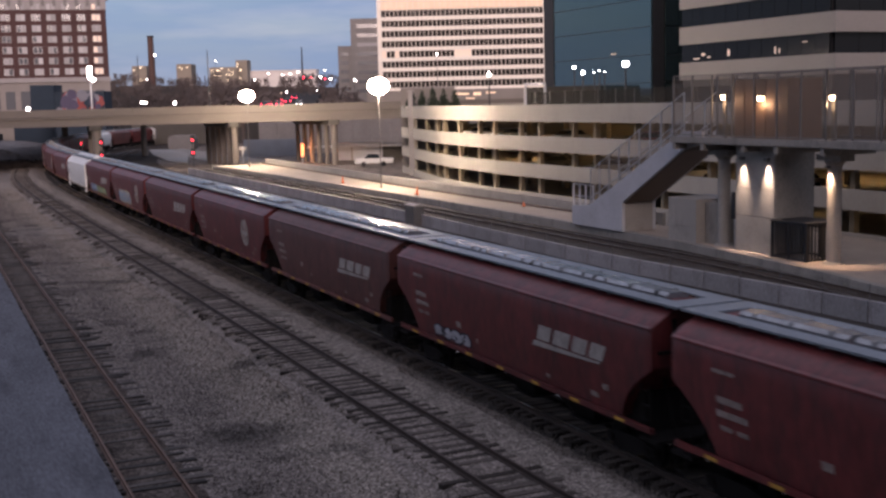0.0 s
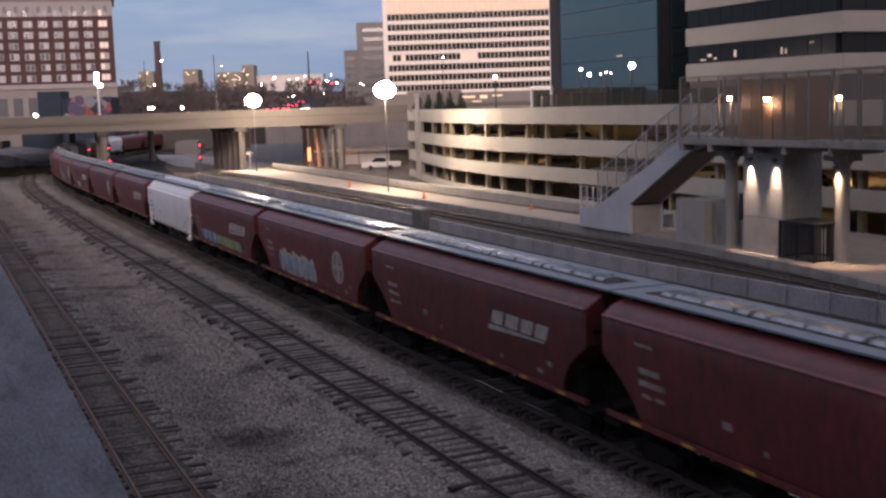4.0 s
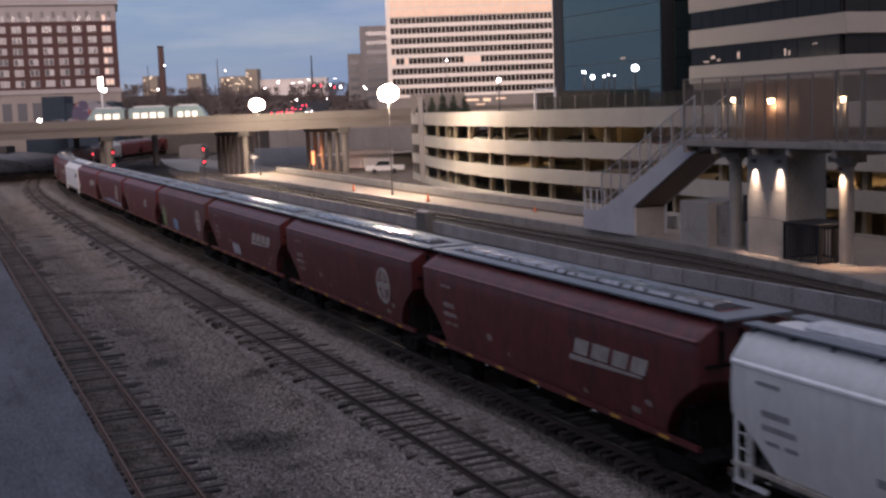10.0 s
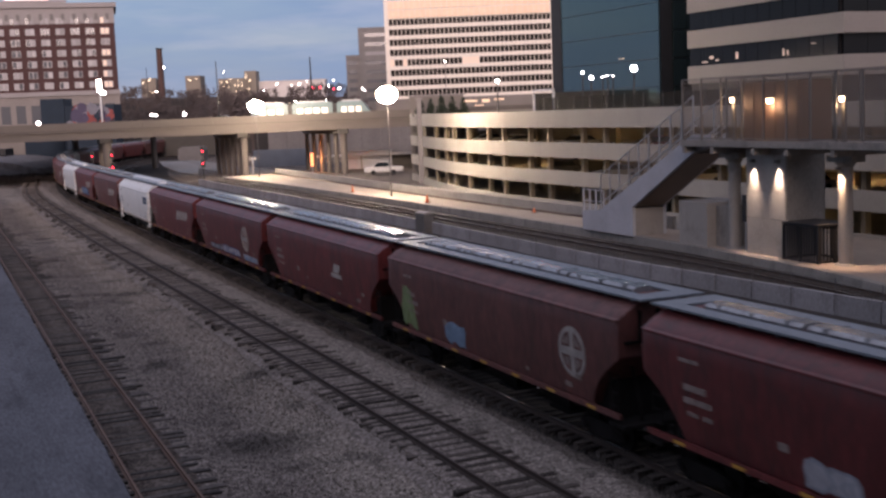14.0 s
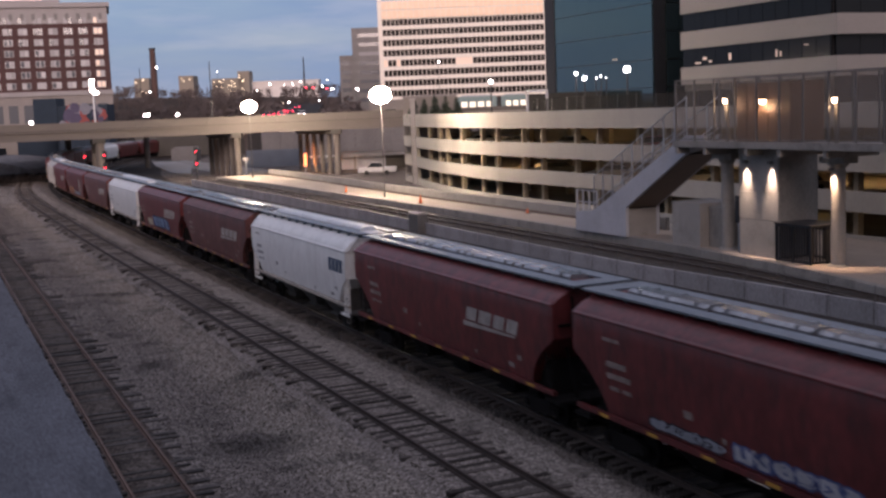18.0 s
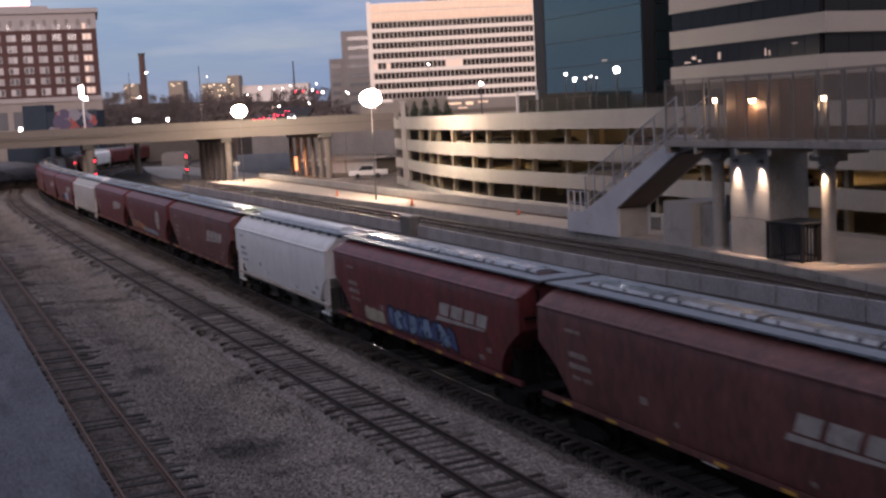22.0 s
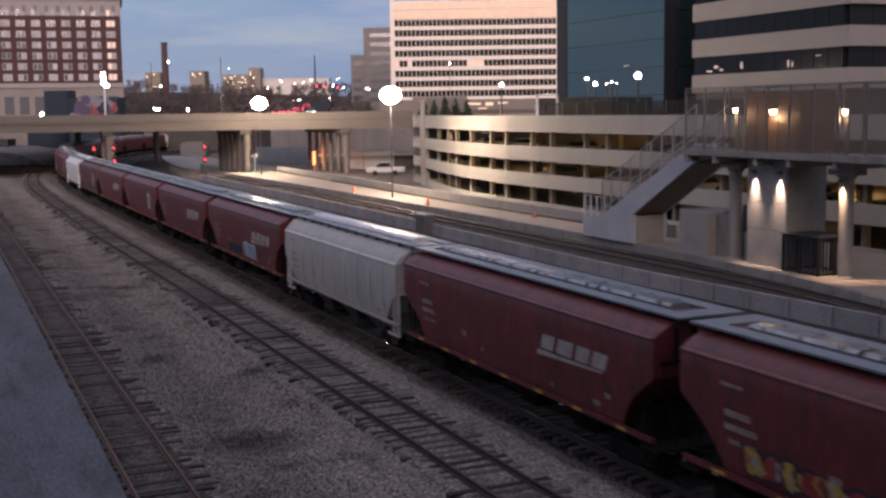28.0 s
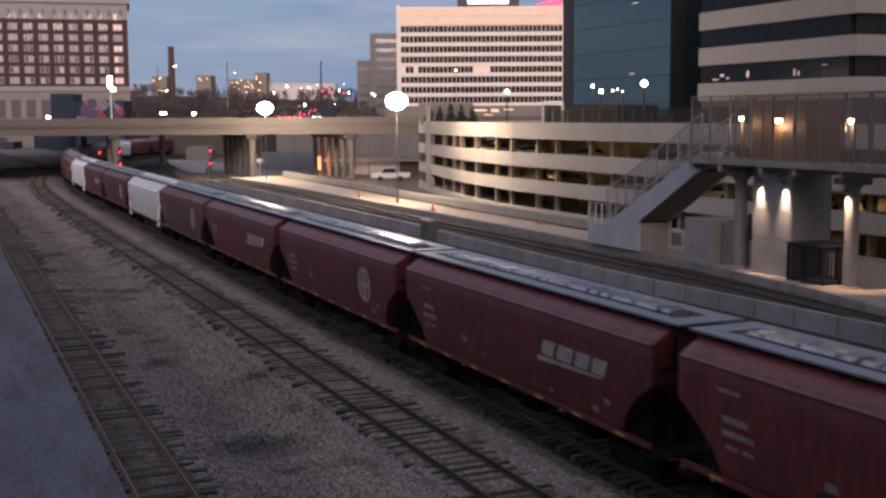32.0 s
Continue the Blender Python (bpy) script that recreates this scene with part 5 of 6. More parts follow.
# ---- overpass ----
MOVERS = []
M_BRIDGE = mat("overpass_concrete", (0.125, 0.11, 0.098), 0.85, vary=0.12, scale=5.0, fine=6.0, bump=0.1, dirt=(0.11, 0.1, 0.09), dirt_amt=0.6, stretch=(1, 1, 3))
# darker copy of the overpass concrete: shade below the deck put into the colour
M_BRIDGE_SHADED = mat("shaded_overpass_concrete", (0.06, 0.056, 0.05), 0.9, vary=0.2, scale=3.0, fine=6.0, bump=0.1)
SQ = place(0, 0)
over = thing("overpass", "long concrete road overpass on column bents", "bridge", m=SQ)
Y0, Y1 = 200.0, 218.0
for i in range(19):
    x = -170 + i * 12.0
    boxes("parapet", over, M_BRIDGE, [(x + 0.02, Y0, 8.9, x + 11.98, Y0 + 0.35, 10.15)])
    boxes("girder", over, M_BRIDGE, [(x, Y0 + 0.25, 7.25, x + 12, Y0 + 0.9, 8.55)])
boxes("deck", over, M_BRIDGE, [(-170, Y0 - 0.05, 8.55, 62, Y1, 8.9)])
boxes("parapet", over, M_BRIDGE, [(-170, Y1 - 0.35, 8.9, 62, Y1, 10.15)])
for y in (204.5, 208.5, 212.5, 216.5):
    boxes("girder", over, M_BRIDGE_SHADED, [(-170, y, 7.3, 62, y + 0.7, 8.55)])
# thin strip in the shaded colour draws the dark line under the parapet
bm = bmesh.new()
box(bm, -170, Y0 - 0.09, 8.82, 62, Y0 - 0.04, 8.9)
part("drip_edge", bm, M_BRIDGE_SHADED, over)


def bent(px, n, step, rad, m_near):
    """A row of columns under the overpass that runs along the tracks; px is its near column."""
    b = thing("bridge_bent", "row of concrete columns under a cap beam in shaded colour", "bridge pier", "overpass bents", m=SQ)
    for i in range(n):
        bm = bmesh.new()
        x, y = px - i * step * 0.399, Y0 + 0.4 + i * step * 0.917
        tube(bm, (x, y, -0.45), (x, y, 6.6), rad * (1.35 if i == 0 else 1.0), seg=12)
        part("column", bm, m_near, b)
    # the cap beam takes the shaded copy, its shade is in the colour
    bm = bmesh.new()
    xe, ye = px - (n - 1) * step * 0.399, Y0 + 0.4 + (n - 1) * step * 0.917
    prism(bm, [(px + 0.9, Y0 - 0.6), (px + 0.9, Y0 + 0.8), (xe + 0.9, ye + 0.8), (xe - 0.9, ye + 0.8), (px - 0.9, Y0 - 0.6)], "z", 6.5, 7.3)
    part("cap_beam", bm, M_BRIDGE_SHADED, b)


bent(-56.4, 2, 7.0, 0.56, M_BRIDGE)
bent(-33.0, 6, 4.0, 0.42, M_BRIDGE)
bent(-16.0, 6, 4.2, 0.42, M_BRIDGE)
bent(-79.0, 2, 7.0, 0.85, M_BRIDGE)
bent(6.0, 6, 3.6, 0.8, M_BRIDGE)
bent(34.0, 6, 3.6, 0.8, M_BRIDGE)
bent(58.0, 6, 3.6, 0.8, M_BRIDGE)

pole = thing("flag_pole", "thin dark pole standing on the overpass", "pole", m=SQ @ pose(-36.95, Y0 + 0.2, 10.15))
bm = bmesh.new()
tube(bm, (0, 0, 0), (0, 0, 9.4), 0.12, 0.07, 8)
part("mast", bm, M_BLACK, pole)

# walls and low things behind and beside the overpass
M_BLUEWALL = mat("dark_blue_wall", (0.016, 0.027, 0.042), 0.95, vary=0.2, scale=3.0, fine=5.0, bump=0.05)
M_BEIGE = mat("beige_wall", (0.19, 0.172, 0.155), 0.8, vary=0.12, scale=3.0, fine=5.0, bump=0.05)
M_GREYWALL = mat("grey_retaining_wall", (0.16, 0.153, 0.15), 0.85, vary=0.3, scale=4.0, fine=5.0, bump=0.1, dirt=(0.12, 0.115, 0.11), dirt_amt=0.6, stretch=(1, 1, 0.3))


def simple_wall(name, lab, x0, y0, z0, x1, y1, z1, m, cat="wall"):
    bm = bmesh.new()
    box(bm, x0, y0, z0, x1, y1, z1)
    return solid(name, bm, m, lab, cat, kind="structure", m=SQ)


for i in range(14):
    simple_wall("retaining_wall", "grey concrete retaining wall beyond the overpass", -36 + i * 4.0, 250, -0.45, -32.06 + i * 4.0, 250.6, 7.2 if i < 10 else 8.0, M_GREYWALL)
simple_wall("lower_wall", "bluish grey lower wall beyond the overpass", -38, 241, -0.45, -24, 241.5, 3.1, mat("bluish_wall", (0.12, 0.145, 0.18), 0.8, vary=0.2, scale=3.0, fine=5.0, bump=0.05))
# rail in a paler paint that carries the flood lamp's light
simple_wall("ramp_wall", "ramp rail beside the garage, lamp light in its pale colour", -22.2, 214, 2.05, -4.2, 214.4, 2.5, M_STAIR)
for x in (-21.6, -14.2):
    simple_wall("ramp_post", "concrete post holding the ramp rail", x, 214.05, -0.45, x + 0.35, 214.35, 2.05, M_CONC_OLD, "post")
simple_wall("white_shed_wall", "white shed wall below the ramp", -17, 216, -0.4, -8.5, 216.4, 2.9, M_STAIR)
# flat dark sheet: the recess is only shade, put into its colour
simple_wall("dark_recess", "dark sheet drawing the shaded recess below the ramp", -8.5, 216, -0.4, 2, 216.4, 2.5, M_BRIDGE_SHADED)
simple_wall("blue_wall", "dark blue wall seen below the overpass", -92, 262, -0.4, -83, 262.5, 8.0, M_BLUEWALL)
simple_wall("beige_wall", "beige building wall seen below the overpass", -120, 262, -0.4, -92, 262.5, 8.0, M_BEIGE)
# this wall's colour carries the darkness seen under the decks
simple_wall("far_dark_wall", "dark wall beyond the curve, shade put into its colour", -83, 330, -0.4, -36, 330.5, 8.0, M_BRIDGE_SHADED)
for x, w, h, m in ((-99.0, 3.0, 2.4, M_CONC), (-95.4, 2.6, 1.4, M_BLACK), (-103.0, 2.6, 2.6, M_CONC)):
    t = thing("storage_box", "boxy trailer parked below the overpass", "container", "boxes below the overpass", m=SQ @ pose(x, 252, 3.35))
    bm = bmesh.new()
    box(bm, 0, 0, 0.5, w, 5, 0.5 + h)
    part("box_body", bm, m, t)
    for k in (0.4, w - 0.4):
        bm = bmesh.new()
        tube(bm, (k - 0.15, 0.8, 0.4), (k + 0.15, 0.8, 0.4), 0.4, seg=10)
        part("wheel", bm, M_TYRE, t)
island = thing("island_slab", "pale concrete island slab beside the curve", "concrete slab", m=SQ @ pose(0, 0, -0.45))
bm = bmesh.new()
prism(bm, [(-69.0, 290.0), (-63.0, 287.0), (-52.9, 258.7), (-44.2, 214.9), (-50.2, 226.0), (-60.5, 258.0)], "z", 0, 0.35)
part("slab", bm, M_CONC, island)
shed = thing("grey_shed", "low grey shed behind the island slab", "shed", m=SQ @ pose(-61.5, 292, -0.4))
bm = bmesh.new()
prism(bm, [(-3.2, 0), (-3.2, 2.9), (-2.4, 3.5), (2.6, 3.5), (3.2, 2.6), (3.2, 0)], "y", 0, 5)
part("shed_body", bm, M_GREYWALL, shed)
bm = bmesh.new()
prism(bm, [(-125, -0.45), (-125, 3.7), (-108, 3.5), (-99, 3.9), (-90, 3.5), (-84, 2.6), (-80, 1.3), (-77.5, -0.45)], "y", 233, 262)
solid("loading_ramp", bm, mat("worn_ramp_paving", (0.13, 0.128, 0.135), 0.9, vary=0.5, scale=3.0, fine=1.5, bump=0.2, dirt=(0.06, 0.055, 0.052), dirt_amt=0.8), "worn bluish grey ramp beside the curve", "ramp", kind="structure", m=SQ)

# an unseen deck added behind the first to keep the curve in the dark
rear = thing("rear_overpass", "unseen deck added behind the overpass to shade the curve", "bridge", m=SQ)
boxes("deck", rear, M_BRIDGE_SHADED, [(-84, 224, 8.0, -57.0, 262, 8.6)])
for x, y in ((-61.4, 254.0), (-74.0, 240.0)):
    bm = bmesh.new()
    tube(bm, (x, y, -0.45), (x, y, 8.0), 0.62, seg=14)
    part("column", bm, M_BRIDGE, rear)

# dark scrub added at the foot of the ramp to draw its shadow band
M_SCRUB = mat("shadow_band_scrub", (0.04, 0.033, 0.03), 0.95, spec=0.1, vary=0.5, scale=1.0, fine=3.0, bump=0.0)
sg = random.Random(17)
bm = bmesh.new()
for i in range(260):
    x = sg.uniform(-86.5, -70.5)
    y = sg.uniform(211, 232)
    h = sg.uniform(0.3, 1.2)
    for k in range(3):
        leaf_cluster(bm, sg, (x + sg.uniform(-0.6, 0.6), y + sg.uniform(-0.6, 0.6), -0.4 + h * 0.4), h * 0.55, 9)
solid("scrub", bm, M_SCRUB, "low dark scrub standing for the ramp's shadow beside the tracks", "scrub", kind="stuff", m=SQ)

M_RED_SIG = glow("red_signal_light", (1.0, 0.02, 0.04), 8.0)


def rail_signal(x, y, h, lamps):
    s = thing("railway_signal", "black railway signal mast with red lights", "signal", "railway signals", m=SQ @ pose(x, y, -0.3))
    bm = bmesh.new()
    tube(bm, (0, 0, 0), (0, 0, h), 0.09, seg=8)
    part("mast", bm, M_BLACK, s)
    for z in lamps:
        bm = bmesh.new()
        box(bm, -0.32, -0.1, z - 0.65, 0.32, 0.12, z + 0.65)
        part("signal_head", bm, M_BLACK, s)
        bm = bmesh.new()
        ball(bm, (0, -0.16, z - 0.05), 0.125, sub=2)
        part("red_light", bm, M_RED_SIG, s, "glowing red light")


rail_signal(-56.9, 193, 5.8, (4.9, 3.0))
rail_signal(-53.9, 194, 5.8, (5.0, 2.95))
rail_signal(-38.5, 192, 5.8, (5.1, 3.05))
low_pole = thing("signal_mast", "grey steel mast with two small white boxes", "mast", m=SQ @ pose(-31.2, 197, -0.3))
bm = bmesh.new()
tube(bm, (0, 0, 0), (0, 0, 3.6), 0.09, seg=8)
part("mast", bm, M_STEEL, low_pole)
for d in (-0.35, 0.35):
    bm = bmesh.new()
    box(bm, d - 0.16, -0.15, 3.0, d + 0.16, 0.15, 3.5)
    part("box", bm, M_CONC, low_pole)

# tall glowing box stands for orange light falling on a post
M_ORANGE_GLOW = glow("orange_lamp", (1.0, 0.3, 0.12), 1.6)
o = thing("orange_lamp", "glowing stand-in for an orange lit post under the overpass", "lamp", m=SQ @ pose(-22.6, 209.8, -0.4))
bm = bmesh.new()
tube(bm, (0, 0, 0), (0, 0, 1.2), 0.08, seg=8)
part("post", bm, M_STEEL, o)
bm = bmesh.new()
box(bm, -0.22, -0.22, 1.2, 0.22, 0.22, 3.5)
part("lamp_head", bm, M_ORANGE_GLOW, o, "glowing box standing for orange light on the post")
# added source that throws the orange light onto the columns
li = new("lamp_light", bpy.data.lights.new("lamp_light", "POINT"))
li.data.energy = 420
li.data.color = (1.0, 0.35, 0.1)
li.matrix_world = SQ @ pose(-21.9, 210.2, 2.2)

# the tram crosses the overpass once
M_TRAM = mat("tram_white_teal", (0.17, 0.25, 0.26), 0.4, vary=0.08, scale=2.0, fine=4.0, bump=0.0)
M_TRAMWIN = glow("lit_tram_window", (1.0, 0.92, 0.78), 0.55)
tram = thing("tram", "white and teal three section tram with lit windows", "tram", m=SQ @ pose(-120, 207, 8.92))
for k, (x0, x1) in enumerate(((-9.8, -4.0), (-3.2, 3.8), (4.6, 9.6))):
    bm = bmesh.new()
    pts = [(x0, 0.3), (x1, 0.3), (x1, 3.0), (x1 - 0.3, 3.3), (x0 + 0.3, 3.3), (x0, 3.0)]
    if k == 2:
        pts = [(x0, 0.3), (x1 + 0.9, 0.3), (x1 + 0.9, 1.2), (x1 - 0.3, 3.0), (x1 - 0.9, 3.3), (x0 + 0.3, 3.3), (x0, 3.0)]
    if k == 0:
        pts = [(x0 - 0.9, 0.3), (x1, 0.3), (x1, 3.0), (x1 - 0.3, 3.3), (x0 + 0.9, 3.3), (x0 + 0.3, 3.0), (x0 - 0.9, 1.2)]
    prism(bm, pts, "y", -1.25, 1.25)
    sec = part("section", bm, M_TRAM, tram)
    n = 3 if k != 1 else 4
    for i in range(n):
        w = (x1 - x0 - 1.2) / n
        bm = bmesh.new()
        box(bm, x0 + 0.6 + i * w + 0.22, -1.27, 1.35, x0 + 0.6 + (i + 1) * w - 0.22, -1.24, 2.35)
        part("window", bm, M_TRAMWIN, sec, "lit window")
    bm = bmesh.new()
    box(bm, x0 + 0.8, -0.8, 3.3, x1 - 0.8, 0.8, 3.55)
    part("roof_unit", bm, M_STEEL, sec)
for x in (-3.6, 4.2):
    bm = bmesh.new()
    box(bm, x - 0.42, -1.1, 0.4, x + 0.42, 1.1, 3.1)
    part("bellows", bm, M_BLACK, tram)
for x in (-7.5, -1.5, 1.5, 7.5):
    bm = bmesh.new()
    for d in (-0.9, 0.9):
        tube(bm, (x, -0.8, 0.3), (x, 0.8, 0.3), 0.3, seg=10)
    part("wheelset", bm, M_TYRE, tram)
MOVERS.append((tram, [(t, SQ @ pose(x, 207, 8.72)) for t, x in ((0, -123.1), (8, -65.1), (16, -7.1), (22, 36.2), (24.5, 48.4), (26.5, 50.5), (32, 50.5))]))

# ---- hotel in red brick ----
M_BRICK = mat("red_brick", (0.058, 0.028, 0.027), 0.9, vary=0.2, scale=5.0, fine=3.0, bump=0.1)
M_STONE = mat("pale_stone", (0.25, 0.235, 0.235), 0.85, vary=0.12, scale=5.0, fine=3.0, bump=0.1)
M_PANE = glass_mat("window_glass", (0.10, 0.105, 0.115), 0.12)
M_BLIND = mat("pale_blind", (0.34, 0.33, 0.335), 0.7, vary=0.1, scale=2.0, fine=3.0, bump=0.0, rnd=0.3)
M_LITWIN = glow("lit_window", (1.0, 0.74, 0.5), 0.22)
M_DIMWIN = glow("dim_lit_window", (0.8, 0.62, 0.5), 0.1)
hotel = thing("brick_hotel", "red brick hotel with pale stone top and base", "building", m=SQ @ pose(-99.6, 372, -0.45, 0, 0, 15.5))
boxes("brick_wall", hotel, M_BRICK, [(-60, 0.3, 20.6, 0, 26, 41.3)])
boxes("stone_top", hotel, M_STONE, [(-60.1, 0.15, 41.3, 0.1, 26, 46.2)])
boxes("cornice", hotel, M_STONE, [(-60.9, -0.7, 46.2, 0.9, 26.8, 47.6)])
boxes("stone_base", hotel, mat("sooty_stone", (0.2, 0.182, 0.172), 0.85, vary=0.2, scale=5.0, fine=3.0, bump=0.1), [(-60.1, 0.15, 0, 0.1, 26, 19.2)])
boxes("base_cornice", hotel, M_STONE, [(-60.5, -0.4, 19.2, 0.4, 26.4, 20.6)])
boxes("parapet", hotel, M_STONE, [(-40, 0.5, 47.6, -14, 20, 48.6)])
boxes("roof_sign", hotel, glow("pink_roof_sign", (1.0, 0.6, 0.62), 1.6), [(-32, 3, 49.0, -19, 3.4, 52.0)], "glowing pink roof sign")
wr = random.Random(5)
for r in range(7):
    for c in range(9):
        x, z = -3.0 - c * 4.44, 22.4 + r * 3.3
        w = part("window", bmesh.new(), M_STONE, hotel)
        bm = bmesh.new()
        box(bm, x - 1.35, 0.12, z - 1.0, x + 1.35, 0.32, z + 1.0)
        w.data = mesh_of("window", bm, M_STONE if r == 6 else M_BLIND)
        for k in (-0.66, 0.66):
            lit = wr.random()
            bm = bmesh.new()
            box(bm, x + k - 0.52, 0.05, z - 0.85, x + k + 0.52, 0.14, z + 0.85)
            part("pane", bm, M_DIMWIN if c == 0 and lit < 0.75 else (M_PANE if lit < 0.35 else M_BLIND), w)
for c in range(12):
    x = -2.0 - c * 3.3
    bm = bmesh.new()
    box(bm, x - 0.5, 0.02, 42.4, x + 0.5, 0.2, 44.3)
    part("top_window", bm, M_GREYWALL, hotel)
for c in range(9):
    x = -3.0 - c * 4.44
    bm = bmesh.new()
    box(bm, x - 1.4, 0.02, 11.0, x + 1.4, 0.2, 16.5)
    part("shop_window", bm, M_PANE, hotel)
billboard = thing("painted_building", "dark low building with a red and blue mural", "building", m=SQ @ pose(-91.5, 331, -0.45))
boxes("wall", billboard, M_BLUEWALL, [(-19.5, 0, 0, -13.0, 8, 17.6), (-13.0, 0.5, 0, 1.0, 8, 15.5)])
mr = random.Random(11)
for k, m in enumerate((mat("mural_red", (0.22, 0.05, 0.045), 0.8, vary=0.2, scale=2.0, fine=3.0, bump=0), mat("mural_grey", (0.15, 0.15, 0.18), 0.8, vary=0.2, scale=2.0, fine=3.0, bump=0), mat("mural_dark", (0.06, 0.05, 0.09), 0.8, vary=0.2, scale=2.0, fine=3.0, bump=0))):
    for i in range(9):
        x, z, a = mr.uniform(-12, 0), mr.uniform(9.5, 15.2), mr.uniform(0.5, 1.9)
        bm = bmesh.new()
        pts = [(x + a * mr.uniform(0.7, 1.3) * math.cos(t * 0.9), z + a * mr.uniform(0.7, 1.2) * math.sin(t * 0.9)) for t in range(7)]
        prism(bm, pts, "y", 0.46 - 0.03 * k - 0.004 * i, 0.6)
        part("mural_patch", bm, m, billboard)
M_WHITEGLOW = glow("bright_white_lamp", (1.0, 0.93, 0.85), 14.0)
sgn = thing("lit_sign", "bright white lit sign on the hotel corner", "sign", m=SQ @ pose(-93.7, 330, -0.45))
boxes("post", sgn, M_STEEL, [(-0.2, 0, 0, 0.2, 0.4, 19.0)])
boxes("sign_face", sgn, M_WHITEGLOW, [(-0.7, -0.1, 19.0, 0.35, 0.3, 22.4), (0.1, -0.1, 18.3, 1.3, 0.3, 19.2)], "glowing white sign face")

# ---- white slab tower ----
M_TOWERW = mat("white_precast", (0.72, 0.67, 0.6), 0.8, vary=0.06, scale=8.0, fine=2.0, bump=0.05)
# the warm glow on the top floors is put into this peach colour
M_TOWTOP = mat("glow_tinted_panel", (0.82, 0.62, 0.46), 0.8, vary=0.12, scale=3.0, fine=2.0, bump=0.05)
M_DKWIN = glass_mat("dark_window", (0.012, 0.01, 0.01), 0.3, 0.0, 0.12)
slabt = thing("office_tower", "white slab office tower with window rows", "office tower", m=SQ @ pose(-17.3, 440, -0.45, 0, 0, -1.5))
boxes("wall", slabt, M_TOWERW, [(0, 0.6, 0, 61.3, 24, 51.0)])
boxes("corner_pier", slabt, M_TOWERW, [(-0.6, 0, 0, 0.7, 24, 51.6), (60.8, 0, 0, 61.9, 24, 51.6)])
boxes("penthouse", slabt, M_BRIDGE_SHADED, [(22, 6, 51, 45, 20, 56)])
for r in range(10):
    z = 44.0 - 3.72 * r - (0.0 if r > 1 else 0)
    boxes("spandrel", slabt, M_TOWERW, [(0.7, 0.05, z - 2.28 - 1.44, 60.8, 0.6, z - 2.28)])
    bm = bmesh.new()
    box(bm, -0.68, 0.3, -1.14, 0.68, 0.58, 1.14)
    me = mesh_of("pane", bm, M_DKWIN)
    bm = bmesh.new()
    box(bm, -0.68, 0.3, -1.14, 0.68, 0.58, 1.14)
    lit_me = mesh_of("pane", bm, M_DIMWIN)
    if r < 8:
        for c in range(38):
            lit = wr.random() < (0.6 if r == 4 and (c < 4 or 16 < c < 21) else 0.0)
            link_shared("pane", lit_me if lit else me, slabt, pose(1.75 + c * 1.58, 0, z - 1.14))
# top panels, their glow painted by the peach colour
for z0, z1 in ((44.3, 47.2), (47.7, 50.6)):
    boxes("screen_panel", slabt, M_TOWTOP, [(0.8, 0.3, z0, 60.7, 0.62, z1)])
for i in range(31):
    bm = bmesh.new()
    box(bm, 0.8 + i * 2.0 - 0.1, 0.05, 43.6, 0.8 + i * 2.0 + 0.1, 0.35, 50.8)
    part("fin", bm, M_TOWERW, slabt)
boxes("podium", slabt, M_BEIGE, [(-2, -40, 0, 60, 0, 14.2)])
for x0, z0, w, h in ((28.0, 12.3, 4.5, 0.7), (34.0, 12.0, 2.6, 1.1), (38.2, 12.6, 3.4, 0.5), (31.5, 10.9, 3.0, 0.4)):
    boxes("lit_shopfront", slabt, M_LITWIN, [(x0, -40.1, z0, x0 + w, -40.0, z0 + h)], "lit shopfront on the podium")
M_ROOFSIGN = glow("roof_sign_light", (1.0, 0.8, 0.7), 5.0)
rs = thing("roof_sign", "lit pale sign on the tower roof", "sign", m=SQ @ pose(-17.3, 440, -0.45, 0, 0, -1.5))
for x0, x1 in ((26.0, 31.6), (32.0, 36.0), (36.6, 41.0)):
    boxes("sign_face", rs, M_ROOFSIGN, [(x0, 5.4, 52.6, x1, 5.9, 55.6)], "glowing pale sign face")
ps = thing("roof_sign", "curved pink neon sign on the tower roof", "sign", m=SQ @ pose(-17.3, 440, -0.45, 0, 0, -1.5))
bm = bmesh.new()
for i in range(6):
    prism(bm, [(51.6 + 1.6 * i, 51.62), (53.2 + 1.6 * i, 51.62), (53.2 + 1.6 * i, 52.3 + 1.7 * math.sin((i + 1) * 0.26)), (51.6 + 1.6 * i, 52.3 + 1.7 * math.sin(i * 0.26))], "y", 8.0, 8.4)
part("sign_face", bm, glow("pink_neon", (1.0, 0.07, 0.15), 0.8), ps, "glowing pink neon face")


grey_b = thing("grey_block", "plain grey apartment block behind the tower", "building", m=SQ @ pose(-34.5, 545, -0.45))
boxes("wall", grey_b, M_GREYWALL, [(0, 0, 0, 18, 20, 48.8), (-6.2, 2, 0, 0, 20, 36.6)])
for r in range(8):
    bm = bmesh.new()
    box(bm, 3.0, -0.1, 44.5 - r * 4.2, 14, 0.1, 46.2 - r * 4.2)
    part("window", bm, M_PANE if r != 2 else M_BLIND, grey_b)
for r in range(5):
    bm = bmesh.new()
    box(bm, -5.2, 1.9, 32 - r * 4.0, -1.2, 2.1, 33.8 - r * 4.0)
    part("window", bm, M_PANE, grey_b)

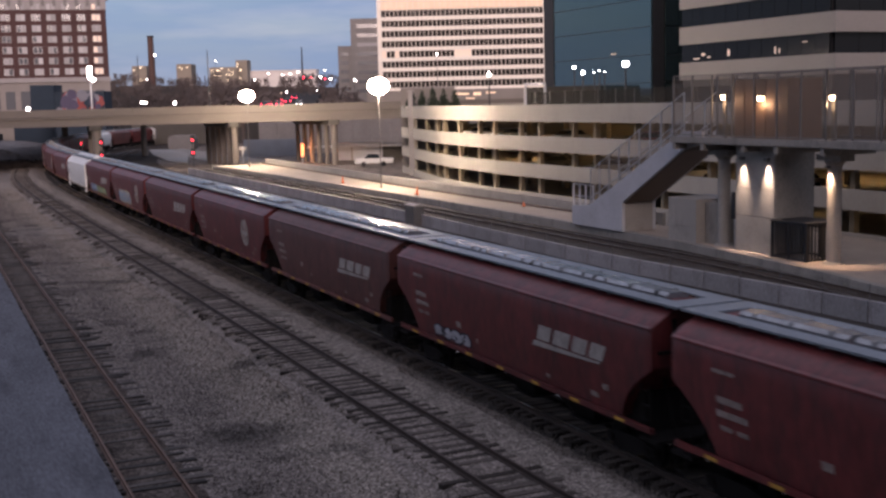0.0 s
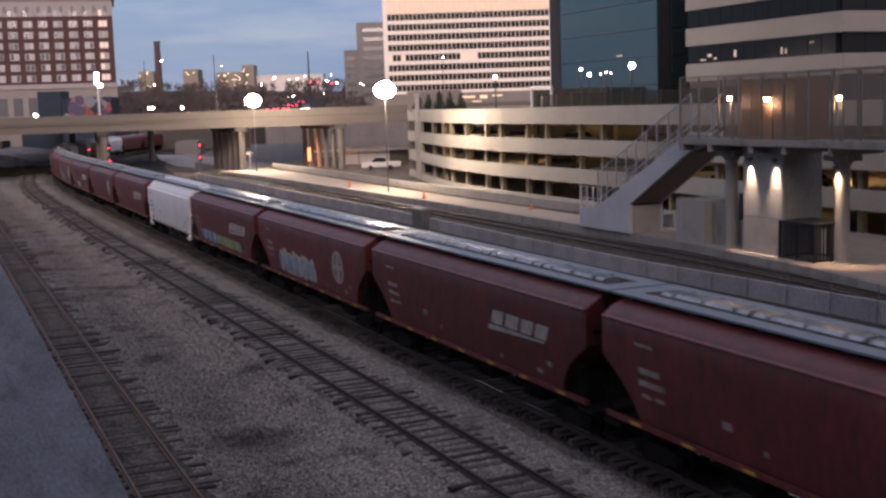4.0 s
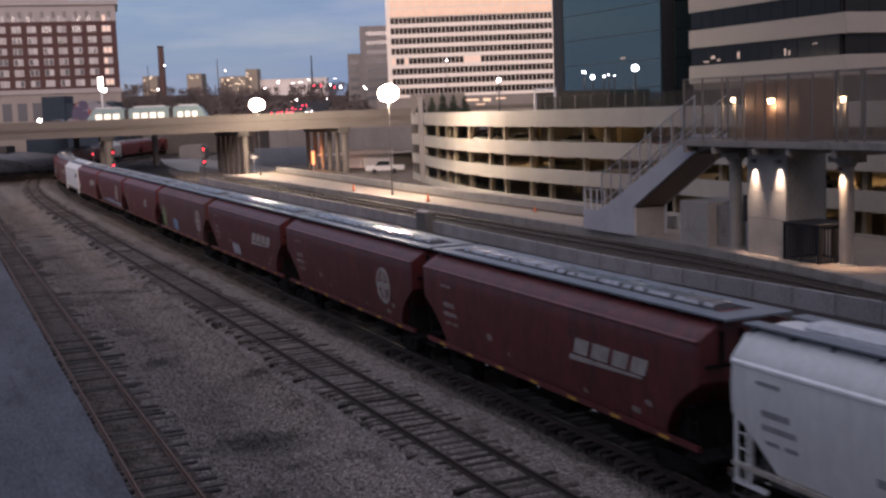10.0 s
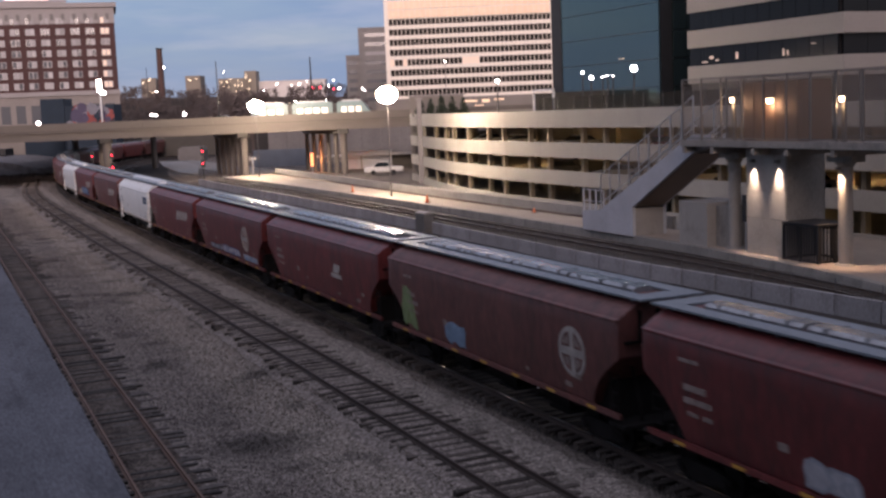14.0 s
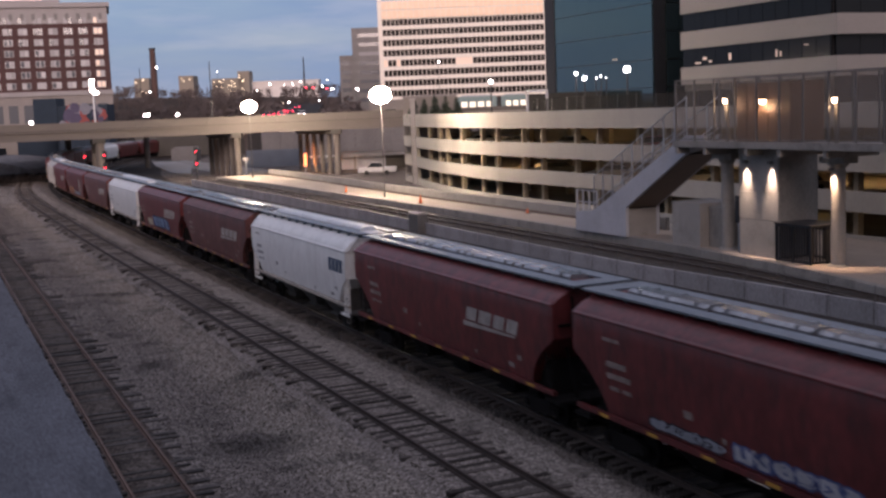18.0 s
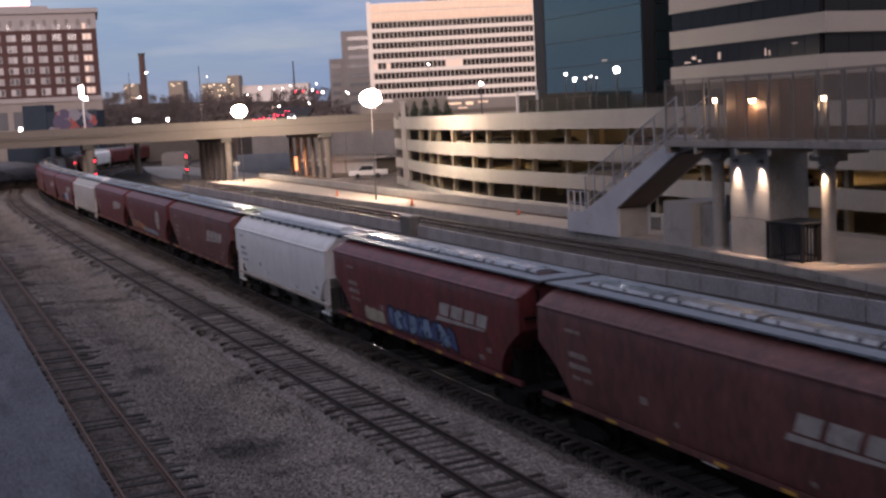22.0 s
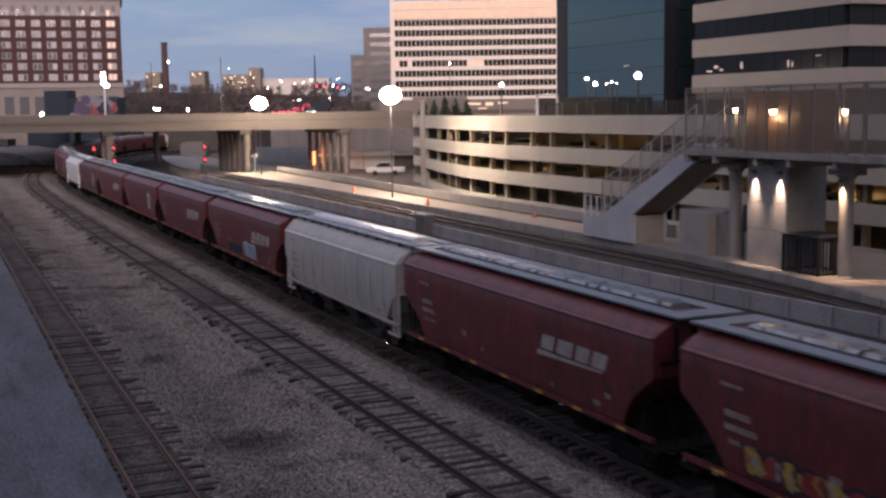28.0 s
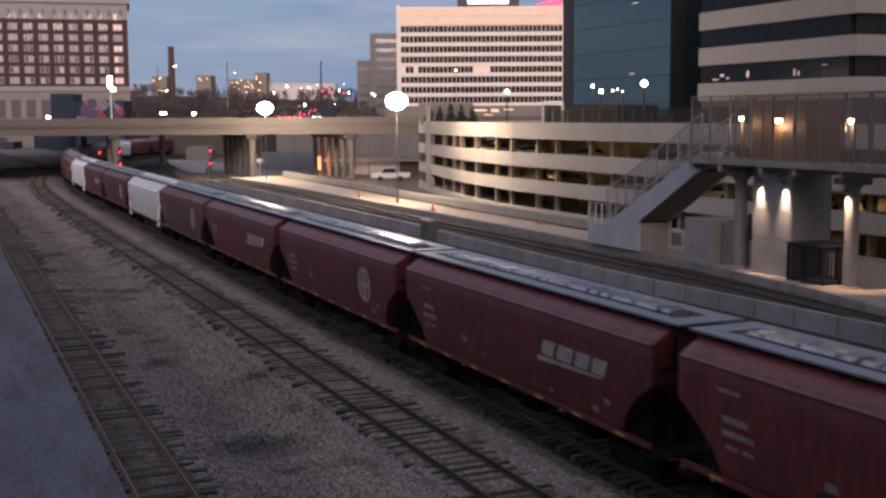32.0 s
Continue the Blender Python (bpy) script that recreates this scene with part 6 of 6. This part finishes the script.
# ---- glass building ----
M_GLASSB = glass_mat("blue_mirror_glass", (0.09, 0.138, 0.152), 0.06, 0.8, 0.6)
M_GLASSG = glass_mat("green_glass", (0.07, 0.11, 0.115), 0.12, 0.8, 0.6)
glassb = thing("glass_building", "dark blue mirror glass office building", "office building")
boxes("core", glassb, M_BLACK, [(95.3, 139.3, -0.4, 113, 168, 60)])
for i in range(13):
    for k in range(7):
        z = 8.0 + i * 3.9
        y = 139.3 + k * 4.08
        bm = bmesh.new()
        box(bm, 95.0, y + 0.02, z + 0.05, 95.3, y + 4.06, z + 3.87)
        part("pane", bm, M_GLASSB, glassb)
    bm = bmesh.new()
    box(bm, 94.97, 139.3, z - 0.05, 95.3, 167.8, z + 0.05)
    part("mullion", bm, M_BLACK, glassb)
    for k in range(4):
        bm = bmesh.new()
        box(bm, 97.2 + k * 2.3, 139.0, z + 0.1, 99.4 + k * 2.3, 139.3, z + 3.8)
        part("pane", bm, M_GLASSG, glassb)

boxes("end_bay", glassb, M_BLACK, [(94.85, 166.7, -0.4, 97, 169.7, 60)], "dark recessed end bay")
for y, z, w, h in ((148.4, 16.2, 0.5, 0.16), (149.2, 16.2, 0.5, 0.16), (147.6, 26.4, 1.6, 0.12)):
    boxes("lit_room", glassb, M_LITWIN, [(94.985, y, z, 95.0, y + w, z + h)], "small lit room behind the glass")

# ---- striped office block ----
M_BANDW = mat("pale_precast_band", (0.225, 0.21, 0.198), 0.8, vary=0.08, scale=5.0, fine=4.0, bump=0.06)
M_SMOKE = glass_mat("smoked_glass", (0.008, 0.009, 0.011), 0.12, 0.0, 0.15)
office = thing("striped_office", "office block with pale bands and dark windows", "office building")
boxes("core", office, M_BLACK, [(80.6, 88.0, -0.4, 140, 111.5, 41)])
for i in range(8):
    z = 11.7 + i * 3.95
    boxes("band", office, M_BANDW, [(80.0, 87.4, z, 80.6, 111.7, z + 1.95)])
    boxes("band", office, M_BANDW, [(80.0, 86.8, z, 140, 87.4, z + 1.95)])
    for k in range(12):
        bm = bmesh.new()
        box(bm, 80.3, 88.0 + k * 1.97 + 0.03, z + 1.95, 80.6, 88.0 + k * 1.97 + 1.94, z + 3.95)
        part("pane", bm, M_SMOKE, office)
    for k in range(12):
        bm = bmesh.new()
        box(bm, 80.7 + k * 3.0 + 0.03, 87.7, z + 1.95, 80.7 + k * 3.0 + 2.97, 88.0, z + 3.95)
        part("pane", bm, M_SMOKE, office)
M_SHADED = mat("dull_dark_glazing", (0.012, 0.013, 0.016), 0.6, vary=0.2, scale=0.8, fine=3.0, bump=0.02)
boxes("glazed_base", office, M_SHADED, [(80.4, 87.6, 8.3, 140, 111.5, 11.7)])
for x0, y, z, w, h in ((80.28, 107.3, 14.3, 0.7, 0.3), (80.28, 106.4, 14.0, 0.5, 0.2), (80.28, 103.0, 14.1, 0.4, 0.7), (80.28, 108.3, 13.95, 1.1, 0.14), (80.28, 95.6, 14.0, 0.25, 0.7), (80.28, 95.0, 14.0, 0.2, 0.5), (80.28, 91.0, 14.9, 0.7, 0.08)):
    bm = bmesh.new()
    box(bm, x0, y, z, x0 + 0.02, y + w, z + h)
    part("lit_room", bm, M_DIMWIN, office, "small lit room behind the glass")
simple_wall("garage_stair_core", "concrete stair core on the garage", 16.0, 130, 8.0, 34, 134, 9.4, M_BRIDGE_SHADED)

# plain unseen blocks added beside the camera to shade the train's side
for y0, y1, h in ((-60, 0, 30), (0, 60, 20), (60, 115, 12), (115, 165, 8)):
    simple_wall("city_block", "plain dark unseen block added to shade the yard", -112, y0, -0.45, -88, y1 - 0.1, h, M_GREYWALL, "building")
# unseen blocks added behind the camera to keep the low glow off the yard
for x0, x1, h in ((-190, -95, 60), (-95, -20, 68), (-20, 60, 64), (60, 150, 70), (150, 230, 58)):
    simple_wall("city_block", "plain dark unseen block added to hold off the low glow", x0, -75, -0.45, x1, -60, h, M_GREYWALL, "building")

# ---- hill, distant town and its lights ----
M_HILL = mat("winter_hillside", (0.05, 0.038, 0.03), 0.95, vary=0.5, scale=12.0, fine=0.8, bump=0.0, spec=0.1)
M_TWIG = mat("bare_twigs", (0.095, 0.078, 0.074), 0.95, spec=0.1, vary=0.3, scale=6.0, fine=2.0, bump=0.0)
bm = bmesh.new()
hv = {}
for i in range(61):
    for j in range(9):
        x = -330 + i * 11.0
        y = 430 + j * 65.0
        base = -0.5 + 24 * min(1, j / 4.0) * (1 - 0.55 * max(0, min(1, (x + 120) / 200)))
        z = base + 4 * noise.noise(Vector((x * 0.012, y * 0.008, 1.0)))
        if j == 0:
            z = -1.0
        hv[i, j] = bm.verts.new((x, y, z))
for i in range(60):
    for j in range(8):
        bm.faces.new((hv[i, j], hv[i + 1, j], hv[i + 1, j + 1], hv[i, j + 1]))
solid("hill", bm, M_HILL, "low dark wooded hill behind the overpass", "hill", kind="structure", m=SQ)


def hill_z(x, y):
    j = (y - 430) / 65.0
    return -0.95 + 24 * min(1, j / 4.0) * (1 - 0.55 * max(0, min(1, (x + 120) / 200))) + 4 * noise.noise(Vector((x * 0.012, y * 0.008, 1.0)))


tr = random.Random(21)


def bare_tree(bm, x, y, z, h):
    tube(bm, (x, y, z), (x, y, z + h * 0.45), h * 0.03, h * 0.02, 5)
    for i in range(9):
        a = tr.uniform(0, 6.28)
        z0 = z + h * tr.uniform(0.25, 0.6)
        q = Vector((x + math.cos(a) * h * tr.uniform(0.15, 0.35), y + math.sin(a) * h * 0.3, z + h * tr.uniform(0.6, 1.0)))
        tube(bm, (x, y, z0), q, h * 0.012, h * 0.004, 4)
        leaf_cluster(bm, tr, q, h * 0.12, 12)


bm = bmesh.new()
for i in range(420):
    x = tr.uniform(-260, -30)
    y = 440 + 230 * tr.random() ** 1.3
    bare_tree(bm, x, y, hill_z(x, y), tr.uniform(6, 10.5))
solid("bare_woods", bm, M_TWIG, "bare winter trees covering the far hillside", "trees", kind="stuff", m=SQ)
bm = bmesh.new()
for i in range(26):
    y = tr.uniform(300, 360)
    x = y * (tr.uniform(-0.088, -0.062) if i % 2 else tr.uniform(-0.16, -0.13))
    bare_tree(bm, x, y, -0.45, tr.uniform(9, 15))
solid("bare_trees", bm, M_TWIG, "bare winter trees standing beyond the overpass", "trees", kind="stuff", m=SQ)

chim = thing("chimney", "tall dark brick chimney on the hill", "chimney", m=SQ @ pose(-162.2, 700, 20))
bm = bmesh.new()
tube(bm, (0, 0, 0), (0, 0, 32), 2.1, 1.7, 14)
part("shaft", bm, mat("sooty_brick", (0.07, 0.04, 0.035), 0.9, vary=0.2, scale=2.0, fine=3.0, bump=0.1), chim)
bm = bmesh.new()
tube(bm, (0, 0, 31.2), (0, 0, 32.2), 2.0, 2.0, 14)
part("rim", bm, M_BLACK, chim)
for x, y, z0, z1, r in ((-73.5, 700, 18, 43.5, 0.7), (-170.5, 700, 18, 41, 0.35)):
    p = thing("radio_mast", "thin dark radio mast on the skyline", "mast", "skyline masts", m=SQ @ pose(x, y, z0))
    bm = bmesh.new()
    tube(bm, (0, 0, 0), (0, 0, z1 - z0), r, r * 0.5, 6)
    part("mast", bm, M_BLACK, p)
M_FAR = mat("far_tan_block", (0.2, 0.175, 0.145), 0.9, vary=0.1, scale=5.0, fine=1.0, bump=0.0)
M_FARW = mat("far_white_block", (0.55, 0.52, 0.5), 0.9, vary=0.1, scale=5.0, fine=1.0, bump=0.0)
M_TOWNLIGHT = glow("town_light", (1.0, 0.82, 0.55), 2.0)
M_TOWNWHITE = glow("white_town_light", (1.0, 0.95, 0.9), 22.0)
M_TAIL = glow("red_tail_light", (1.0, 0.025, 0.06), 7.0)
for x0, x1, z0, z1, n in ((-179, -170, 18, 35.5, 5), (-152, -143, 18, 36.0, 3), (-132, -112, 18, 33.5, 14), (-116, -109, 18, 37.5, 5)):
    b = thing("far_building", "tan far building with lit windows", "building", "far buildings", m=SQ @ pose(x0, 720, z0))
    boxes("wall", b, M_FAR, [(0, 0, 0, x1 - x0, 15, z1 - z0)])
    for i in range(n):
        bm = bmesh.new()
        x, z = tr.uniform(0.6, x1 - x0 - 2.0), tr.uniform(7, z1 - z0 - 0.8)
        box(bm, x, -0.3, z, x + 0.65, -0.02, z + 0.45)
        part("lit_window", bm, M_TOWNLIGHT, b)
b = thing("far_building", "long white far hall on the skyline", "building", "far buildings", m=SQ @ pose(-110, 730, 18))
boxes("wall", b, M_FARW, [(0, 0, 0, 42, 15, 12.6)])
boxes("roof", b, M_FARW, [(-0.5, -0.5, 12.6, 42.5, 15.5, 13.2)])


def town_lamp(x, y, z, r, m, ground, label="distant street lamp with a glowing head"):
    p = thing("distant_lamp", label, "street lamp", "distant lamps", m=SQ @ pose(x, y, ground))
    bm = bmesh.new()
    tube(bm, (0, 0, 0), (0, 0, z - ground), 0.12, 0.08, 6)
    part("pole", bm, M_BLACK, p)
    bm = bmesh.new()
    ball(bm, (0, 0, z - ground), r, sub=2)
    part("lamp_head", bm, m, p, "glowing lamp head")


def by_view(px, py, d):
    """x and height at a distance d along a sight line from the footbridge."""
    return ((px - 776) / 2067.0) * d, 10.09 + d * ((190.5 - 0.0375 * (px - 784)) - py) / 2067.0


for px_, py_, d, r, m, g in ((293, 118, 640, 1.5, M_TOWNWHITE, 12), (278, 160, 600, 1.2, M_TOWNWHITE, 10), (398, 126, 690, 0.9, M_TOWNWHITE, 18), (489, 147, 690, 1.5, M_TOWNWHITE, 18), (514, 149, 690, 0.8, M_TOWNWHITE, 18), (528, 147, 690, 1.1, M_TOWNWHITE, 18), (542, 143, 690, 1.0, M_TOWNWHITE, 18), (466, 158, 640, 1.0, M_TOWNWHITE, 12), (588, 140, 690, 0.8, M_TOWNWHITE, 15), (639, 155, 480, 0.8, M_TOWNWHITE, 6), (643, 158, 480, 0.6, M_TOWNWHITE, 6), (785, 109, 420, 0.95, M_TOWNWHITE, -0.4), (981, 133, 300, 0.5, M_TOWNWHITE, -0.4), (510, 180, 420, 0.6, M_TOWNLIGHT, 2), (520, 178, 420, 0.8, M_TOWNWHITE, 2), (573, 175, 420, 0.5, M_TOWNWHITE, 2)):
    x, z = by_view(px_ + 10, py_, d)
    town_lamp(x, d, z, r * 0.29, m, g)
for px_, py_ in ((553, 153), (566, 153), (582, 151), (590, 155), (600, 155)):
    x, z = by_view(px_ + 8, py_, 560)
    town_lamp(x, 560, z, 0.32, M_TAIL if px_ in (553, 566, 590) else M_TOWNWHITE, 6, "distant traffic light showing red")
# lamps along the far side of the overpass
for x, z, r, m in ((-76.4, 10.42, 0.34, M_TOWNWHITE), (-54.6, 11.1, 0.24, M_TOWNWHITE), (-53.9, 11.08, 0.24, M_TOWNWHITE), (-48.3, 10.96, 0.26, M_TOWNWHITE)):
    town_lamp(x, 226, z, r, m, 8.6, "low bright lamp beside the overpass")
# globes on the garage roof: first a lamp, the others drawn for glass reflections
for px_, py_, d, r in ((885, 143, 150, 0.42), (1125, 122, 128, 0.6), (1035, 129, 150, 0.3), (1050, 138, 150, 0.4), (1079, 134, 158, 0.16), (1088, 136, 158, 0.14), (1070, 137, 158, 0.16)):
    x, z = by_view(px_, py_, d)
    town_lamp(x, d, z, r * 0.58, M_TOWNWHITE, 8.3, "white globe on the garage roof for a lamp and glass reflections")

podium = thing("planter_wall", "long tan planter wall behind the roof shrubs", "wall", kind="structure", m=SQ)
boxes("wall", podium, M_BEIGE, [(-4.0, 178, -0.4, 4.2, 178.5, 12.0)])
boxes("coping", podium, M_STONE, [(-4.1, 177.9, 12.0, 4.3, 178.6, 12.25)])
boxes("hedge_wall", podium, mat("dark_planter", (0.028, 0.028, 0.024), 0.9, vary=0.5, scale=1.5, fine=4.0, bump=0.3), [(14.9, 178.2, -0.4, 34.0, 178.9, 11.75)], "dark planter wall with hedge")
post = thing("gate_post", "white concrete post at the garage roof entry", "post", m=SQ @ pose(-2.7, 165, -0.4))
boxes("post", post, M_STONE, [(0, 0, 0, 0.65, 0.65, 11.8)])
boxes("cap", post, M_STONE, [(-0.15, -0.15, 11.8, 0.8, 0.8, 12.1)])

bm = bmesh.new()
prism(bm, [(255, -0.45), (255, 9.3), (300, 9.6), (520, 14.5), (640, 16.0), (640, -0.45)], "x", -7, 7)
solid("far_street", bm, mat("far_asphalt", (0.045, 0.043, 0.043), 0.9, spec=0.05, vary=0.2, scale=4.0, fine=3.0, bump=0.0), "dark asphalt street climbing the far hill", "road", kind="structure", m=SQ @ pose(-12.0, 0, 0, 0, 0, 4.6))
M_HEAD = glow("headlight_glow", (1.0, 0.95, 0.85), 30.0)
for y, lane, away, k in ((268, -3.4, True, 1), (276, -0.4, True, 2), (285, -3.3, True, 3), (332, -0.4, True, 1), (392, -0.5, True, 1), (275, 4.2, False, 0), (345, -3.3, True, 3)):
    z = 9.3 + (y - 255) * 0.3 / 45 if y < 300 else 9.6 + (y - 300) * 4.9 / 220
    m = SQ @ pose(-12.0, 0, 0, 0, 0, 4.6) @ pose(lane, y, z, 1.3 if y > 300 else 0, 0, 0 if away else 180)
    parked_car(m, CAR_PAINT[k], "car on the far street with its lights on", False, "street_car_far", "car", None if away else M_HEAD, M_TAIL if away else None)
follow = parked_car(SQ @ pose(-130, 205.2, 8.92, 0, 0, -90), CAR_PAINT[2], "silver car driving across the overpass", False, "moving_car", "car", M_HEAD, None)
MOVERS.append((follow, [(t, SQ @ pose(x, 203.4, 8.92, 0, 0, -90)) for t, x in ((0, -137.6), (8, -79.6), (16, -21.6), (22, 21.9), (24.5, 34.0), (26.5, 36.0), (32, 36.0))]))

# ---- sleepers, laid last ----
def sleepers(track, x, y0, y1, top, step, wob, limit=300, wood=None, ragged=0.12, sink=0.02, way=None):
    sr = random.Random(int(x * 10))
    meshes = []
    for k in range(10):
        bm = bmesh.new()
        L, w = 1.3 + sr.uniform(-ragged, ragged), 0.115 + sr.uniform(-0.01, 0.015)
        vs = box(bm, -L, -w, -0.2, L + sr.uniform(-0.08, ragged), w, 0.0)
        for v in vs:
            v.co += Vector((sr.uniform(-0.03, 0.03), sr.uniform(-0.012, 0.012), sr.uniform(-0.012, 0.006)))
        meshes.append(mesh_of("sleeper", bm, wood or M_TIE))
    n = int((y1 - y0) / step)
    rest = bmesh.new()
    way = way or (lambda y: (x, y, 0.0))
    for i in range(n):
        y = y0 + i * step + sr.uniform(-wob, wob)
        wx, wy, wh = way(y)
        m = pose(wx + sr.uniform(-0.1, 0.1), wy, top - 0.165 + sr.uniform(-sink, 0.012), 0, 0, sr.uniform(-2.5, 2.5) - math.degrees(wh))
        if i < limit:
            link_shared("sleeper", meshes[sr.randrange(10)], track, m)
        else:
            vs = box(rest, -1.3, -0.11, -0.2, 1.3, 0.11, 0.0)
            for v in vs:
                v.co = m @ v.co
    if n > limit:
        ob = part("sleepers", rest, M_TIE, track)
        ob["kind"] = "stuff"
    else:
        rest.free()


sleepers(TRACK_YARD, 5.45, 24, 160, -0.17, 0.6, 0.16, 300, M_YARDTIE, 0.3, 0.1)


def beside_main(off):
    def at(y):
        cx, cy, ch = curve(y + 7.0)
        if off < 0:
            return cx + siding_off(y) * math.cos(ch), cy - siding_off(y) * math.sin(ch), ch
        return cx + off * math.cos(ch), cy - off * math.sin(ch), ch
    return at


sleepers(TRACK_SIDING, 13.85, 16, 250, 0.0, 0.6, 0.1, 300, None, 0.22, 0.032, beside_main(-4.75))
sleepers(TRACK_MAIN, 18.6, 12, 170, 0.0, 0.55, 0.03, 300, None, 0.12, 0.02, beside_main(0.0))
sleepers(TRACK_SECOND, 23.2, 14, 330, 0.0, 0.55, 0.03, 0, None, 0.12, 0.02, beside_main(4.6))
sleepers(TRACK_THIRD, 28.2, 14, 330, 0.0, 0.55, 0.03, 0, None, 0.12, 0.02, beside_main(9.6))
sleepers(TRACK_STATION, 43.6, 32, 180, 0.0, 0.55, 0.03, 0, None, 0.12, 0.02, lambda y: (station_x(y), y, 0.0))


# loose stones over the yard
def stones(name, lab, material, n, x0, x1, y0, y1, z, seed, big):
    r = np.random.default_rng(seed)
    u = r.random(n)
    ys = y0 + (y1 - y0) * u ** 1.5
    xs = x0 + (x1 - x0) * r.random(n)
    sz = big * (0.4 + r.random(n))
    verts, faces = [], []
    for i in range(n):
        a = r.random(4) * 2.1 + np.array([0, 2.1, 4.2, 0])
        b = len(verts)
        for k in range(3):
            verts.append((xs[i] + sz[i] * math.cos(a[k]), ys[i] + sz[i] * math.sin(a[k]), z - 0.03))
        verts.append((xs[i] + sz[i] * 0.3 * (a[3] - 1), ys[i], z + sz[i] * 0.8))
        faces += [(b, b + 1, b + 3), (b + 1, b + 2, b + 3), (b + 2, b, b + 3)]
    me = bpy.data.meshes.new(name)
    me.from_pydata(verts, [], faces)
    me.materials.append(material)
    tagged(new(name, me), lab, "gravel", kind="stuff")


M_STONE_L = mat("loose_pale_stone", (0.235, 0.205, 0.175), 0.95, vary=0.5, scale=0.4, fine=3.0, bump=0.0)
M_STONE_D = mat("loose_dark_stone", (0.12, 0.105, 0.095), 0.95, vary=0.5, scale=0.4, fine=3.0, bump=0.0)
stones("gravel_stones", "loose gravel stones over the yard", M_GROUND, 52000, 6.8, 12.2, 20, 170, -0.39, 4, 0.032)
stones("ballast_stones", "loose ballast stones beside the tracks", M_STONE_L, 30000, 12.3, 17.0, 18, 130, -0.205, 6, 0.028)
stones("dark_ballast_stones", "loose dark ballast stones beside the tracks", M_STONE_D, 34000, 12.3, 18.2, 18, 130, -0.205, 8, 0.028)


def motions():
    """The train rolls toward the camera and past it, gaining a little speed."""
    for car, n in TRAIN:
        rows = []
        for t in range(0, 33):
            s = MIDDLE[n] - gone(t)
            f0, f1 = curve(s - 6.75), curve(s + 6.75)
            a = math.atan2(f1[0] - f0[0], f1[1] - f0[1])
            rows.append((t, pose((f0[0] + f1[0]) / 2, (f0[1] + f1[1]) / 2, 0.0, 0, 0, -math.degrees(a))))
        walk(car, rows)
    for mover, rows in MOVERS:
        walk(mover, rows)


motions()
